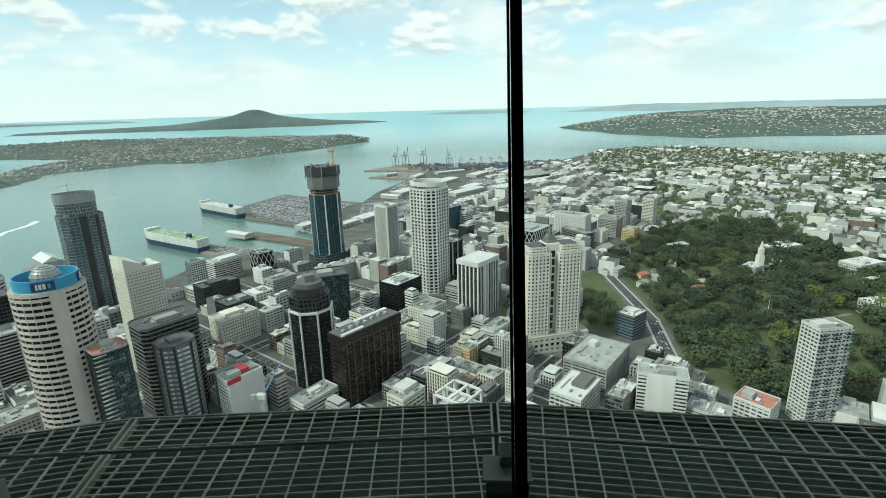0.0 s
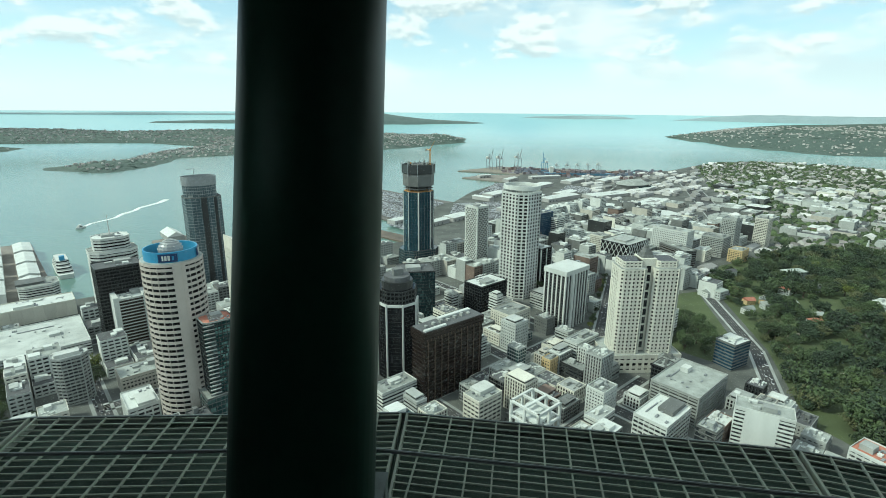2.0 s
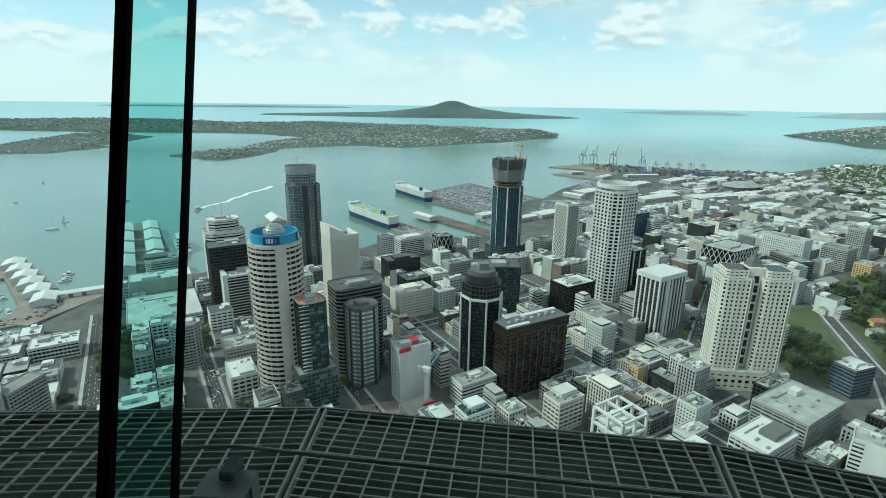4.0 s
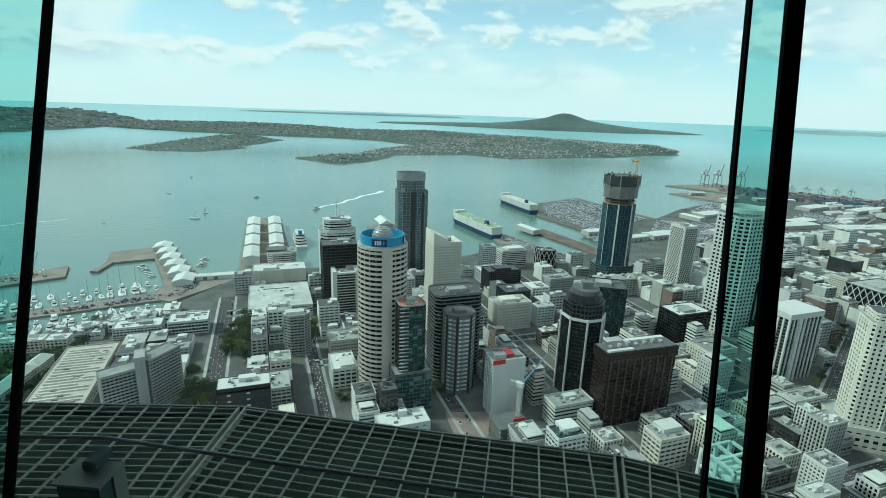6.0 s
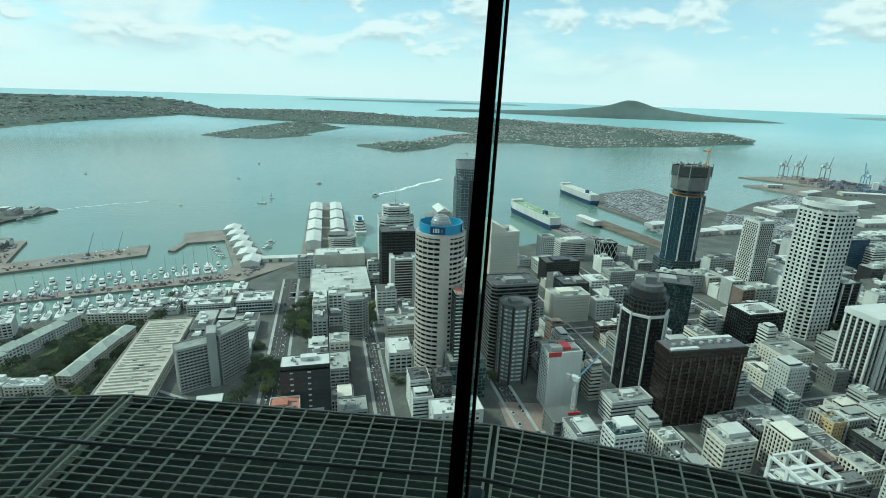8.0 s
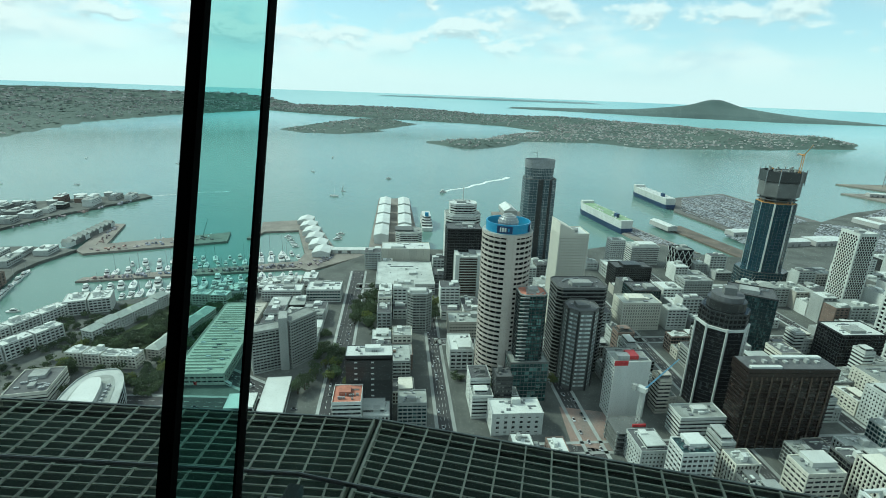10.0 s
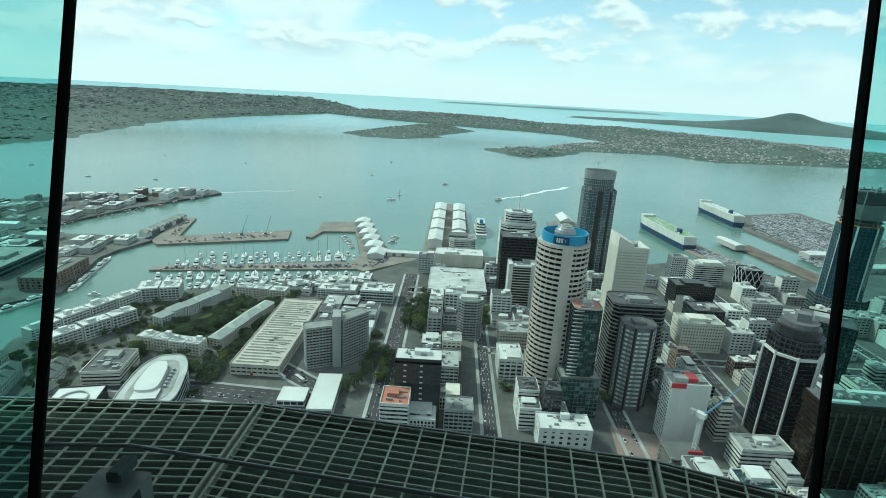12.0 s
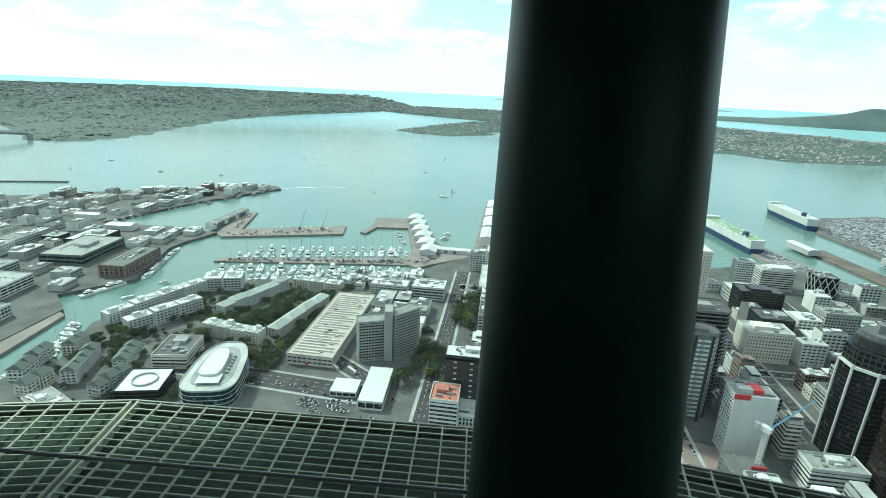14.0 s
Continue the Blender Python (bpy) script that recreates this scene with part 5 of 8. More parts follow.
tower("black_slab", "short black office block with a stepped roof", (-308, 613), 26, 50, 35, "black", "dglass", fh=3.2, bay=3, pw=0.7, sp=0.35, roof="droof", plant_mat="black", big=0.5)
t = tower("black_white_top_hotel", "black slab with white roof and small white window boxes", (-287, 184), 16, 34, 66, "black", "dglass", bay=0, pw=0, sp=0.95, proud=0.2, roof="wroof", par=0.5, plant_mat="wroof")
for i in range(12):
    for x in (-9.5, 2.5):
        part("window_box", one_box(x - 1.1, x + 1.1, -8.35, -7.9, 6 + i * 4.6, 7.0 + i * 4.6), M["white"], t)
    part("window_box", one_box(-17.35, -16.9, -1, 1, 6 + i * 4.6, 7.0 + i * 4.6), M["white"], t)
tower("red_roofed_block", "white office block with a flat red roof", (-272, 163), 22, 20, 44, "white", "glass", fh=3.4, bay=0, pw=0, sp=0.45, roof="redroof", plant=1, plant_mat="redroof")
t = tower("banking_hall_carpark", "large low white building with car park decks and a pale roof", (-489, 356), 86, 74, 17, "white", "glass", fh=3.3, bay=0, pw=0, sp=0.5, roof="lgrey", cat="shopping centre", plant=3, plant_mat="wroof", big=0.1)
tower("round_fronted_apartments", "pale apartment tower with a white roof pavilion and balconies", (-383, 320), 20, 26, 47, "grey", "glass", fh=3.0, bay=4, pw=0.5, sp=0.42, proud=0.8, pts=chamfer(26, 20, 6), roof="wroof", cat="apartment tower", plant_mat="white", big=0.5)
tower("white_roofed_block", "low white block with a flat white roof", (-212, 262), 20, 39, 22, "white", "glass", fh=4, bay=6, pw=3.5, sp=0.5, roof="wroof", plant=2, plant_mat="wroof", big=0.15)
# bent hotel slab
t = thing("bent_hotel", corner_pose((-402, 168), 30, 42, 62), "grey bent hotel slab with balconies and a tall lift wall", "hotel")
for sx, turn in ((-1, 14), (1, 40)):
    wing = rect(30, 15)
    mm = Matrix.Translation((sx * 13.5, -4 + (sx > 0) * 8, 0)) @ Matrix.Rotation(radians(turn), 4, "Z")
    q = [tuple((mm @ Vector((x, y, 0))).xy) for x, y in wing]
    facade(t, q, 0, 40 + (sx > 0) * 6, 2.9, 3.0, "grey", "dglass", 0.4, 0.4, 0.9)
    roof_top(t, q, 40 + (sx > 0) * 6, "grey", "roof", 0)
part("lift_wall", one_box(-3, 4.5, -12, 4, 0, 51), M["grey"], t)
# long market hall with rooftop parking
t = tower("long_parking_hall", "long low beige hall with rooftop parking bays", (-432, 104), 150, 44, 14, "beige", "glass", fh=5, bay=5, pw=1.0, sp=0.45, roof="beige", cat="parking hall", plant=0)
for i in range(26):
    part("roof_beam", one_box(-18, 18 if i % 3 else 8, -70 + i * 5.4, -69.3 + i * 5.4, 10.1, 11.4), M["cream"], t)
bm = bmesh.new()
rng = random.Random(5)
for i in range(24):
    if rng.random() < 0.75:
        x = -15 + 30 * rng.random()
        bx(bm, x - 2.1, x + 2.1, -67.5 + i * 5.4, -65.7 + i * 5.4, 10.1, 11.3, taper=0.25)
tagged(part("parked_cars", bm, M["carpaint"], t), "small parked cars")
t = tower("white_apartment_tower", "tall white apartment tower with balcony rails", (272, 352), 17, 27, 85, "white", "glass", rot=8, fh=3.1, bay=3.4, pw=0.5, sp=0.42, proud=0.7, roof="roof", cat="apartment tower", plant_mat="white", big=0.5)
for i in range(25):                                      # balconies with glass fronts at the corners
    for x0 in (-13.6, -3.2, 7.4):
        part("balcony", one_box(x0, x0 + 6.2, -9.9, -8.4, 4.2 + i * 3.1, 4.45 + i * 3.1), M["white"], t)
        part("balcony_front", one_box(x0, x0 + 6.2, -9.95, -9.85, 4.45 + i * 3.1, 5.4 + i * 3.1), M["hglass" if i % 3 else "lgrey"], t)
tower("blue_grey_block", "blue-grey glass block with a thin overhanging white roof", (195, 503), 20, 27, 31, "dgrey", "bglass", rot=40, fh=3.4, bay=0, pw=0, sp=0.35, roof="wroof", plant=1, plant_mat="wroof", big=0.5)
t = tower("white_ribbed_office", "white office with a blank wall and banded windows", (150, 372), 18, 37, 42, "white", "glass", rot=-20, fh=3.3, bay=0, pw=0, sp=0.5, plant=3)
part("blank_wall", one_box(-12, 9, -9.3, -8.8, 0, 38), M["white"], t)
t = tower("parking_building", "grey multi-storey car park with open decks", (134, 398), 40, 58, 30, "grey", "black", fh=3.0, bay=8, pw=0.5, sp=0.42, proud=0.9, cat="car park", plant=1, plant_mat="white", big=0.15)
tower("pale_low_office", "low white office block with a flat roof", (100, 352), 26, 40, 30, "white", "glass", bay=4, pw=0.6, roof="wroof", plant_mat="dgrey", big=0.4)
tower("dark_glass_annexe", "grey glass lift block beside the low white office", (128, 340), 14, 14, 38, "dgrey", "glass", bay=0, pw=0, sp=0.2)

# waterfront tower with a curved roof screen
t = thing("waterfront_tower", corner_pose((-462, 607), 36, 46, 48), "dark glass waterfront tower with a curved roof screen", "office tower")
facade(t, chamfer(46, 36, 6), 0, 126, 4.0, 6.0, "steel", "wglass", 0.1, 0.3, 0.25)
for x0, x1 in ((-4.5, 3.0), (12.0, 15.5)):
    part("dark_shaft", one_box(x0, x1, -18.3, -17.6, 0, 126), M["black"], t)
roof_top(t, chamfer(46, 36, 6), 126, "dgrey", "droof", 2, 3)
facade(t, [(x - 1, y + 1) for x, y in oval(21.5, 16, 24)], 126, 148, 4.5, 3, "steel", "wglass", 0.14, 0.3, 0.3)
bm = bmesh.new()
ring(bm, [(x - 1, y + 1) for x, y in oval(22.5, 17, 28)], 0.5, 142, 154)
part("roof_screen", bm, M["steel"], t, "curved grey roof screen")
bm = bmesh.new()
tube(bm, (-6, 0, 150), (-6, 0, 166), 0.3, 5)
tube(bm, (-16, 0, 163), (2, 0, 165), 0.25, 5)
part("roof_derrick", bm, M["steel"], t)
tower("dark_low_block", "dark glass low office block", (-255, 560), 30, 34, 32, "black", "tglass", bay=3, pw=0.2, sp=0.15, roof="droof")
tower("slim_white_twin", "slim white tower with balconies", (-352, 676), 16, 22, 51, "white", "glass", fh=3.1, bay=3, pw=0.6, roof="wroof")
tower("stepped_white_block", "white stepped office block with ribbon windows", (-345, 730), 26, 44, 33, "white", "glass", fh=3.3, bay=0, pw=0, sp=0.5, plant_mat="white", big=0.55)
tower("round_cornered_pavilion", "white pavilion with a wide overhanging roof", (-330, 640), 36, 30, 22, "white", "dglass", fh=4.5, bay=7, pw=0.8, sp=0.25, proud=2.0, roof="wroof", plant_mat="white", big=0.5)
tower("cream_classical_block", "cream classical office block with many windows", (-240, 506), 26, 44, 36, "cream", "glass", fh=3.5, bay=3, pw=1.4, sp=0.5, plant_mat="cream", big=0.4)
tower("pale_mid_block", "pale concrete office block", (-222, 622), 22, 36, 40, "grey", "glass", fh=3.4, bay=3.2, pw=0.7, sp=0.5)
tower("white_banded_office", "white banded office with a cluttered roof", (-116, 364), 18, 36, 24, "white", "glass", fh=3.6, bay=0, pw=0, sp=0.5, plant=4, plant_mat="white")
tower("glass_roofed_block", "small white block with a domed glass roof", (-92, 303), 16, 22, 40, "white", "glass", bay=4, pw=0.8, plant_mat="wroof", big=0.5, roof="tglass")
tower("cream_grid_office", "cream office with deep square window grid", (-36, 358), 18, 26, 30, "cream", "glass", fh=3.6, bay=5, pw=0.8, sp=0.5, plant_mat="white", big=0.5)
tower("tan_narrow_block", "narrow yellow ochre block", (20, 456), 10, 14, 21, "tan", "glass", fh=3.5, bay=3, pw=1.2)
tower("long_white_office", "long white office with ribbon windows", (46, 484), 16, 38, 27, "white", "glass", fh=3.3, bay=4, pw=0.4)
tower("white_gridded_apartments", "small white apartment block with gridded windows", (60, 386), 16, 20, 33, "white", "glass", fh=3, bay=2.5, pw=1.0, sp=0.5)
tower("low_viaduct_hotel", "white waterfront hotel with rows of windows", (-556, 239), 22, 46, 16, "white", "glass", fh=3.2, bay=3.2, pw=0.6, sp=0.4, roof="wroof")
tower("low_viaduct_office", "white waterfront office with a glass end", (-520, 278), 28, 40, 19, "white", "tglass", fh=3.4, bay=3.2, pw=0.4, sp=0.35, roof="wroof")
tower("red_brown_low_block", "grey block with reddish roof boxes", (-318, 232), 30, 30, 30, "grey", "glass", fh=3.3, bay=4, pw=0.5, sp=0.4, plant=5, plant_mat="brick", big=0.2)
tower("pale_low_flats", "pale grey flats with a glazed roof", (-265, 215), 18, 22, 24, "grey", "tglass", fh=3.2, bay=4, pw=0.5, sp=0.4, plant=3)
tower("low_white_gabled", "low white building with a dark lower wing", (-300, 303), 32, 22, 24, "white", "glass", fh=4, bay=5, pw=1.2, roof="wroof", plant_mat="white", big=0.5)
tower("old_grey_block", "old grey block with many square windows", (-345, 345), 26, 44, 22, "beige", "glass", fh=3.6, bay=3, pw=1.2, sp=0.5)
# viaduct quarter, by the channel
ROUND_END = [(math.copysign(abs(math.cos(a)) ** 0.55, math.cos(a)) * (21 - 5 * math.sin(a)), math.copysign(abs(math.sin(a)) ** 0.7, math.sin(a)) * 40) for a in (math.tau * (i + 0.5) / 32 for i in range(32))]
t = tower("oval_office", "dark glass office with rounded ends and a white roof", (-401, 11), 76, 44, 20, "lgrey", "tglass", rot=65, fh=4.0, bay=0, pw=0, sp=0.1, proud=0.3, pts=ROUND_END, roof="lgrey", plant=0)
part("roof_deck", solid([(x * 0.72, y * 0.78) for x, y in ROUND_END], 16.13, 16.4), M["roof"], t)
part("roof_house", solid([(x * 0.4 - 2, y * 0.55) for x, y in ROUND_END], 16.4, 20.5), M["wroof"], t)
part("roof_canopy", one_box(-9, 9, -31, -18, 18.0, 18.6), M["wroof"], t)
for i in range(6):
    part("cooling_unit", one_box(9, 11, -14 + i * 5, -11.5 + i * 5, 16.5, 18.2), M["steel"], t)
t = tower("square_ring_office", "low square office with a white roof and a round roof opening", (-430, -30), 34, 34, 14, "black", "dglass", rot=66, bay=0, pw=0, sp=0.2, roof="wroof", plant=0)
bm = bmesh.new()
ring(bm, oval(10, 10, 24), 1.0, 10.1, 11.5)
part("roof_well", bm, M["grey"], t)
tower("grey_deck_office", "grey banded office with a parking roof", (-474, -2), 38, 30, 17, "cream", "glass", rot=62, fh=3.4, bay=0, pw=0, sp=0.5, roof="droof", plant=3)
tower("white_canopy_hall", "low hall under a curved white roof", (-326, 152), 20, 52, 12, "wroof", "glass", rot=145, fh=6, bay=6, pw=0.4, sp=0.2, roof="wroof", plant=0, par=0.3)
tower("white_canopy_annexe", "low white roofed hall annexe", (-352, 140), 22, 20, 9, "wroof", "glass", rot=145, fh=5, bay=6, pw=0.4, sp=0.2, roof="wroof", plant=0, par=0.3)
tower("portal_framed_block", "dark office block inside a tall white portal frame", (9, 705), 24, 26, 62, "black", "dglass", bay=13, pw=1.4, sp=0.08, proud=0.8, pier="white", roof="wroof")
tower("white_pierced_slab", "long white slab with a pierced front wall", (262, 905), 26, 60, 56, "white", "glass", rot=142, fh=3.6, bay=3.2, pw=1.6, sp=0.5, roof="roof")
tower("brown_low_slab", "dark brown low office block", (255, 855), 22, 60, 34, "dgrey", "brglass", rot=118, bay=0, pw=0, sp=0.5, roof="roof")
tower("grey_apartment_slab", "grey banded apartment slab", (317, 930), 36, 36, 38, "grey", "glass", fh=3.0, bay=3.2, pw=0.6, sp=0.45, cat="apartment tower")
tower("tall_grey_slab", "tall grey apartment slab", (350, 977), 24, 30, 62, "grey", "glass", fh=3.0, bay=3.2, pw=0.8, sp=0.5, cat="apartment tower")
tower("tall_pale_slab", "tall pale apartment slab", (419, 1018), 22, 26, 58, "cream", "glass", fh=3.0, bay=3.2, pw=0.8, sp=0.5, cat="apartment tower")
tower("tan_apartment_block", "tan apartment block with white balconies", (339, 900), 22, 30, 25, "tan", "glass", fh=3.0, bay=4, pw=1.2, sp=0.45, cat="apartment tower")
tower("cream_twin_block", "cream stepped apartment block", (112, 884), 24, 26, 42, "cream", "glass", fh=3.1, bay=3.2, pw=1.0, sp=0.5, cat="apartment tower")
tower("brown_office_behind", "brown-grey office block beside the unfinished tower", (-130, 800), 26, 36, 36, "beige", "glass", fh=3.6, bay=4, pw=1.0, sp=0.4)
tower("pink_roofed_block", "white block with a flat pink roof", (240, 344), 26, 22, 24, "white", "glass", rot=40, fh=3.4, bay=4, pw=1.0, sp=0.5, roof="redroof", plant=2)
# round-roofed arena in the port's edge
t = thing("arena", corner_pose((289, 1655), 90, 130, 47), "grey domed arena with a dark glazed front", "arena")
part("drum", solid(oval(62, 42, 32), 0, 18), M["dgrey"], t)
part("roof", solid(oval(66, 45, 32), 18, 28, 0.55), M["roof"], t)
part("front_glazing", one_box(-30, 30, -46, -40, 0, 15), M["tglass"], t)
TAKEN.append((-160, 333, 24, 20, radians(GRID)))
TAKEN.append((96, 657, 124, 13, radians(79.3)))          # the valley street and its trees
TAKEN.append((192, 650, 30, 92, 0.0))                           # the sloping lawn

# ---- smaller blocks, row by row ----
def is_free(x, y, r):
    for cx, cy, hw, hd, a in TAKEN:
        dx, dy = x - cx, y - cy
        u, v = dx * math.cos(a) + dy * math.sin(a), -dx * math.sin(a) + dy * math.cos(a)
        if abs(u) < hw + r and abs(v) < hd + r:
            return False
    return True


def to_ab(x, y):
    return x * E1.x + y * E1.y, x * E2.x + y * E2.y


def on_street(a, c, hw, hd):
    for s, b0, b1, w in STREETS_A:
        if abs(a - s) < w / 2 + 2.5 + hw and b0 - 5 < c < b1 + 5:
            return True
    for s, a0, a1, w in STREETS_B:
        if abs(c - s) < w / 2 + 2.5 + hd and a0 - 5 < a < a1 + 5:
            return True
    return False


INFILL = random.Random(11)
WALLS = ("white", "white", "lgrey", "cream", "grey", "lgrey", "dgrey", "grey", "white", "beige", "lgrey", "black", "white", "grey", "cream", "dgrey", "grey", "brick")
ROOFS = ("roof", "wroof", "roof", "droof", "roof", "grey", "droof", "roof", "roof", "droof", "wroof")
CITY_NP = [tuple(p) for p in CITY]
WORDS = {"white": "white", "lgrey": "pale grey", "cream": "cream", "grey": "grey concrete", "beige": "beige", "dgrey": "dark grey", "pinkish": "pinkish stone", "black": "black-clad", "tan": "tan", "brick": "red-brown brick"}


FAR_BLOCKS = {}


def np_box(key, c, e, f, x0, x1, y0, y1, z0, z1):
    V, F = FAR_BLOCKS.setdefault(key, ([], []))
    o = len(V)
    for z in (z0, z1):
        for x, y in ((x0, y0), (x1, y0), (x1, y1), (x0, y1)):
            V.append((c.x + e.x * x + f.x * y, c.y + e.y * x + f.y * y, z))
    F += [tuple(o + k for k in q) for q in ((3, 2, 1, 0), (4, 5, 6, 7), (0, 1, 5, 4), (1, 2, 6, 5), (2, 3, 7, 6), (3, 0, 4, 7))]


def far_block(a, c, w, d, h, rng, rot=GRID):
    """A block too far off to single out: glass, a band at each storey, roof and plant."""
    p = ab(a, c)
    wall, roof = rng.choice(WALLS), rng.choice(ROOFS)
    E1, E2 = Vector((math.cos(radians(rot)), math.sin(radians(rot)))), Vector((-math.sin(radians(rot)), math.cos(radians(rot))))
    TAKEN.append((p.x, p.y, w / 2, d / 2, radians(rot)))
    n = max(2, round(h / 3.5))
    np_box("glass", p, E1, E2, -w / 2 + 0.4, w / 2 - 0.4, -d / 2 + 0.4, d / 2 - 0.4, LAND, LAND + h - 0.3)
    for i in range(n + 1):
        z = LAND + max(0, i * h / n - 0.9)
        np_box(wall, p, E1, E2, -w / 2, w / 2, -d / 2, d / 2, z, z + 1.8)
    k = max(2, round(w / 5))
    for i in range(k + 1):
        x = -w / 2 + 0.6 + (w - 1.2) * i / k
        np_box(wall, p, E1, E2, x - 0.65, x + 0.65, -d / 2 - 0.05, d / 2 + 0.05, LAND, LAND + h)
    np_box(roof, p, E1, E2, -w / 2 + 0.3, w / 2 - 0.3, -d / 2 + 0.3, d / 2 - 0.3, LAND + h + 0.7, LAND + h + 1.0)
    for _ in range(3):
        x, y, s = rng.uniform(-0.3, 0.3) * w, rng.uniform(-0.3, 0.3) * d, rng.uniform(0.06, 0.2)
        np_box(rng.choice(("grey", "wroof")), p, E1, E2, x - s * w, x + s * w, y - s * d, y + s * d, LAND + h + 1, LAND + h + rng.uniform(2, 4.5))


def small_block(a, c, w, d, h, rng, rot=GRID):
    """A plain city block: banded or pierced walls, roof, parapet and plant."""
    p = ab(a, c)
    wall, roof = rng.choice(WALLS), rng.choice(ROOFS)
    t = thing("city_block", pose(p.x, p.y, LAND, 0, 0, rot), f"{WORDS[wall]} city block of {max(2, round(h / 3.5))} storeys with roof plant", "building", "small city blocks")
    TAKEN.append((p.x, p.y, w / 2, d / 2, radians(rot)))
    pts = rect(w, d)
    low = 0.0
    if rng.random() < 0.4 and h > 12:                    # a lower wing at one end
        low = w * rng.uniform(0.25, 0.42)
        wing = [(w / 2 - low, -d / 2), (w / 2, -d / 2), (w / 2, d / 2), (w / 2 - low, d / 2)]
        hw = h * rng.uniform(0.45, 0.75)
        facade(t, wing, 0, hw, 3.5, 3.6, wall, "glass", 0.5, 1.2, 0.3, joined=True)
        roof_top(t, wing, hw, wall, rng.choice(ROOFS), 1, rng.randint(0, 999), 0.8, "grey", 0.2, True)
        pts = [(-w / 2, -d / 2), (w / 2 - low - 0.05, -d / 2), (w / 2 - low - 0.05, d / 2), (-w / 2, d / 2)]
    kind = rng.random()
    if kind < 0.3:
        facade(t, pts, 0, h, 3.5, 0, wall, "glass", 0.52, 0, 0.3, joined=True)
    elif kind < 0.5:                                     # upright piers
        facade(t, pts, 0, h, 3.5, 2.8, wall, "dglass", 0.2, 1.1, 0.5, joined=True)
    elif kind < 0.6:                                     # glass front with thin bands
        facade(t, pts, 0, h, 3.5, 3.0, wall, rng.choice(("tglass", "dglass", "glass")), 0.2, 0.25, 0.2, joined=True)
    else:
        facade(t, pts, 0, h, 3.5, 2.9 if kind < 0.8 else 4.4, wall, "glass", 0.5, 1.35, 0.3, joined=True)
    w -= low
    if rng.random() < 0.45:                              # a smaller storey set back on the roof
        u, v = w * rng.uniform(0.25, 0.42), d * rng.uniform(0.25, 0.42)
        ox, oy = rng.uniform(-0.12, 0.12) * w - low / 2, rng.uniform(-0.12, 0.12) * d
        bm = bmesh.new()
        bx(bm, ox - u, ox + u, oy - v, oy + v, h, h + 1.0, 0)
        bx(bm, ox - u + 0.3, ox + u - 0.3, oy - v + 0.3, oy + v - 0.3, h + 1.0, h + 2.7, 1)
        bx(bm, ox - u - 0.3, ox + u + 0.3, oy - v - 0.3, oy + v + 0.3, h + 2.7, h + 3.5, 0)
        part("penthouse", bm, [M[wall], M["glass"]], t)
    roof_top(t, pts, h, wall, roof, rng.choice((2, 3, 4, 5)), rng.randint(0, 999), 0.8, rng.choice(("grey", "wroof", "white", "dgrey")), 0.2, True)
    return t


def shore(x, y):
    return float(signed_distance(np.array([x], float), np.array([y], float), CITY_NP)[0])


SINGLE = []
PARK = [(228, 425), (256, 384), (306, 378), (420, 384), (560, 500), (620, 700), (640, 1010), (470, 1010), (300, 880), (255, 780), (250, 560)]


def fill(a0, a1, b0, b1, hmin, hmax, chance, lot=27, rot=0.0):
    a = a0
    while a < a1:
        c = b0
        w = lot * (0.75 + 0.5 * INFILL.random())
        while c < b1:
            d = lot * (0.65 + 0.6 * INFILL.random())
            ca, cb = a + w / 2, c + d / 2
            p = ab(ca, cb)
            h = hmin + (hmax - hmin) * INFILL.random() ** 2.0
            if INFILL.random() < chance and not on_street(ca, cb, w / 2 - 2, d / 2 - 2) and is_free(p.x, p.y, min(w, d) * 0.44) and shore(p.x, p.y) > max(w, d) * 0.7 and float(signed_distance(np.array([p.x]), np.array([p.y]), PARK)[0]) < -max(w, d) * 0.5:
                if p.length < 640 and len(SINGLE) < 150:
                    SINGLE.append(small_block(ca, cb, w - 1.4, d - 1.4, h, INFILL))
                else:
                    far_block(ca, cb, w - 1.4, d - 1.4, h, INFILL)
            c += d
        a += w


fill(-40, 470, 180, 480, 10, 36, 0.97, 21)              # the core of the city
fill(470, 760, 230, 640, 12, 42, 0.95, 24)               # beyond the white tower
fill(380, 470, 60, 180, 10, 30, 0.95, 20)                # by the park's foot
fill(250, 420, 20, 200, 8, 30, 0.95, 20)
fill(-40, 470, 480, 700, 10, 36, 0.97, 22)
fill(430, 520, -160, 40, 10, 26, 0.85, 26)
fill(760, 1150, 330, 700, 10, 38, 0.85, 32)             # towards the port
fill(-138, -58, 470, 640, 6, 13, 0.9, 22)
fill(-215, -120, 590, 640, 6, 10, 0.9, 18)
fill(940, 1300, -320, 20, 9, 22, 0.3, 34)               # university side

fill(1190, 2250, -900, 330, 6, 17, 0.19, 42)            # low pale blocks of the eastern suburbs
fill(700, 1190, -420, -140, 8, 20, 0.45, 40)
fill(1150, 2000, 330, 640, 6, 14, 0.2, 46)             # stores along the port road

# ---- wharves' and viaduct buildings ----
APT = random.Random(21)


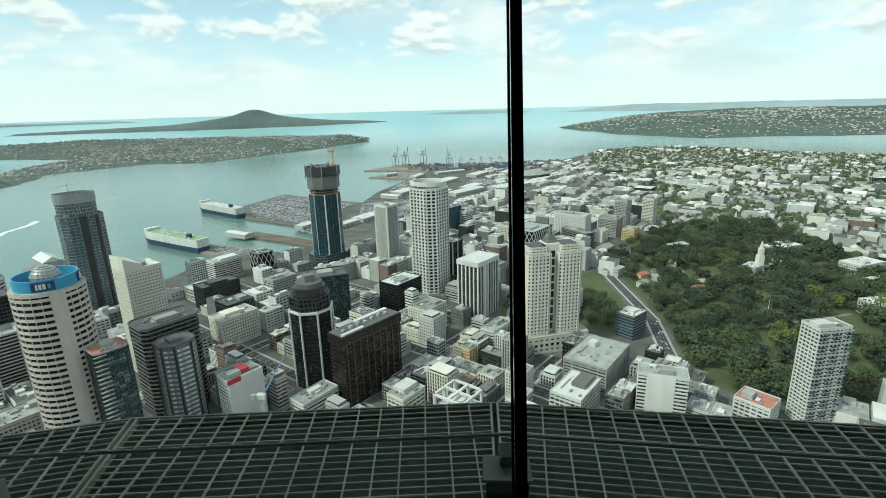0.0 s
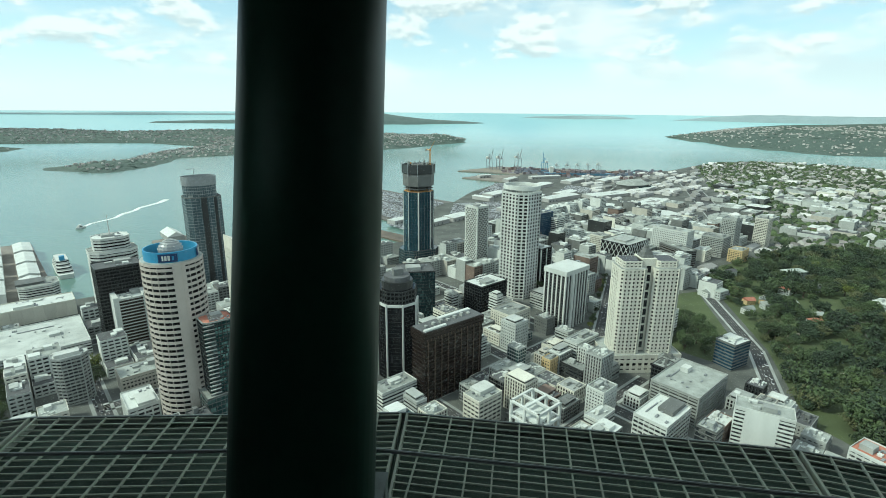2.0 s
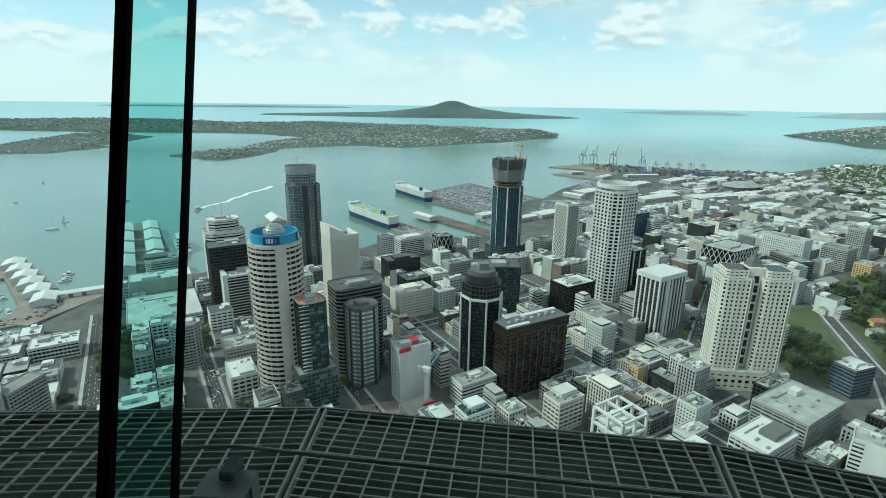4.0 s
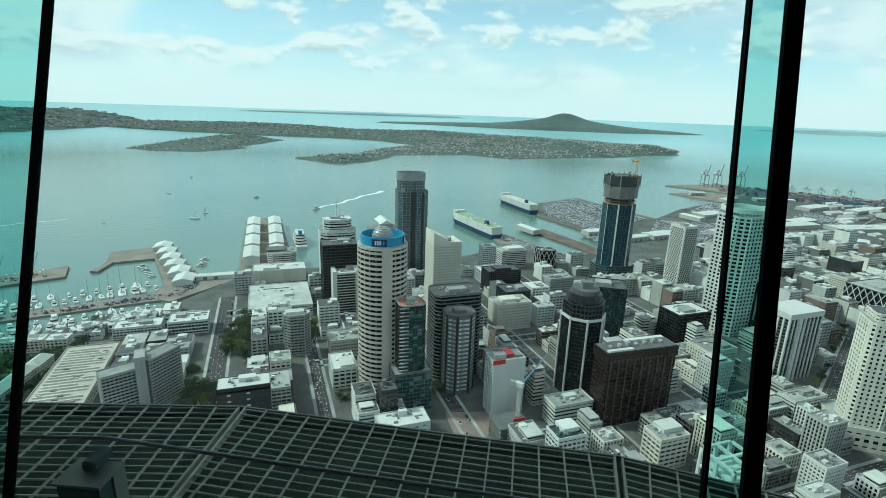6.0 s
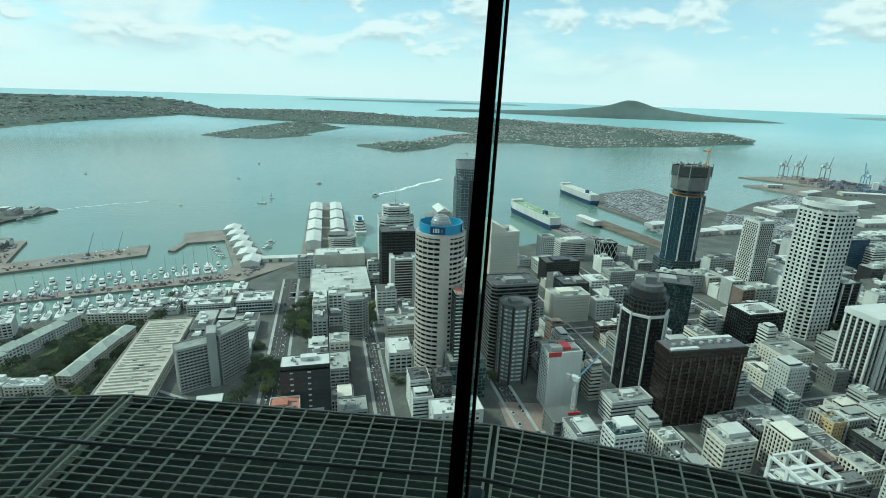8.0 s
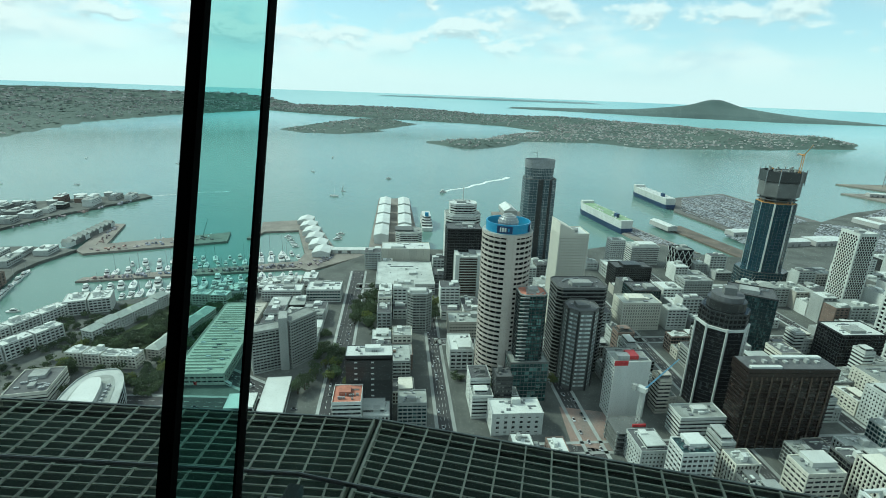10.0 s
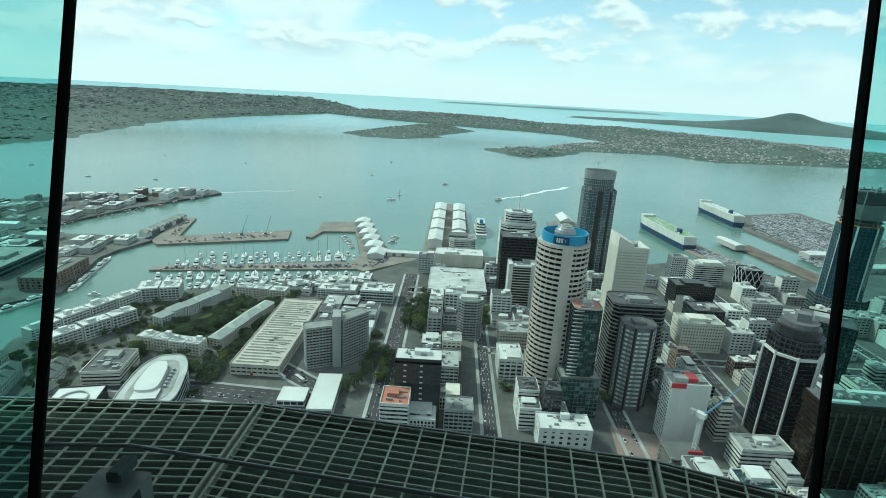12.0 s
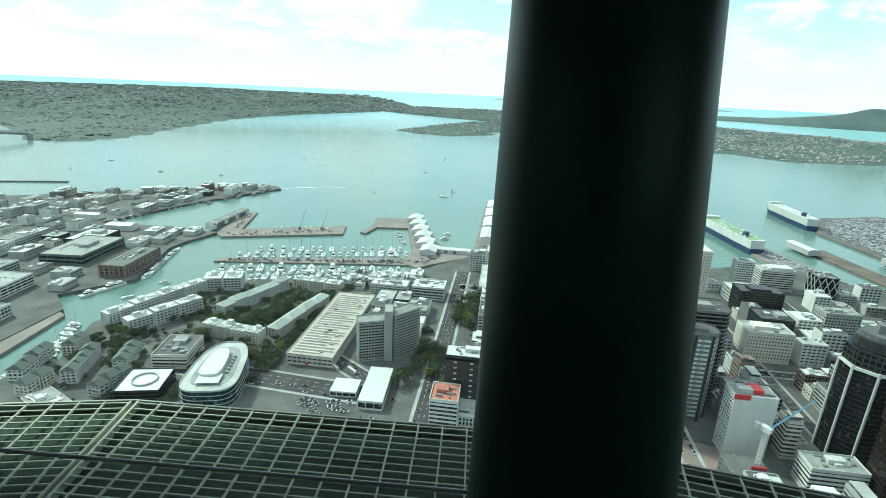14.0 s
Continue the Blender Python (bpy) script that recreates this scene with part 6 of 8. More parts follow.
def apartment_row(x0, y0, x1, y1, d, h, wall, roof, n, name="waterfront_apartments", label="white waterfront apartments with balconies"):
    p, q = Vector((x0, y0)), Vector((x1, y1))
    step = (q - p) / n
    rot = math.degrees(math.atan2(step.y, step.x))
    for i in range(n):
        c = p + step * (i + 0.5)
        t = thing(name, pose(c.x, c.y, LAND, 0, 0, rot), label, "apartment block", "waterfront apartment rows")
        TAKEN.append((c.x, c.y, step.length / 2, d / 2, radians(rot)))
        pts, hh = rect(step.length - 1.5, d), h * (0.92 + 0.16 * APT.random())
        facade(t, pts, 0, hh, 3.1, 4.0, wall, "glass", 0.36, 0.9, 1.0, joined=True)
        if roof in ("groof", "proof"):
            bm = bmesh.new()
            w = step.length / 2
            v = [bm.verts.new(s) for s in ((-w, -d / 2 - 0.8, hh), (w, -d / 2 - 0.8, hh), (w, d / 2 + 0.8, hh), (-w, d / 2 + 0.8, hh), (-w * 0.6, 0, hh + 4), (w * 0.6, 0, hh + 4))]
            for f in ((0, 1, 5, 4), (2, 3, 4, 5), (1, 2, 5), (3, 0, 4), (3, 2, 1, 0)):
                bm.faces.new([v[k] for k in f])
            part("hipped_roof", bm, M[roof], t, "dark green hipped roof" if roof == "groof" else "pale green-grey hipped roof")
        else:
            roof_top(t, pts, hh, "white", roof, 2, i, 0.6, "wroof", 0.25, True)


apartment_row(-585, -40, -645, 60, 14, 15, "white", "wroof", 4)
apartment_row(-560, -22, -590, 50, 14, 15, "white", "wroof", 3)
apartment_row(-655, 62, -640, 105, 26, 16, "white", "wroof", 2)
apartment_row(-482, 94, -528, 48, 13, 13, "cream", "wroof", 4, label="cream courtyard apartments with white roofs")
apartment_row(-562, 66, -614, 150, 13, 13, "white", "proof", 6, label="white apartments with pale green hipped roofs")
apartment_row(-614, 162, -572, 208, 15, 12, "cream", "wroof", 3)
apartment_row(-486, 104, -548, 178, 13, 12, "beige", "proof", 4, label="beige apartments with pale green hipped roofs")
apartment_row(-476, -62, -522, -46, 12, 11, "white", "groof", 4, label="white terraced houses with dark green roofs")
apartment_row(-446, -44, -470, -20, 12, 11, "white", "groof", 3, label="white terraced houses with dark green roofs")
apartment_row(-480, -26, -512, -14, 12, 11, "white", "groof", 3, label="white terraced houses with dark green roofs")
apartment_row(-500, -100, -542, -82, 12, 11, "white", "groof", 4, label="white terraced houses with dark green roofs")
apartment_row(-530, -66, -552, -56, 12, 11, "cream", "groof", 2, label="cream terraced houses with dark green roofs")
apartment_row(-470, -92, -490, -76, 12, 11, "cream", "groof", 2, label="cream terraced houses with dark green roofs")
apartment_row(-420, -62, -455, -80, 20, 10, "beige", "roof", 2, label="low beige flats by the channel")
apartment_row(-600, 200, -585, 290, 14, 9, "white", "wroof", 4, "quayside_shed", "low white quayside sheds")
t = tower("brick_quay_hotel", "red-brown brick quay hotel with projecting bays", (-728, -22), 34, 82, 19, "brick", "glass", rot=148, fh=3.6, bay=7, pw=2.6, sp=0.4, roof="groof", cat="hotel", plant=4, big=0.15)
tower("white_louvred_office", "office with white louvred front", (-690, -150), 40, 66, 18, "white", "dglass", rot=148, fh=3.4, bay=9, pw=0.4, sp=0.35, proud=0.8, plant=3)
tower("pier_glass_office", "low white and teal glass office by the channel pier", (-612, -150), 26, 50, 16, "white", "tglass", rot=148, fh=3.6, bay=4, pw=0.4, sp=0.3, proud=0.5, roof="roof", plant=3, plant_mat="lgrey", big=0.25)
tower("channel_flats", "white channel-side flats with deep balconies", (-655, -190), 24, 46, 18, "white", "glass", rot=148, fh=3.1, bay=5, pw=0.5, sp=0.38, proud=1.0, roof="wroof", plant=2, cat="apartment block")
tower("wynyard_event_hall", "large low grey-green event hall", (-800, -70), 60, 90, 17, "dgrey", "tglass", rot=148, fh=6, bay=0, pw=0, sp=0.3, roof="roof", cat="hall", plant=2, big=0.2)
tower("wynyard_glass_office", "pale green glass office", (-770, -160), 50, 44, 18, "white", "tglass", rot=148, fh=4, bay=5, pw=0.3, sp=0.25)
tower("wynyard_dark_hall", "dark low exhibition hall with a pale gable", (-880, -60), 46, 60, 15, "black", "dglass", rot=148, fh=5, bay=0, pw=0, sp=0.5, roof="wroof", plant=1)
for i in range(10):
    p = Vector((-930, 100)).lerp(Vector((-1030, 178)), (i + 0.5) / 10)
    t = thing("wharf_shed", pose(p.x, p.y, 3.2, 0, 0, 142), "dark gabled wharf shed with a glazed front", "shed", "row of wharf sheds")
    part("body", one_box(-6, 6, -7, 7, 0, 7), M["dgrey" if i % 3 else "wroof"], t)
    bm = bmesh.new()
    prism(bm, [(-6.2, 0), (6.2, 0), (0, 4)], -7.4, 7.4)
    ob = part("gable_roof", bm, M["roof"], t)
    ob.matrix_basis = pose(0, 0, 7, 90)


def hall(name, x, y, w, d, h, rot, wall, roof, label, z=3.4, rise=2.2):
    """A plain shed with a shallow pitched roof."""
    t = thing(name, pose(x, y, z, 0, 0, rot), label, "shed", "harbour sheds")
    part("walls", one_box(-w / 2, w / 2, -d / 2, d / 2, 0, h), M[wall], t)
    bm = bmesh.new()
    prism(bm, [(-d / 2 - 0.4, 0), (d / 2 + 0.4, 0), (0, rise)], -w / 2 - 0.4, w / 2 + 0.4)
    part("roof", bm, M[roof], t).matrix_basis = pose(0, 0, h, 90, 0, 90)
    for i in range(min(3, int(w // 14))):
        part("door", one_box(-w / 2 + 5 + i * 14, -w / 2 + 10 + i * 14, -d / 2 - 0.12, -d / 2 + 0.1, 0.1, min(h - 0.8, 4.5)), M["dgrey"], t)


# the long wharf: twin sheds, hotel, and the stepped hall at its root
for k, off in enumerate((-20, 20)):
    for i in range(4):
        p = Vector((-676 - 62 * i, 528 + 49 * i)) + Vector((0.62, 0.78)) * off
        hall("wharf_apartments", p.x, p.y, 66, 24, 15, 142, "white", "wroof", "white wharf apartments with a long pale roof", rise=3)
t = tower("wharf_stepped_hotel", "white stepped hotel at the root of the wharf", (-640, 505), 40, 44, 24, "white", "glass", rot=52, fh=3.4, bay=0, pw=0, sp=0.5, proud=1.0, pts=chamfer(44, 40, 8), roof="roof", cat="hotel", plant_mat="dgrey", big=0.5)
tower("wharf_blank_hall", "pale blank hall at the wharf's root", (-590, 440), 34, 72, 22, "cream", "glass", fh=11, bay=12, pw=9, sp=0.8, roof="wroof", plant=2, plant_mat="wroof", big=0.3)
for i in range(6):
    p = Vector((-858, 462)).lerp(Vector((-672, 388)), i / 5)
    hall("white_pavilion", p.x, p.y, 34, 26, 7, 140, "white", "wroof", "white tent-roofed wharf pavilion", rise=4)
hall("white_long_shed", -655, 425, 70, 14, 6, 52, "white", "wroof", "long low white quay shed")
hall("ferry_hall", -690, 850, 60, 28, 10, 142, "grey", "wroof", "white rounded ferry hall", rise=8)
for x, y, w, d, rot in ((-420, 1010, 60, 20, 150), (-300, 1080, 50, 24, 60), (-120, 1500, 90, 40, 60), (0, 1700, 120, 44, 60), (60, 1480, 140, 40, 50), (150, 1330, 130, 46, 50), (-60, 1290, 90, 40, 60), (-200, 1900, 50, 20, 40), (200, 1560, 150, 50, 40), (260, 1250, 160, 60, 45),
                        (-180, 1150, 70, 34, 60), (-80, 1100, 60, 36, 60), (330, 1700, 120, 30, 60), (120, 1850, 110, 40, 60), (-215, 1085, 60, 22, 60), (-20, 1450, 110, 34, 60), (80, 1560, 90, 36, 60), (-100, 1830, 80, 26, 70), (20, 1930, 120, 30, 30), (240, 1900, 120, 34, 60), (-150, 1420, 60, 24, 150), (300, 1450, 120, 44, 60)):
    hall("port_shed", x, y, w, d, 9 + (w % 5), rot, "shed", "wroof", "long pale port shed with a white roof", z=LAND)

# ---- tank farm and stores on the western point ----
PT = random.Random(8)
for i in range(9):
    x, y, r = -1275 + PT.uniform(-30, 30), 20 + i * 26, PT.uniform(7, 13)
    if i in (3, 5):
        continue
    t = thing("storage_tank", pose(x, y, LAND), "pale round storage tank", "tank", "storage tanks")
    part("shell", solid(oval(r, r, 20), 0, r * 0.9), M["white" if i % 2 else "grey"], t)
    part("roof", solid(oval(r * 1.01, r * 1.01, 20), r * 0.9, r * 0.98, 0.4), M["wroof"], t)
for i in range(34):
    x, y = PT.uniform(-1310, -960), PT.uniform(-520, 60)
    if shore(x, y) > 25 and is_free(x, y, 22):
        hall("yard_shed", x, y, PT.uniform(24, 60), PT.uniform(14, 26), PT.uniform(5, 9), 148 + PT.choice((0, 90)), PT.choice(("shed", "grey", "white")), PT.choice(("wroof", "roof", "droof")), "low yard shed with a metal roof", z=LAND)
        TAKEN.append((x, y, 26, 26, 0))
for i in range(26):
    x, y = PT.uniform(-960, -680), PT.uniform(-480, -120)
    if shore(x, y) > 22 and is_free(x, y, 24):
        p = to_ab(x, y)
        small_block(p[0], p[1], PT.uniform(30, 50), PT.uniform(22, 36), PT.uniform(9, 20), PT, 148)

for _ in range(1500):
    x, y = PT.uniform(-1320, -700), PT.uniform(-620, 290)
    w, d = PT.uniform(16, 44), PT.uniform(12, 26)
    if shore(x, y) > 16 and is_free(x, y, 15):
        far_block(*to_ab(x, y), w, d, PT.choice((5, 6, 7, 8, 8, 10, 13)), PT, 148)
for key, (V, F) in FAR_BLOCKS.items():
    from_np("far_blocks_" + key, V, F, M[key], "stuff", f"{WORDS.get(key, 'dark' if key == 'glass' else 'flat grey')} parts of the far city blocks", "buildings", bend=False)

# ---- trees ----
def tree_meshes(seed, r, h, lump, leaf=1.0):
    rng = random.Random(seed)
    bm = bmesh.new()
    tube(bm, (0, 0, 0), (0, 0, h * 0.45), r * 0.09, 7, r * 0.05)
    for i in range(5):
        a = math.tau * i / 5 + rng.random()
        tube(bm, (0, 0, h * (0.25 + 0.05 * i)), (r * 0.55 * math.cos(a), r * 0.55 * math.sin(a), h * (0.55 + 0.06 * i)), r * 0.045, 5, r * 0.015)
    trunk = mesh_of("trunk", bm, M["bark"])
    V, F = [], []
    lobes = [(rng.uniform(-0.5, 0.5) * r, rng.uniform(-0.5, 0.5) * r, h * rng.uniform(0.5, 0.78), r * rng.uniform(0.4, 0.62)) for _ in range(7)]
    for _ in range(lump):
        for lx, ly, lz, lr in lobes:
            u, a = rng.uniform(-0.75, 1), rng.random() * math.tau
            s = math.sqrt(1 - u * u)
            k = lr * rng.uniform(0.72, 1.1)
            x, y, z = lx + k * s * math.cos(a), ly + k * s * math.sin(a), lz + k * u * 0.8
            q = r * rng.uniform(0.07, 0.16) * leaf
            o = len(V)
            t = Euler((rng.random() * 6, rng.random() * 6, rng.random() * 6)).to_matrix()
            for d in ((1, 0, 0), (-0.5, 0.85, 0), (-0.5, -0.85, 0), (0, 0, 0.6), (0, 0, -0.5)):
                w = t @ (Vector(d) * q * rng.uniform(0.7, 1.3))
                V.append((x + w.x, y + w.y, z + w.z))
            F += [(o, o + 1, o + 3), (o + 1, o + 2, o + 3), (o + 2, o, o + 3), (o + 1, o, o + 4), (o + 2, o + 1, o + 4), (o, o + 2, o + 4)]
    me = bpy.data.meshes.new("crown")
    me.from_pydata(V, [], F)
    return trunk, me


TREES = []
for s in range(5):
    tr, cr_ = tree_meshes(s + 40, 6.5, 11.5, 34)
    cr2 = cr_.copy()
    cr_.materials.append(M["leaf"])
    cr2.materials.append(M["lime"])
    TREES.append((tr, cr_, cr2))
DENSE = [tree_meshes(s + 60, 6.5, 11.5, 30, 1.2)[1] for s in range(5)]
TR = random.Random(77)


def tree(x, y, size=1.0, lime=False, z=LAND, where="park"):
    tr, c1, c2 = TR.choice(TREES)
    m = Matrix.Translation((x, y, z - 0.1)) @ Matrix.Rotation(TR.random() * 6.28, 4, "Z") @ Matrix.Diagonal((size, size, size * TR.uniform(0.85, 1.2), 1))
    t = thing("tree", m, f"yellow-green broad-leaved {where} tree" if lime else f"dark green broad-leaved {where} tree", "tree", f"{where} trees")
    piece("trunk", tr, t)
    piece("crown", c2 if lime else c1, t)


slab("park_lawn", PARK, LAND - 0.5, LAND + 0.05, M["grass"], "park lawn under tall trees")
slab("park_lawn_slope", [(150, 545), (185, 520), (222, 560), (228, 740), (190, 720)], LAND - 0.5, LAND + 0.06, M["grass"], "steep green lawn beside the street")
for nm, p, q in (("park_path", (300, 520), (470, 560)), ("park_path", (360, 500), (380, 640)), ("park_path", (280, 600), (440, 690))):
    d = Vector(q) - Vector(p)
    setting(nm, one_box(0, d.length, -2, 2, -0.3, 0.09), M["quay"], "pale park path").matrix_basis = Matrix.Translation((*p, LAND)) @ Matrix.Rotation(math.atan2(d.y, d.x), 4, "Z")
GLADES = ((330, 545, 12), (372, 556, 20), (405, 610, 18), (340, 690, 16), (445, 540, 22), (440, 500, 20), (470, 560, 16), (300, 640, 12), (390, 720, 14), (520, 720, 16), (290, 760, 12))
for x, y, w, d, h, rot in ((236, 724, 12, 10, 7, 40), (255, 722, 14, 10, 6, 15), (282, 705, 13, 9, 6, 20), (302, 712, 12, 9, 6, 65), (330, 700, 16, 10, 7, 30), (346, 668, 13, 9, 6, 10), (268, 668, 13, 10, 7, 30), (380, 660, 12, 9, 6, 50), (300, 830, 15, 10, 7, 25), (345, 810, 14, 10, 6, 70), (400, 780, 16, 11, 7, 20), (450, 930, 18, 12, 8, 40)):
    t = thing("park_house", pose(x, y, LAND, 0, 0, rot), "pale gabled villa among the park trees", "house", "villas by the park")
    TAKEN.append((x, y, w / 2 + 2, d / 2 + 2, radians(rot)))
    facade(t, rect(w, d), 0, h, 3.2, 3.0, ("white", "cream", "tan", "lgrey")[int(x) % 4], "glass", 0.5, 1.4, 0.2, joined=True)
    bm = bmesh.new()
    prism(bm, [(-d / 2 - 0.6, 0), (d / 2 + 0.6, 0), (0, d * 0.38)], -w / 2 - 0.5, w / 2 + 0.5)
    part("gable_roof", bm, M[("roof", "redroof", "droof", "roof")[int(y) % 4]], t).matrix_basis = pose(0, 0, h, 90, 0, 90)
    part("chimney", one_box(w * 0.2, w * 0.2 + 0.9, -0.5, 0.5, h + 1, h + d * 0.38 + 1.2), M["brick"], t)
count = 0
tries = 0
while count < 130 and tries < 4000:
    tries += 1
    x, y = TR.uniform(225, 640), TR.uniform(378, 1010)
    if float(signed_distance(np.array([x]), np.array([y]), PARK)[0]) < 4 or any(math.hypot(x - a, y - c) < r for a, c, r in GLADES) or not is_free(x, y, 6):
        continue
    tree(x, y, TR.uniform(1.2, 2.1), TR.random() < 0.08)
    count += 1
tree(352, 505, 1.5, True)


def thicket(name, n, box, inside, seed, size, label, leaf="canopy"):
    """Crowns that close the canopy between the single trees."""
    rng = random.Random(seed)
    crowns = [np.array([v.co[:] for v in c.vertices]) for c in DENSE]
    faces = [np.array([p.vertices[:] for p in c.polygons]) for c in DENSE]
    V, F, o, made = [], [], 0, 0
    for _ in range(n * 12):
        x, y = rng.uniform(box[0], box[1]), rng.uniform(box[2], box[3])
        if made >= n or not inside(x, y):
            continue
        k, a, s = rng.randrange(5), rng.random() * 6.28, size * rng.uniform(0.45, 1.3)
        P = crowns[k] * s
        P[:, 2] -= 2.0 * s
        V.append(np.stack([P[:, 0] * math.cos(a) - P[:, 1] * math.sin(a) + x, P[:, 0] * math.sin(a) + P[:, 1] * math.cos(a) + y, P[:, 2] + LAND], 1))
        F.append(faces[k] + o)
        o += len(P)
        made += 1
    from_np(name, np.concatenate(V), np.concatenate(F).tolist(), M[leaf], "stuff", label, "trees", bend=False)


def in_park(x, y):
    return float(signed_distance(np.array([x]), np.array([y]), PARK)[0]) > 3 and is_free(x, y, 5) and not any(math.hypot(x - a, y - c) < r for a, c, r in GLADES)


thicket("park_thicket", 300, (225, 640, 378, 1010), in_park, 6, 1.7, "dense green park canopy")
thicket("park_thicket_deep", 250, (225, 640, 378, 1010), in_park, 7, 1.9, "deep green crowns in the park", "deep")
thicket("park_thicket_olive", 110, (225, 640, 378, 1010), in_park, 8, 1.5, "olive and yellowing crowns in the park", "olive")
for i in range(30):
    tree(TR.uniform(158, 200), TR.uniform(535, 640), TR.uniform(0.9, 1.5))


def strip_test(*strips):
    def test(x, y):
        for (x0, y0), (x1, y1), w in strips:
            d = Vector((x1 - x0, y1 - y0))
            t = max(0.0, min(1.0, ((x - x0) * d.x + (y - y0) * d.y) / d.length_squared))
            if math.hypot(x - x0 - d.x * t, y - y0 - d.y * t) < w and is_free(x, y, 2.0):
                a, c = to_ab(x, y)
                return not on_street(a, c, -2, -2)
        return False
    return test


thicket("quay_thicket", 230, (-620, -380, 40, 400), strip_test(((-445, 88), (-570, 190), 9), ((-405, 300), (-470, 355), 16), ((-515, 78), (-588, 172), 13), ((-455, 92), (-545, 200), 7), ((-545, 62), (-560, 90), 8), ((-440, 85), (-462, 62), 14), ((-395, 225), (-425, 250), 8), ((-575, 205), (-605, 225), 7)), 16, 0.7, "dark street and garden trees by the quays")
VIADUCT = [(-430, -95), (-560, -60), (-630, 40), (-640, 100), (-600, 215), (-440, 110), (-385, 40)]


def in_viaduct(x, y):
    return float(signed_distance(np.array([x]), np.array([y]), VIADUCT)[0]) > 3 and is_free(x, y, 2.0) and wobble(x, y, 28, 6.0) > -0.22


thicket("viaduct_thicket", 300, (-640, -385, -95, 215), in_viaduct, 23, 0.62, "garden and street trees between the waterfront apartments")
thicket("court_thicket", 46, (-330, -200, 200, 420), strip_test(((-238, 292), (-255, 318), 12), ((-285, 300), (-292, 320), 7), ((-320, 335), (-350, 350), 8), ((-235, 350), (-215, 372), 8)), 17, 0.6, "dark trees in small city courts")
slab("site_ground", [(-200, 333), (-166, 300), (-122, 332), (-158, 366)], LAND - 0.5, LAND + 0.06, M["clay"], "bare pinkish building site ground")
# white university buildings among the trees
for x, y, w, d, h, rot in ((390, 835, 34, 16, 12, 20), (430, 850, 40, 18, 10, 10), (250, 720, 18, 14, 12, 40), (330, 640, 14, 10, 9, 30), (430, 690, 22, 18, 20, 30), (470, 720, 40, 20, 14, 30), (540, 800, 60, 26, 16, 20), (590, 700, 50, 30, 18, 20), (620, 620, 50, 26, 20, 15),
                          (300, 690, 16, 12, 8, 10), (560, 640, 40, 22, 12, 15), (505, 560, 44, 24, 16, 10), (540, 480, 50, 30, 18, 10), (350, 760, 22, 14, 9, 50)):
    t = thing("college_building", pose(x, y, LAND, 0, 0, rot), "white college building with rows of windows among trees", "college", "college buildings")
    facade(t, rect(w, d), 0, h, 3.5, 3.3, "white" if h % 4 else "lgrey", "glass", 0.5, 1.2, 0.35, joined=True)
    if h < 13:
        bm = bmesh.new()
        u, o = w / 2 + 0.5, d / 2 + 0.5
        v = [bm.verts.new(p) for p in ((-u, -o, h), (u, -o, h), (u, o, h), (-u, o, h), (-u + o, 0, h + d * 0.24), (u - o, 0, h + d * 0.24))]
        for f in ((0, 1, 5, 4), (2, 3, 4, 5), (1, 2, 5), (3, 0, 4), (3, 2, 1, 0)):
            bm.faces.new([v[k] for k in f])
        part("hipped_roof", bm, M["redroof" if h == 9 else "proof" if h == 12 else "roof"], t)
    else:
        roof_top(t, rect(w, d), h, "white", "wroof", 3, int(x), 0.8, "lgrey", 0.25, True)
    TAKEN.append((x, y, w / 2, d / 2, radians(rot)))
t = thing("clock_tower", pose(438, 690, LAND), "pale stone clock tower above the trees", "tower")
part("shaft", solid(rect(8, 8), 0, 34), M["cream"], t)
part("belfry", solid(chamfer(7, 7, 1.5), 34, 44), M["cream"], t)
part("pinnacle", solid(chamfer(5, 5, 1.2), 44, 54, 0.2), M["cream"], t)
t = thing("church_spire", pose(577, 1000, LAND), "pale church with a slim spire", "church")
part("nave", one_box(-6, 26, -7, 7, 0, 11), M["white"], t)
part("spire", solid(rect(7, 7), 0, 30, 0.12), M["white"], t)
t = thing("flag_mast", pose(357, 537, LAND), "white mast with a cross-arm on the park lawn", "mast")
bm = bmesh.new()
tube(bm, (0, 0, 0), (0, 0, 29), 0.45, 6, 0.2)
part("pole", bm, M["white"], t)
bm = bmesh.new()
tube(bm, (-4, 0, 20), (4, 0, 20), 0.2, 5)
part("yard_arm", bm, M["white"], t)
slab("courtyard_lawn", [(-545, 66), (-505, 86), (-560, 168), (-598, 146)], LAND - 0.5, LAND + 0.06, M["grass"], "green courtyard lawn between apartments")
slab("quay_lawn", [(-640, 108), (-612, 112), (-590, 190), (-618, 190)], LAND - 0.5, LAND + 0.06, M["grass"], "quayside lawn")
# the valley street's trees
for p, q, n, j in (((61, 537), (107, 781), 14, 2), ((84, 532), (130, 776), 14, 2)):
    for i in range(n):
        f = (i + 0.5) / n
        tree(p[0] + (q[0] - p[0]) * f + TR.uniform(-j, j), p[1] + (q[1] - p[1]) * f + TR.uniform(-j, j), TR.uniform(0.5, 0.85), TR.random() < 0.1, where="street")
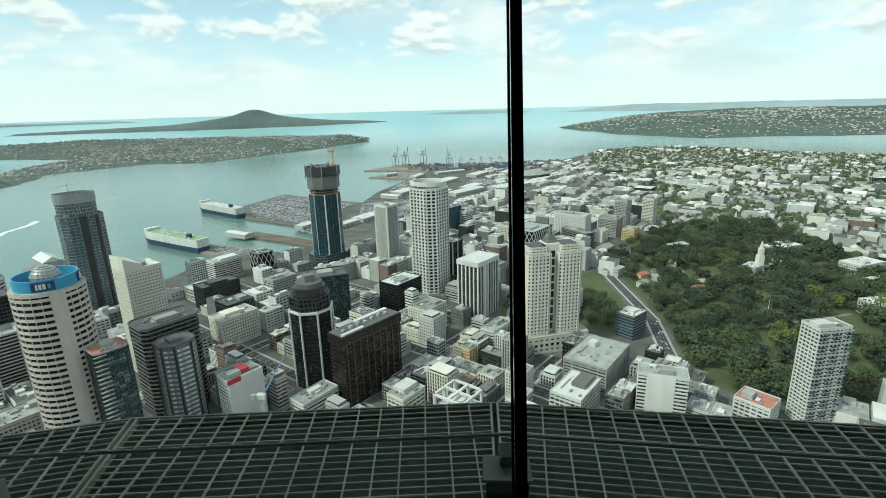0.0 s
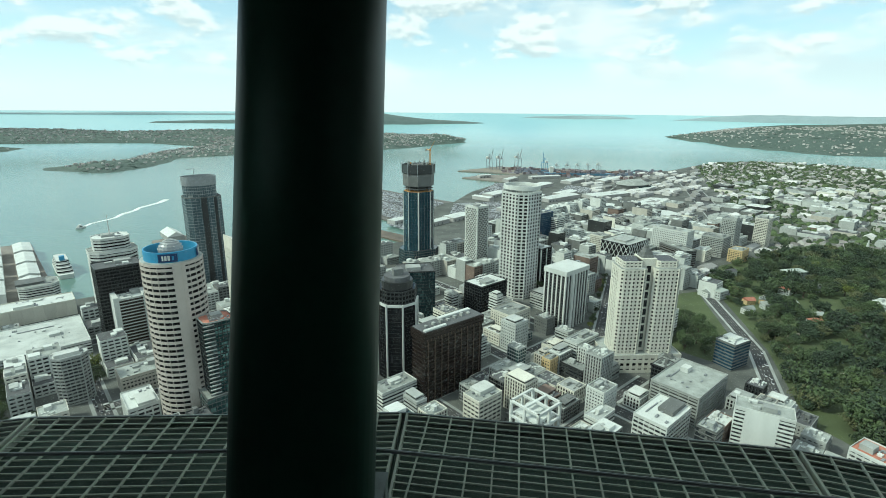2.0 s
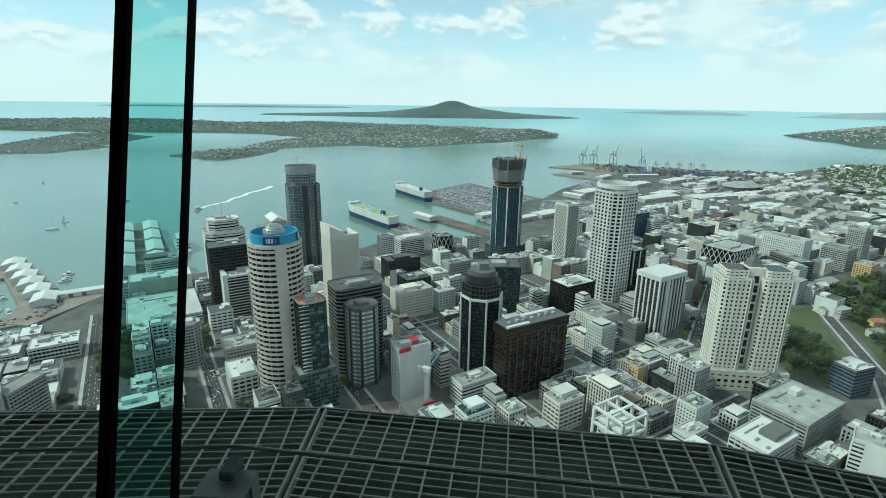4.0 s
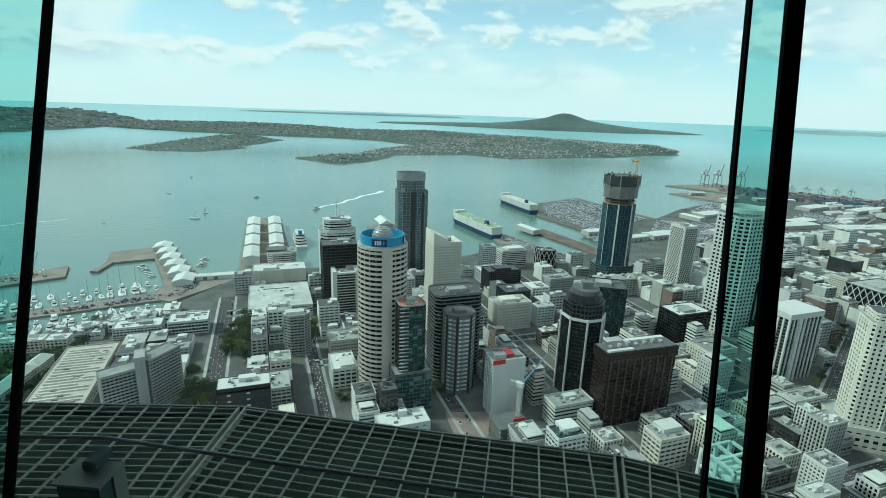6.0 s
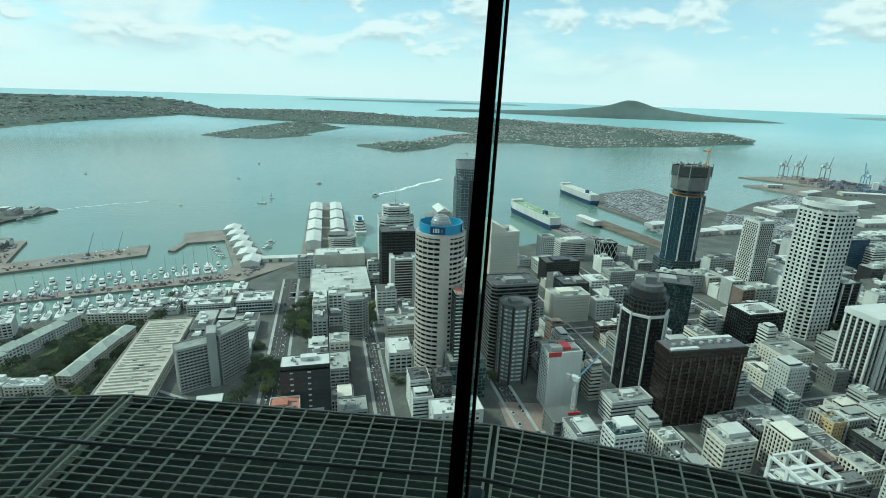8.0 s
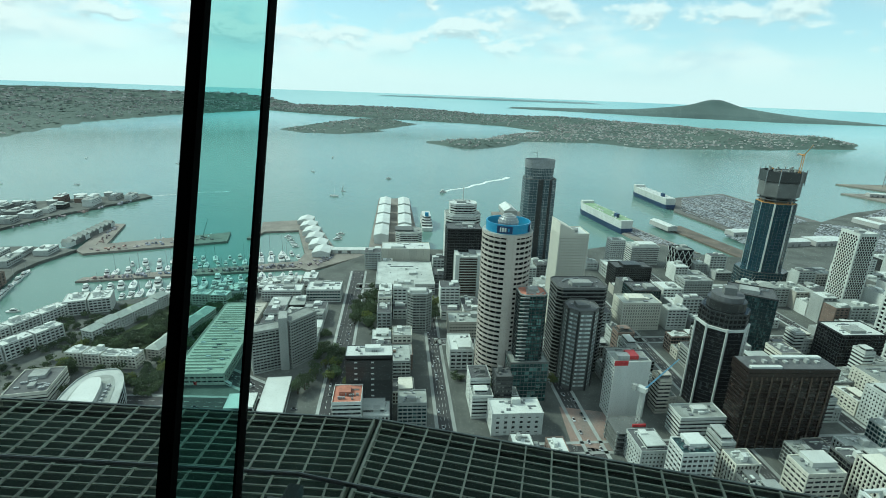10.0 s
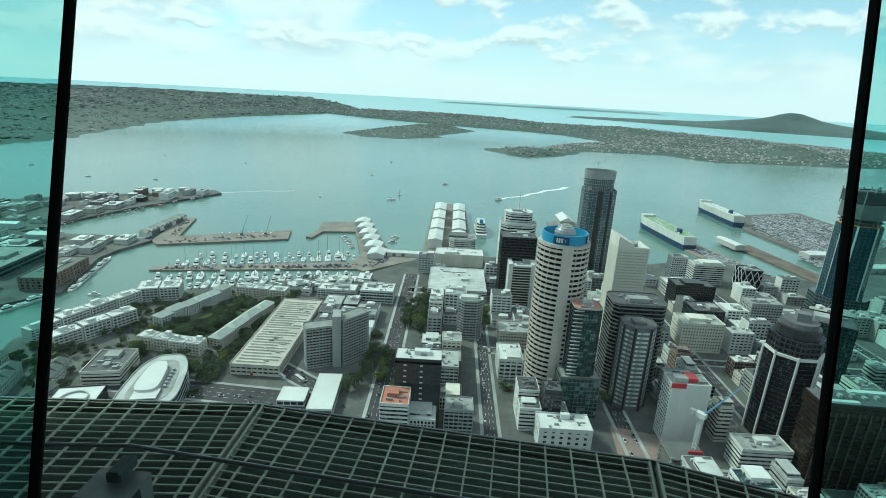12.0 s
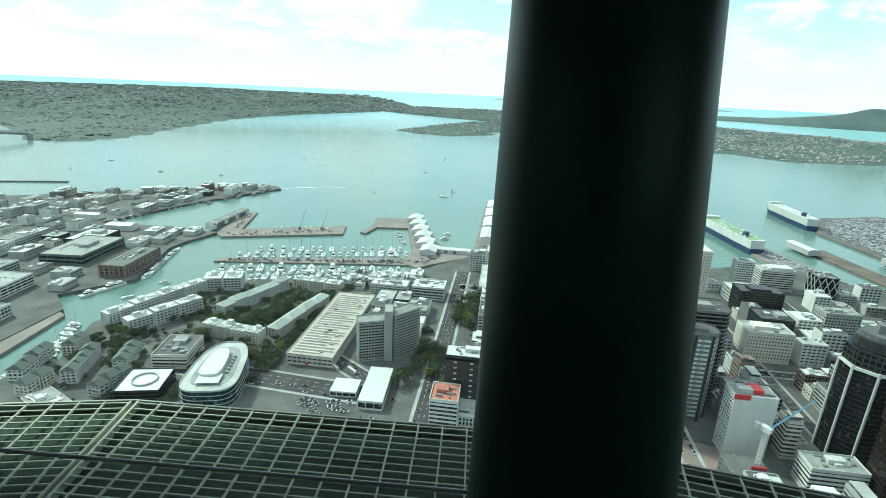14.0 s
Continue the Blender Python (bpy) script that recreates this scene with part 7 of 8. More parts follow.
# street and quay trees
for p, q, n, j in (((-470, 60), (-560, 215), 26, 5), ((-395, 300), (-470, 350), 16, 9), ((-430, 290), (-500, 370), 18, 7), ((-350, 180), (-395, 245), 12, 4), ((-330, 215), (-355, 235), 5, 4), ((-440, 95), (-470, 60), 9, 8), ((-245, 300), (-262, 330), 8, 5), ((-235, 345), (-200, 372), 6, 4),
                   ((-520, 60), (-540, 140), 16, 7), ((-480, -30), (-560, -20), 14, 5), ((-380, 350), (-420, 395), 8, 6), ((130, 640), (240, 780), 22, 14), ((-575, 215), (-610, 250), 8, 5), ((0, 700), (60, 760), 12, 8), ((190, 820), (260, 960), 16, 16), ((-425, 285), (-475, 330), 14, 12), ((-345, 205), (-380, 240), 8, 5), ((-500, 40), (-545, 60), 9, 6), ((-430, 60), (-455, 100), 8, 9)):
    for i in range(n):
        f = (i + 0.5) / n
        x, y = p[0] + (q[0] - p[0]) * f + TR.uniform(-j, j), p[1] + (q[1] - p[1]) * f + TR.uniform(-j, j)
        if is_free(x, y, 2.5):
            tree(x, y, TR.uniform(0.7, 1.25), TR.random() < 0.1, where="street")

slab("suburb_ground", [(650, 560), (655, 1020), (420, 1060), (520, 1500), (760, 2250), (900, 2640), (1078, 2800), (1420, 2620), (1570, 2340), (1820, 2120), (2450, 2200), (3100, 1480), (2500, 300), (900, 250)], LAND - 0.5, LAND + 0.04, M["suburb"], "leafy suburb ground of gardens and lanes")
# ---- the spread of houses, trees and low sheds to the east ----
def eastern_spread():
    rng = random.Random(31)
    hv, hf, hr, tv, tf, sv, sf = [], [], [], [], [], [], []
    n = 0
    pts = [(rng.uniform(150, 2900), rng.uniform(150, 2850)) for _ in range(34000)]
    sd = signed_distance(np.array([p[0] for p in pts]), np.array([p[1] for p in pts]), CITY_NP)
    pk = signed_distance(np.array([p[0] for p in pts]), np.array([p[1] for p in pts]), PARK)
    for (x, y), s, q in zip(pts, sd, pk):
        if s < 25 or q > -8 or math.hypot(x, y) < 560 or (x < 240 and y < 800):
            continue
        a, c = to_ab(x, y)
        if c > 330 and a < 1150:
            continue
        if c > 330 + (a - 1150) * 0.55:                     # port land: few trees
            if rng.random() < 0.1:
                gable_house(sv, sf, sf, x, y, LAND, rng.uniform(10, 26), rng.uniform(7, 12), rng.uniform(4, 8), radians(GRID))
            continue
        if not is_free(x, y, 10):
            continue
        far = (math.hypot(x, y) - 600) / 2200
        w = wobble(x, y, 190, 4.0)
        z = LAND - 0.3
        r = rng.random()
        if r < 0.055 - 0.03 * far - 0.2 * w:
            gable_house(sv, sf, sf, x, y, z, rng.uniform(7, 16), rng.uniform(6, 11), rng.uniform(4, 9) * (1.4 if rng.random() < 0.1 else 1), radians(GRID + rng.choice((0, 90, 20, 65))))
        elif r < 0.27 + 0.2 * w:
            gable_house(hv, hf, hr, x, y, z, rng.uniform(4, 8), rng.uniform(3.5, 6), rng.uniform(3.4, 6), radians(GRID) + rng.choice((0, 1.57)) + rng.uniform(-0.3, 0.3))
        elif r < 0.95:
            clump(tv, tf, x, y, z - 0.8, rng.uniform(4, 9), rng.uniform(5, 12), rng)
    ob = from_np("eastern_houses", hv, hf + hr, M["house"], "stuff", "dense pale houses with grey and red roofs", "houses")
    ob.data.materials.append(M["hroof"])
    for p in ob.data.polygons[len(hf):]:
        p.material_index = 1
    from_np("eastern_trees", tv, tf, M["canopy"], "stuff", "dark garden trees between the houses", "trees")
    from_np("eastern_sheds", sv, sf, M["shed"], "stuff", "pale low commercial buildings", "buildings")


eastern_spread()

# ---- the port ----
def car_rows():
    """Thousands of imported cars, too many to count."""
    rng = random.Random(3)
    bm_v, bm_f = [], []
    polys = ([(-290, 1090), (-465, 1200), (-530, 1352), (-485, 1520), (-365, 1430), (-240, 1350)], [(-395, 874), (-575, 982), (-562, 1008), (-306, 892)], [(-280, 1010), (-330, 1060), (-290, 1080), (-230, 1030)], [(-200, 1130), (-225, 1340), (-60, 1420), (0, 1180)], [(-180, 1480), (-150, 1750), (-20, 1800), (20, 1560)], [(60, 1620), (100, 1800), (220, 1760), (180, 1600)])
    pts = []
    for i in range(-60, 140):
        for j in range(-170, 110):
            x, y = -480 + i * 6.4 * E1.x * 1.0 + j * 3.2 * E2.x, 1090 + i * 6.4 * E1.y + j * 3.2 * E2.y
            pts.append((x, y, i % 9, j % 17))
    xs, ys = np.array([p[0] for p in pts]), np.array([p[1] for p in pts])
    sd = np.maximum.reduce([signed_distance(xs, ys, q) for q in polys])
    wharf = np.maximum.reduce([signed_distance(xs, ys, q) for q in polys[:2]]) > 0
    for (x, y, i, j), s, on_wharf in zip(pts, sd, wharf):
        if s < 4 or i == 0 or j == 0 or rng.random() < 0.12:
            continue
        o = len(bm_v)
        for dx, dy, z in ((-2.2, -0.9, 0.3), (2.2, -0.9, 0.3), (2.2, 0.9, 0.3), (-2.2, 0.9, 0.3), (-2.2, -0.85, 0.95), (2.2, -0.85, 0.9), (2.2, 0.85, 0.9), (-2.2, 0.85, 0.95), (-1.6, -0.7, 1.5), (0.8, -0.7, 1.5), (0.8, 0.7, 1.5), (-1.6, 0.7, 1.5)):
            p = E1 * dx + E2 * dy
            bm_v.append((x + p.x, y + p.y, (3.4 if on_wharf else LAND) + z))
        for q in ((0, 1, 5, 4), (1, 2, 6, 5), (2, 3, 7, 6), (3, 0, 4, 7), (4, 5, 9, 8), (5, 6, 10, 9), (6, 7, 11, 10), (7, 4, 8, 11), (8, 9, 10, 11)):
            bm_f.append(tuple(o + k for k in q))
    from_np("imported_cars", bm_v, bm_f, M["carpaint"], "stuff", "tight rows of parked imported cars on the wharf", "cars", bend=False)


car_rows()


def cargo_stacks():
    rng = random.Random(4)
    V, F = [], []
    for _ in range(900):
        x, y = rng.uniform(-150, 620), rng.uniform(1900, 2260)
        if float(signed_distance(np.array([x]), np.array([y]), [(-200, 2080), (-150, 2240), (300, 2220), (520, 2280), (330, 1950), (100, 1950)])[0]) < 4:
            continue
        o, h = len(V), 2.6 * rng.choice((1, 2, 3, 4))
        for z in (0, h):
            for dx, dy in ((-6, -1.25), (6, -1.25), (6, 1.25), (-6, 1.25)):
                V.append((x + dx * 0.98 - dy * 0.2, y + dx * 0.2 + dy * 0.98, 3.4 + z))
        F += [tuple(o + k for k in q) for q in ((4, 5, 6, 7), (0, 1, 5, 4), (1, 2, 6, 5), (2, 3, 7, 6), (3, 0, 4, 7))]
    from_np("container_stacks", V, F, M["cargo"], "stuff", "stacks of coloured shipping containers", "containers", bend=False)


cargo_stacks()


def gantry_crane(x, y, rot, boom_up, size, material="steel"):
    t = thing("gantry_crane", Matrix.Translation((x, y, 3.4)) @ Matrix.Rotation(radians(rot), 4, "Z") @ Matrix.Diagonal((size, size, size, 1)), "tall steel container gantry crane", "crane", "container cranes")
    for sx in (-9, 9):
        for sy in (-12, 12):
            bm = bmesh.new()
            tube(bm, (sx, sy, 0), (sx * 0.9, sy, 46), 1.1, 5)
            part("leg", bm, M[material], t)
    bm = bmesh.new()
    for z in (12, 46):
        for sx in (-9, 9):
            tube(bm, (sx, -12, z), (sx, 12, z), 0.9, 5)
        for sy in (-12, 12):
            tube(bm, (-9, sy, z), (9, sy, z), 0.9, 5)
    part("portal_beam", bm, M[material], t)
    bm = bmesh.new()
    tube(bm, (0, -12, 46), (0, 34, 46), 1.5, 5)
    if boom_up:
        tube(bm, (0, -12, 46), (0, -26, 88), 1.3, 5)
    else:
        tube(bm, (0, -12, 46), (0, -56, 46), 1.3, 5)
        tube(bm, (0, 4, 66), (0, -46, 47), 0.35, 4)
    part("boom", bm, M[material], t)
    bm = bmesh.new()
    for sx in (-5, 5):
        tube(bm, (sx, -10, 46), (0, 2, 66), 0.8, 5)
        tube(bm, (sx, 12, 46), (0, 2, 66), 0.6, 5)
    tube(bm, (0, 2, 66), (0, 32, 47), 0.35, 4)
    part("apex_frame", bm, M[material], t)
    part("machine_house", one_box(-4, 4, 12, 26, 47, 54), M["wroof"], t)


for x, y in ((-205, 2150), (-165, 2180), (-90, 2215)):
    gantry_crane(x, y, 35, True, 1.0)
gantry_crane(20, 2080, 200, True, 0.95, "cblue")
for i in range(5):
    gantry_crane(70 + i * 42, 2130 + i * 14, 20, False, 0.62)


# ---- ships and boats ----
def hull_mesh(bm, L, B, H, sheer=0.1, bow=0.25, flat_stern=True, mi=0):
    """A hull with a pointed, raking bow; x forward, the waterline at z = 0."""
    n, rows = 12, []
    for i in range(n + 1):
        f = i / n
        x = -L / 2 + L * f
        w = B / 2 * (1 - max(0, (f - (1 - bow)) / bow) ** 2.0) * (0.85 + 0.15 * min(1, f * 5))
        top = H * (1 + sheer * max(0, f - 0.6) ** 2 * 6)
        rows.append([bm.verts.new(p) for p in ((x, -w, top), (x - (f > 0.8) * H * (f - 0.8) * 1.5, -w * 0.82, -0.6), (x - (f > 0.8) * H * (f - 0.8) * 1.5, w * 0.82, -0.6), (x, w, top))])
    for a, c in zip(rows, rows[1:]):
        for k in range(4):
            bm.faces.new((a[k], c[k], c[(k + 1) % 4], a[(k + 1) % 4])).material_index = mi
    bm.faces.new(rows[0]).material_index = mi


def car_carrier(name, bow, stern, L, B, H, deck, label):
    b, s = Vector(bow), Vector(stern)
    d = b - s
    c = b - d.normalized() * L / 2
    t = thing(name, pose(c.x, c.y, 0, 0, 0, math.degrees(math.atan2(d.y, d.x))), label, "ship")
    bm = bmesh.new()
    hull_mesh(bm, L, B, H * 0.42, 0.05, 0.16)
    part("hull", bm, M["navy"], t, "dark blue hull")
    bm = bmesh.new()
    hull_mesh(bm, L * 0.985, B * 0.99, H, 0.0, 0.14)
    part("upper_hull", bm, M["white"], t, "white slab-sided upper hull")
    part("weather_deck", solid([(-L * 0.46, -B * 0.44), (L * 0.38, -B * 0.44), (L * 0.44, 0), (L * 0.38, B * 0.44), (-L * 0.46, B * 0.44)], H - 0.2, H + 0.4), M[deck], t)
    part("bridge_house", one_box(L * 0.34, L * 0.40, -B * 0.45, B * 0.45, H + 0.4, H + 5), M["white"], t)
    part("funnel", one_box(-L * 0.36, -L * 0.31, B * 0.1, B * 0.3, H + 0.4, H + 8), M["navy"], t)
    rng = random.Random(int(L))
    for i in range(14):
        x, y = rng.uniform(-L * 0.42, L * 0.3), rng.choice((-1, 1)) * B * rng.uniform(0.15, 0.38)
        part("deck_vent", one_box(x - 2, x + 2, y - 1.2, y + 1.2, H + 0.4, H + 2.4), M["wroof"], t)


car_carrier("car_carrier", (-608, 1010), (-420, 895), 190, 30, 26, "green", "moored car carrier with blue hull, white sides and green deck")
car_carrier("car_carrier_far", (-642, 1325), (-474, 1198), 185, 30, 25, "wroof", "moored car carrier with blue hull and white upper works")
t = thing("ferry", pose(-724, 645, 0, 0, 0, 142) @ Matrix.Scale(1.3, 4), "white multi-deck passenger ferry at the wharf", "ferry")
bm = bmesh.new()
hull_mesh(bm, 78, 17, 5, 0.1, 0.25)
part("hull", bm, M["white"], t)
for i in range(4):
    part("deck_house", solid(chamfer(64 - 9 * i, 15 - i, 3), 5 + 3 * i, 7.7 + 3 * i), M["white"], t)
    bm = bmesh.new()
    ring(bm, chamfer(64.3 - 9 * i, 15.3 - i, 3), 0.5, 6 + 3 * i, 7.2 + 3 * i)
    part("window_band", bm, M["dglass"], t)
part("funnel", one_box(-18, -12, -2.5, 2.5, 17, 22), M["blue"], t)
t = thing("container_ship", pose(150, 2062, 0, 0, 0, 4), "long green-blue container ship at the terminal", "ship")
bm = bmesh.new()
hull_mesh(bm, 270, 32, 12, 0.05, 0.14)
part("hull", bm, M["cblue"], t)
part("bridge_house", one_box(-110, -96, -15, 15, 12, 34), M["white"], t)
for i in range(10):
    part("deck_load", one_box(-85 + i * 19, -70 + i * 19, -13, 13, 12, 17 + (i * 5) % 8), M["cargo"], t)


def yacht(kind):
    t = thing("yacht", Matrix.Identity(4), ("white motor yacht with a raised cabin" if kind == 0 else "white sailing yacht with a bare mast") + " moored at a pier", "boat", "moored boats")
    bm = bmesh.new()
    hull_mesh(bm, 14, 4.2, 1.7, 0.25, 0.45)
    part("hull", bm, M["gelcoat"], t)
    if kind == 0:
        part("cabin", solid(chamfer(7, 3.4, 0.8), 1.6, 3.2, 0.9), M["gelcoat"], t)
        bm = bmesh.new()
        ring(bm, chamfer(6.95, 3.35, 0.8), 0.3, 2.1, 2.8)
        part("window", bm, M["dglass"], t)
        part("flybridge", solid(chamfer(4, 2.8, 0.6), 3.2, 4.4, 0.9), M["gelcoat"], t)
    else:
        part("cabin", solid(chamfer(5, 2.4, 0.8), 1.6, 2.4, 0.85), M["gelcoat"], t)
        bm = bmesh.new()
        tube(bm, (0.8, 0, 1.6), (0.8, 0, 19), 0.16, 5, 0.08)
        part("mast", bm, M["steel"], t)
        bm = bmesh.new()
        tube(bm, (0.8, 0, 3.2), (-5, 0, 3.2), 0.22, 5)
        part("boom", bm, M["navy"], t)
    return t


Y0, Y1 = yacht(0), yacht(1)
Y0.matrix_basis, Y1.matrix_basis = pose(-700, 20, 0, 0, 0, 60), pose(-668, -20, 0, 0, 0, 100)
BR = random.Random(9)
BERTHS = (((-762, 112), (-668, 352), 21, 14, 160, 1.5), ((-745, 92), (-632, 325), 19, -16, 160, 1.6), ((-795, 150), (-700, 362), 15, 2, 160, 1.3), ((-672, 60), (-676, 105), 5, 0, 70, 1.1), ((-672, 112), (-638, 240), 13, 4, 150, 1.5), ((-628, 250), (-614, 320), 9, 0, 160, 0.9),
          ((-540, -82), (-612, -66), 12, 0, 40, 0.9), ((-500, -120), (-540, -84), 8, 2, 60, 1.0), ((-725, -2), (-842, 46), 12, 0, 148, 1.2), ((-690, -62), (-715, -22), 4, 2, 120, 1.3), ((-905, 210), (-880, 300), 9, -2, 160, 0.8), ((-800, 395), (-730, 375), 7, 0, 60, 0.7), ((-870, 210), (-850, 290), 6, 16, 160, 0.8),
          ((-1120, 10), (-1050, -50), 6, 12, 40, 1.1), ((-775, 470), (-740, 440), 5, 14, 60, 0.9))
for (x0, y0), (x1, y1), n, off, rot, size in BERTHS:
    d = Vector((x1 - x0, y1 - y0)).normalized()
    nrm = Vector((-d.y, d.x))
    for i in range(n):
        f = (i + 0.5 + BR.uniform(-0.2, 0.2)) / n
        p = Vector((x0 + (x1 - x0) * f, y0 + (y1 - y0) * f)) + nrm * off
        s = size * BR.uniform(0.8, 1.4)
        c = copy_thing(Y0 if BR.random() < 0.6 else Y1, pose(p.x, p.y, 0.0, 0, 0, rot + BR.uniform(-6, 6)))
        c.scale = (s, s, s)
for x, y, rot, s in ((-1050, 640, 30, 1.6), (-1180, 900, 70, 1.2), (-1400, 780, 20, 1.0), (-1150, 500, 0, 1.0), (-1500, 200, 40, 1.0), (-1850, -60, 90, 1.1), (-1700, -150, 20, 1.0), (-1600, 60, 60, 1.0), (-2000, 300, 10, 1.0), (-1750, 500, 10, 1.1), (-1650, 1000, 140, 1.2)):
    c = copy_thing(Y1 if s < 1.15 or s > 1.5 else Y0, pose(x, y, 0, 0, 0, rot))
    c.scale = (s, s, s)
# a sailing boat's white sail
t = thing("sail_boat", pose(-1090, 690, 0, 0, 0, 60), "small sailing boat under white sail", "boat")
bm = bmesh.new()
hull_mesh(bm, 12, 3.6, 1.4, 0.2, 0.45)
part("hull", bm, M["gelcoat"], t)
bm = bmesh.new()
prism(bm, [(-4.5, 2), (0.6, 2), (0.6, 17)], -0.05, 0.05)
part("sail", bm, M["white"], t).matrix_basis = pose(0, 0, 0, 90)


def wake(x0, y0, x1, y1, w0, w1, label):
    """A boat's foam trail lying on the water."""
    p, q = Vector((x0, y0)), Vector((x1, y1))
    d = (q - p)
    nrm = Vector((-d.y, d.x)).normalized()
    bm = bmesh.new()
    rows = []
    for i in range(25):
        f = i / 24
        c = p + d * f + nrm * (12 * wobble(f * 9, 0, 1.7))
        w = (w0 + (w1 - w0) * f) * (0.75 + 0.5 * abs(wobble(f * 40, 5, 1)))
        rows.append((bm.verts.new((c.x + nrm.x * w, c.y + nrm.y * w, 0.12)), bm.verts.new((c.x - nrm.x * w, c.y - nrm.y * w, 0.12))))
    for a, c in zip(rows, rows[1:]):
        bm.faces.new((a[0], a[1], c[1], c[0]))
    tagged(part("wake", bm, M["foam"]), label, kind="structure")


wake(-946, 903, -1010, 1240, 5, 9, "white foam wake of a fast ferry")
wake(-1240, 470, -1290, 240, 1.5, 2.5, "thin white wake of a launch")
c = copy_thing(Y0, pose(-943, 893, 0, 0, 0, -80))
c.scale = (1.8, 1.8, 1.8)
# clutter on the marina pier and wharves
CL = random.Random(15)
bm = bmesh.new()
for p0, p1, n, w in (((-762, 100), (-645, 335), 120, 9), ((-890, 120), (-850, 300), 60, 14), ((-630, 345), (-660, 395), 30, 12), ((-1020, 185), (-920, 140), 30, 8), ((-1240, 280), (-1060, -30), 60, 12), ((-560, 1000), (-420, 900), 80, 9)):
    for i in range(n):
        f = CL.random()
        x, y = p0[0] + (p1[0] - p0[0]) * f + CL.uniform(-w, w) * 0.6, p0[1] + (p1[1] - p0[1]) * f + CL.uniform(-w, w) * 0.6
        a = CL.uniform(0.6, 2.6)
        bx(bm, x - a, x + a, y - a * 0.7, y + a * 0.7, 2.4, 3.6 + CL.random() * 2.2)
tagged(part("wharf_clutter", bm, M["cargo"]), "crates, vans and small huts along the wharves", "clutter", kind="stuff")
# floating crane barges at the wharf arm
for x, y in ((-862, 275), (-878, 240)):
    t = thing("barge_crane", pose(x, y, 3.2), "small lattice-boom crane on the wharf arm", "crane", "wharf cranes")
    part("cab", one_box(-2, 3, -2, 2, 0, 4), M["dgrey"], t)
    bm = bmesh.new()
    tube(bm, (2, 0, 3), (-6, 14, 32), 0.5, 4, 0.3)
    part("boom", bm, M["dgrey"], t)

# the harbour bridge
t = thing("harbour_bridge", Matrix.Identity(4), "long pale steel harbour bridge far to the north", "bridge")
for i in range(8):
    p, q = Vector((-2480, -330)).lerp(Vector((-2050, -900)), i / 8), Vector((-2480, -330)).lerp(Vector((-2050, -900)), (i + 1) / 8)
    bm = bmesh.new()
    z0, z1 = 22 + 26 * math.sin(math.pi * i / 8), 22 + 26 * math.sin(math.pi * (i + 1) / 8)
    tube(bm, (p.x, p.y, z0), (q.x, q.y, z1), 6.5, 4)
    part("deck_span", bm, M["grey"], t)
    if i % 2 == 0:
        part("pier", solid([(p.x + x, p.y + y) for x, y in rect(12, 18)], -1, z0), M["grey"], t)

# building site crane in front of the octagon
cr = thing("site_crane", pose(-137, 338, LAND), "white and blue luffing crane over a small building site", "crane")
bm = bmesh.new()
for sx, sy in ((-1, -1), (1, -1), (1, 1), (-1, 1)):
    tube(bm, (sx, sy, 0), (sx, sy, 46), 0.3, 4)
for i in range(15):
    tube(bm, (-1, -1, i * 3), (1, -1, i * 3 + 3), 0.15, 4)
    tube(bm, (-1, 1, i * 3), (-1, -1, i * 3 + 3), 0.15, 4)
part("mast", bm, M["white"], cr)
part("cab", one_box(-3.5, 3, -2, 2, 44, 47.5), M["white"], cr)
bm = bmesh.new()
tube(bm, (1, 0, 46), (13, 22, 68), 0.9, 4, 0.5)
part("jib", bm, M["cblue"], cr, "blue jib")
part("counterweight", one_box(-7, -3.5, -3, 0, 44, 48), M["grey"], cr)
t = thing("building_site", pose(-140, 330, LAND, 0, 0, GRID), "dark unfinished concrete frame on a building site", "building site")
for i in range(5):
    part("slab", one_box(-13, 13, -10, 10, 3.6 * i + 3, 3.6 * i + 3.5), M["dgrey"], t)
for x in (-12, -4, 4, 12):
    for y in (-9, 9):
        part("post", one_box(x - 0.4, x + 0.4, y - 0.4, y + 0.4, 0, 19), M["grey"], t)
part("red_form", one_box(2, 12, -3, -2, 18, 20), M["red"], t)

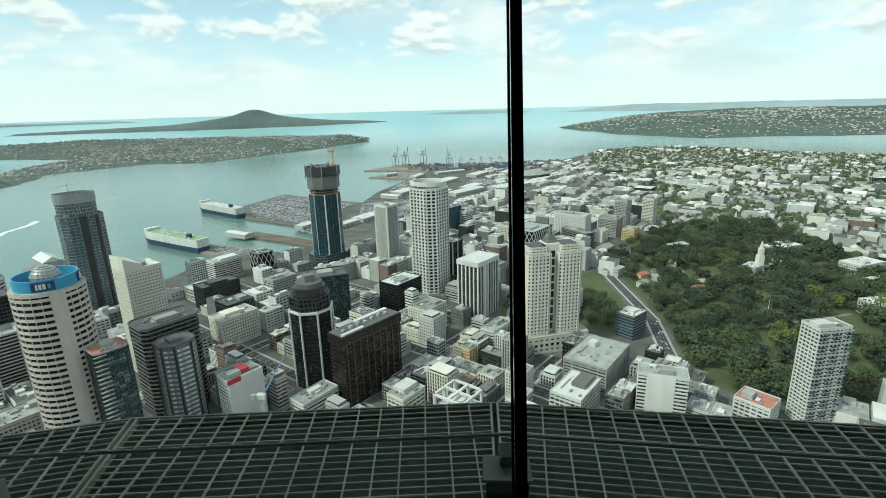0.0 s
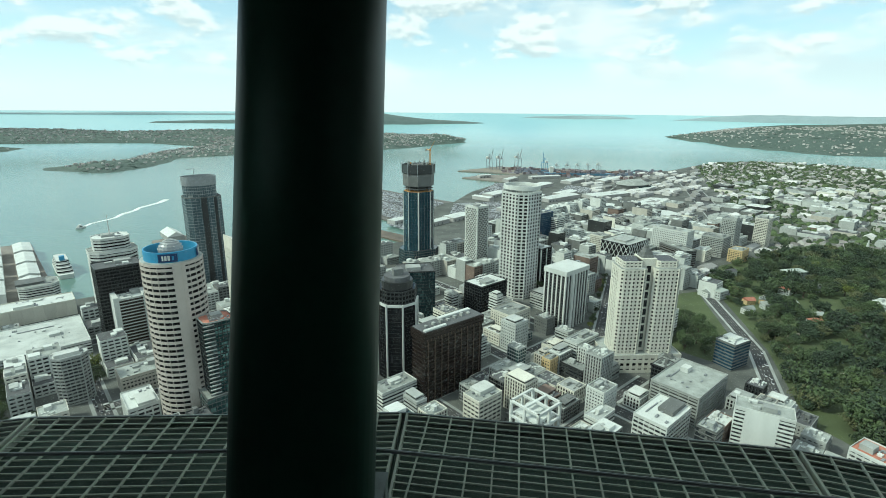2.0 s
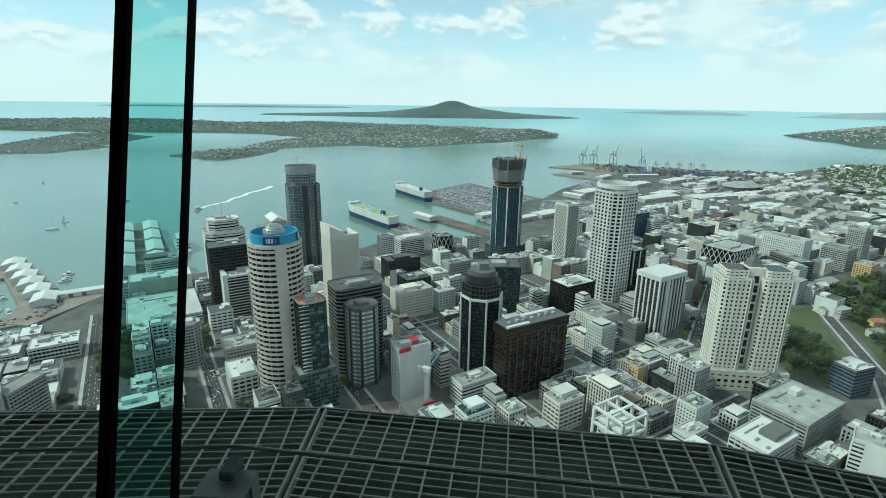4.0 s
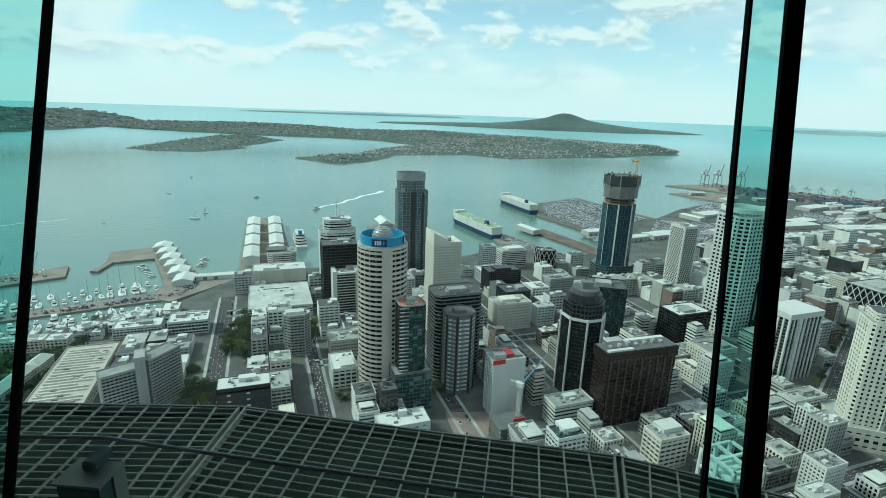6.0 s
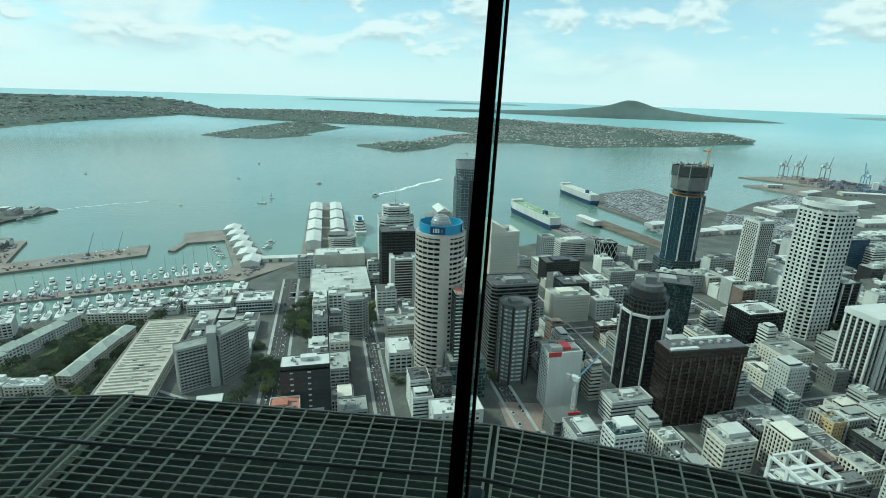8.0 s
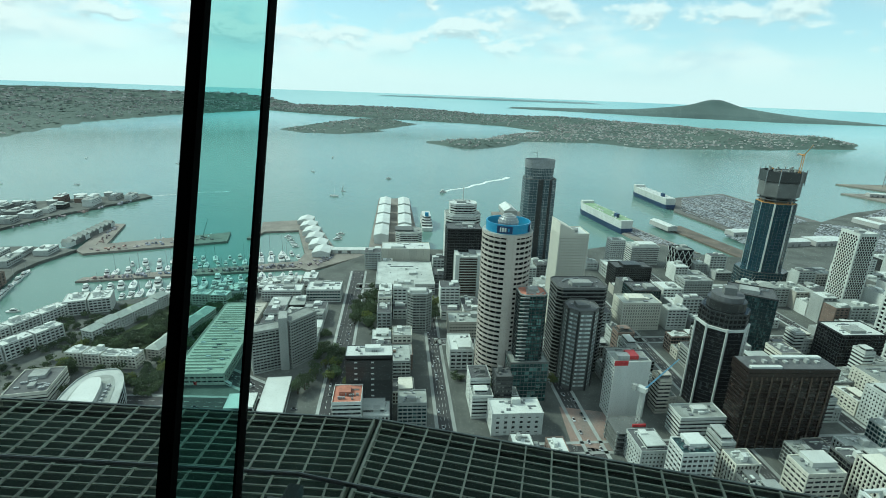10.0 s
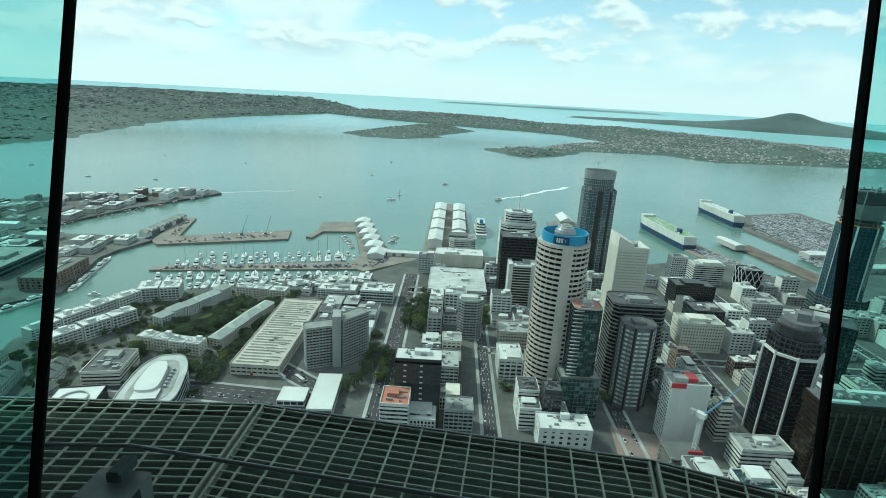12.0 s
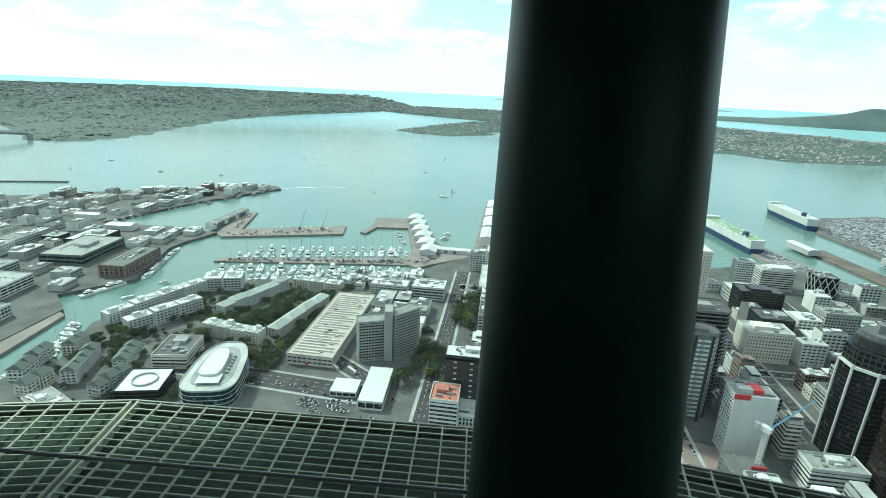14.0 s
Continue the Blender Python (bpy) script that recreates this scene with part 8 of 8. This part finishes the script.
# ---- cars on the streets ----
def car():
    t = thing("car", Matrix.Identity(4), "parked or passing car on the street", "car", "street cars")
    bm = solid([(-2.2, -0.85), (2.2, -0.85), (2.3, 0), (2.2, 0.85), (-2.2, 0.85)], 0.3, 0.95, 0.97)
    for x in (-1.35, 1.35):
        bx(bm, x - 0.32, x + 0.32, -0.88, 0.88, 0, 0.62, 1)
    part("body", bm, [M["carpaint1"], M["trim"]], t)
    part("cabin", solid(chamfer(2.6, 1.6, 0.25), 0.94, 1.5, 0.8), M["carglass"], t)
    return t


CAR = car()
p = ab(-51, 400, LAND + 0.03)
CAR.matrix_basis = pose(p.x, p.y, p.z, 0, 0, GRID + 90)
CR = random.Random(13)
for a, b0, b1, w in STREETS_A:
    for c in np.arange(b0 + 6, b1 - 6, 7.0):
        for lane in (-w / 2 + 1.6, -w / 6, w / 6, w / 2 - 1.6):
            if CR.random() < (0.22 if abs(lane) > w / 4 else 0.12) and a in (-47, 43, 150, 466):
                p = ab(a + lane, c + CR.uniform(-1.5, 1.5), LAND + 0.03)
                copy_thing(CAR, pose(p.x, p.y, p.z, 0, 0, GRID + 90 + CR.uniform(-1, 1)))
for (x0, y0), (x1, y1), n in (((73, 535), (119, 779), 26), ((205, 395), (238, 560), 16), ((-345, 140), (-462, 30), 14), ((-360, 120), (-330, 165), 14), ((-372, 100), (-345, 105), 16), ((-325, 120), (-345, 90), 16), ((-340, 130), (-365, 105), 16), ((-318, 140), (-330, 110), 12), ((-380, 162), (-465, 132), 9), ((215, 385), (225, 420), 8)):
    for i in range(n):
        f = (i + CR.random()) / n
        x, y = x0 + (x1 - x0) * f + CR.uniform(-5, 5), y0 + (y1 - y0) * f + CR.uniform(-5, 5)
        if is_free(x, y, 2.5) or x0 == 73:
            copy_thing(CAR, pose(x, y, LAND + 0.04, 0, 0, math.degrees(math.atan2(y1 - y0, x1 - x0)) + CR.uniform(-8, 8)))
for x, y, rot, col in ((-405, 140, 12, "white"), (-392, 152, 12, "white"), (-425, 118, 20, "red")):
    t = thing("bus", pose(x, y, LAND + 0.04, 0, 0, rot), ("red" if col == "red" else "white") + " city bus on the street", "bus", "buses")
    part("body", one_box(-6, 6, -1.25, 1.25, 0.4, 3.0), M[col], t)
    part("window_band", one_box(-5.8, 5.8, -1.29, 1.29, 1.5, 2.4), M["dglass"], t)
    part("axle", one_box(-4, -3.2, -1.2, 1.2, 0, 0.9), M["trim"], t)
    part("axle", one_box(3, 3.8, -1.2, 1.2, 0, 0.9), M["trim"], t)
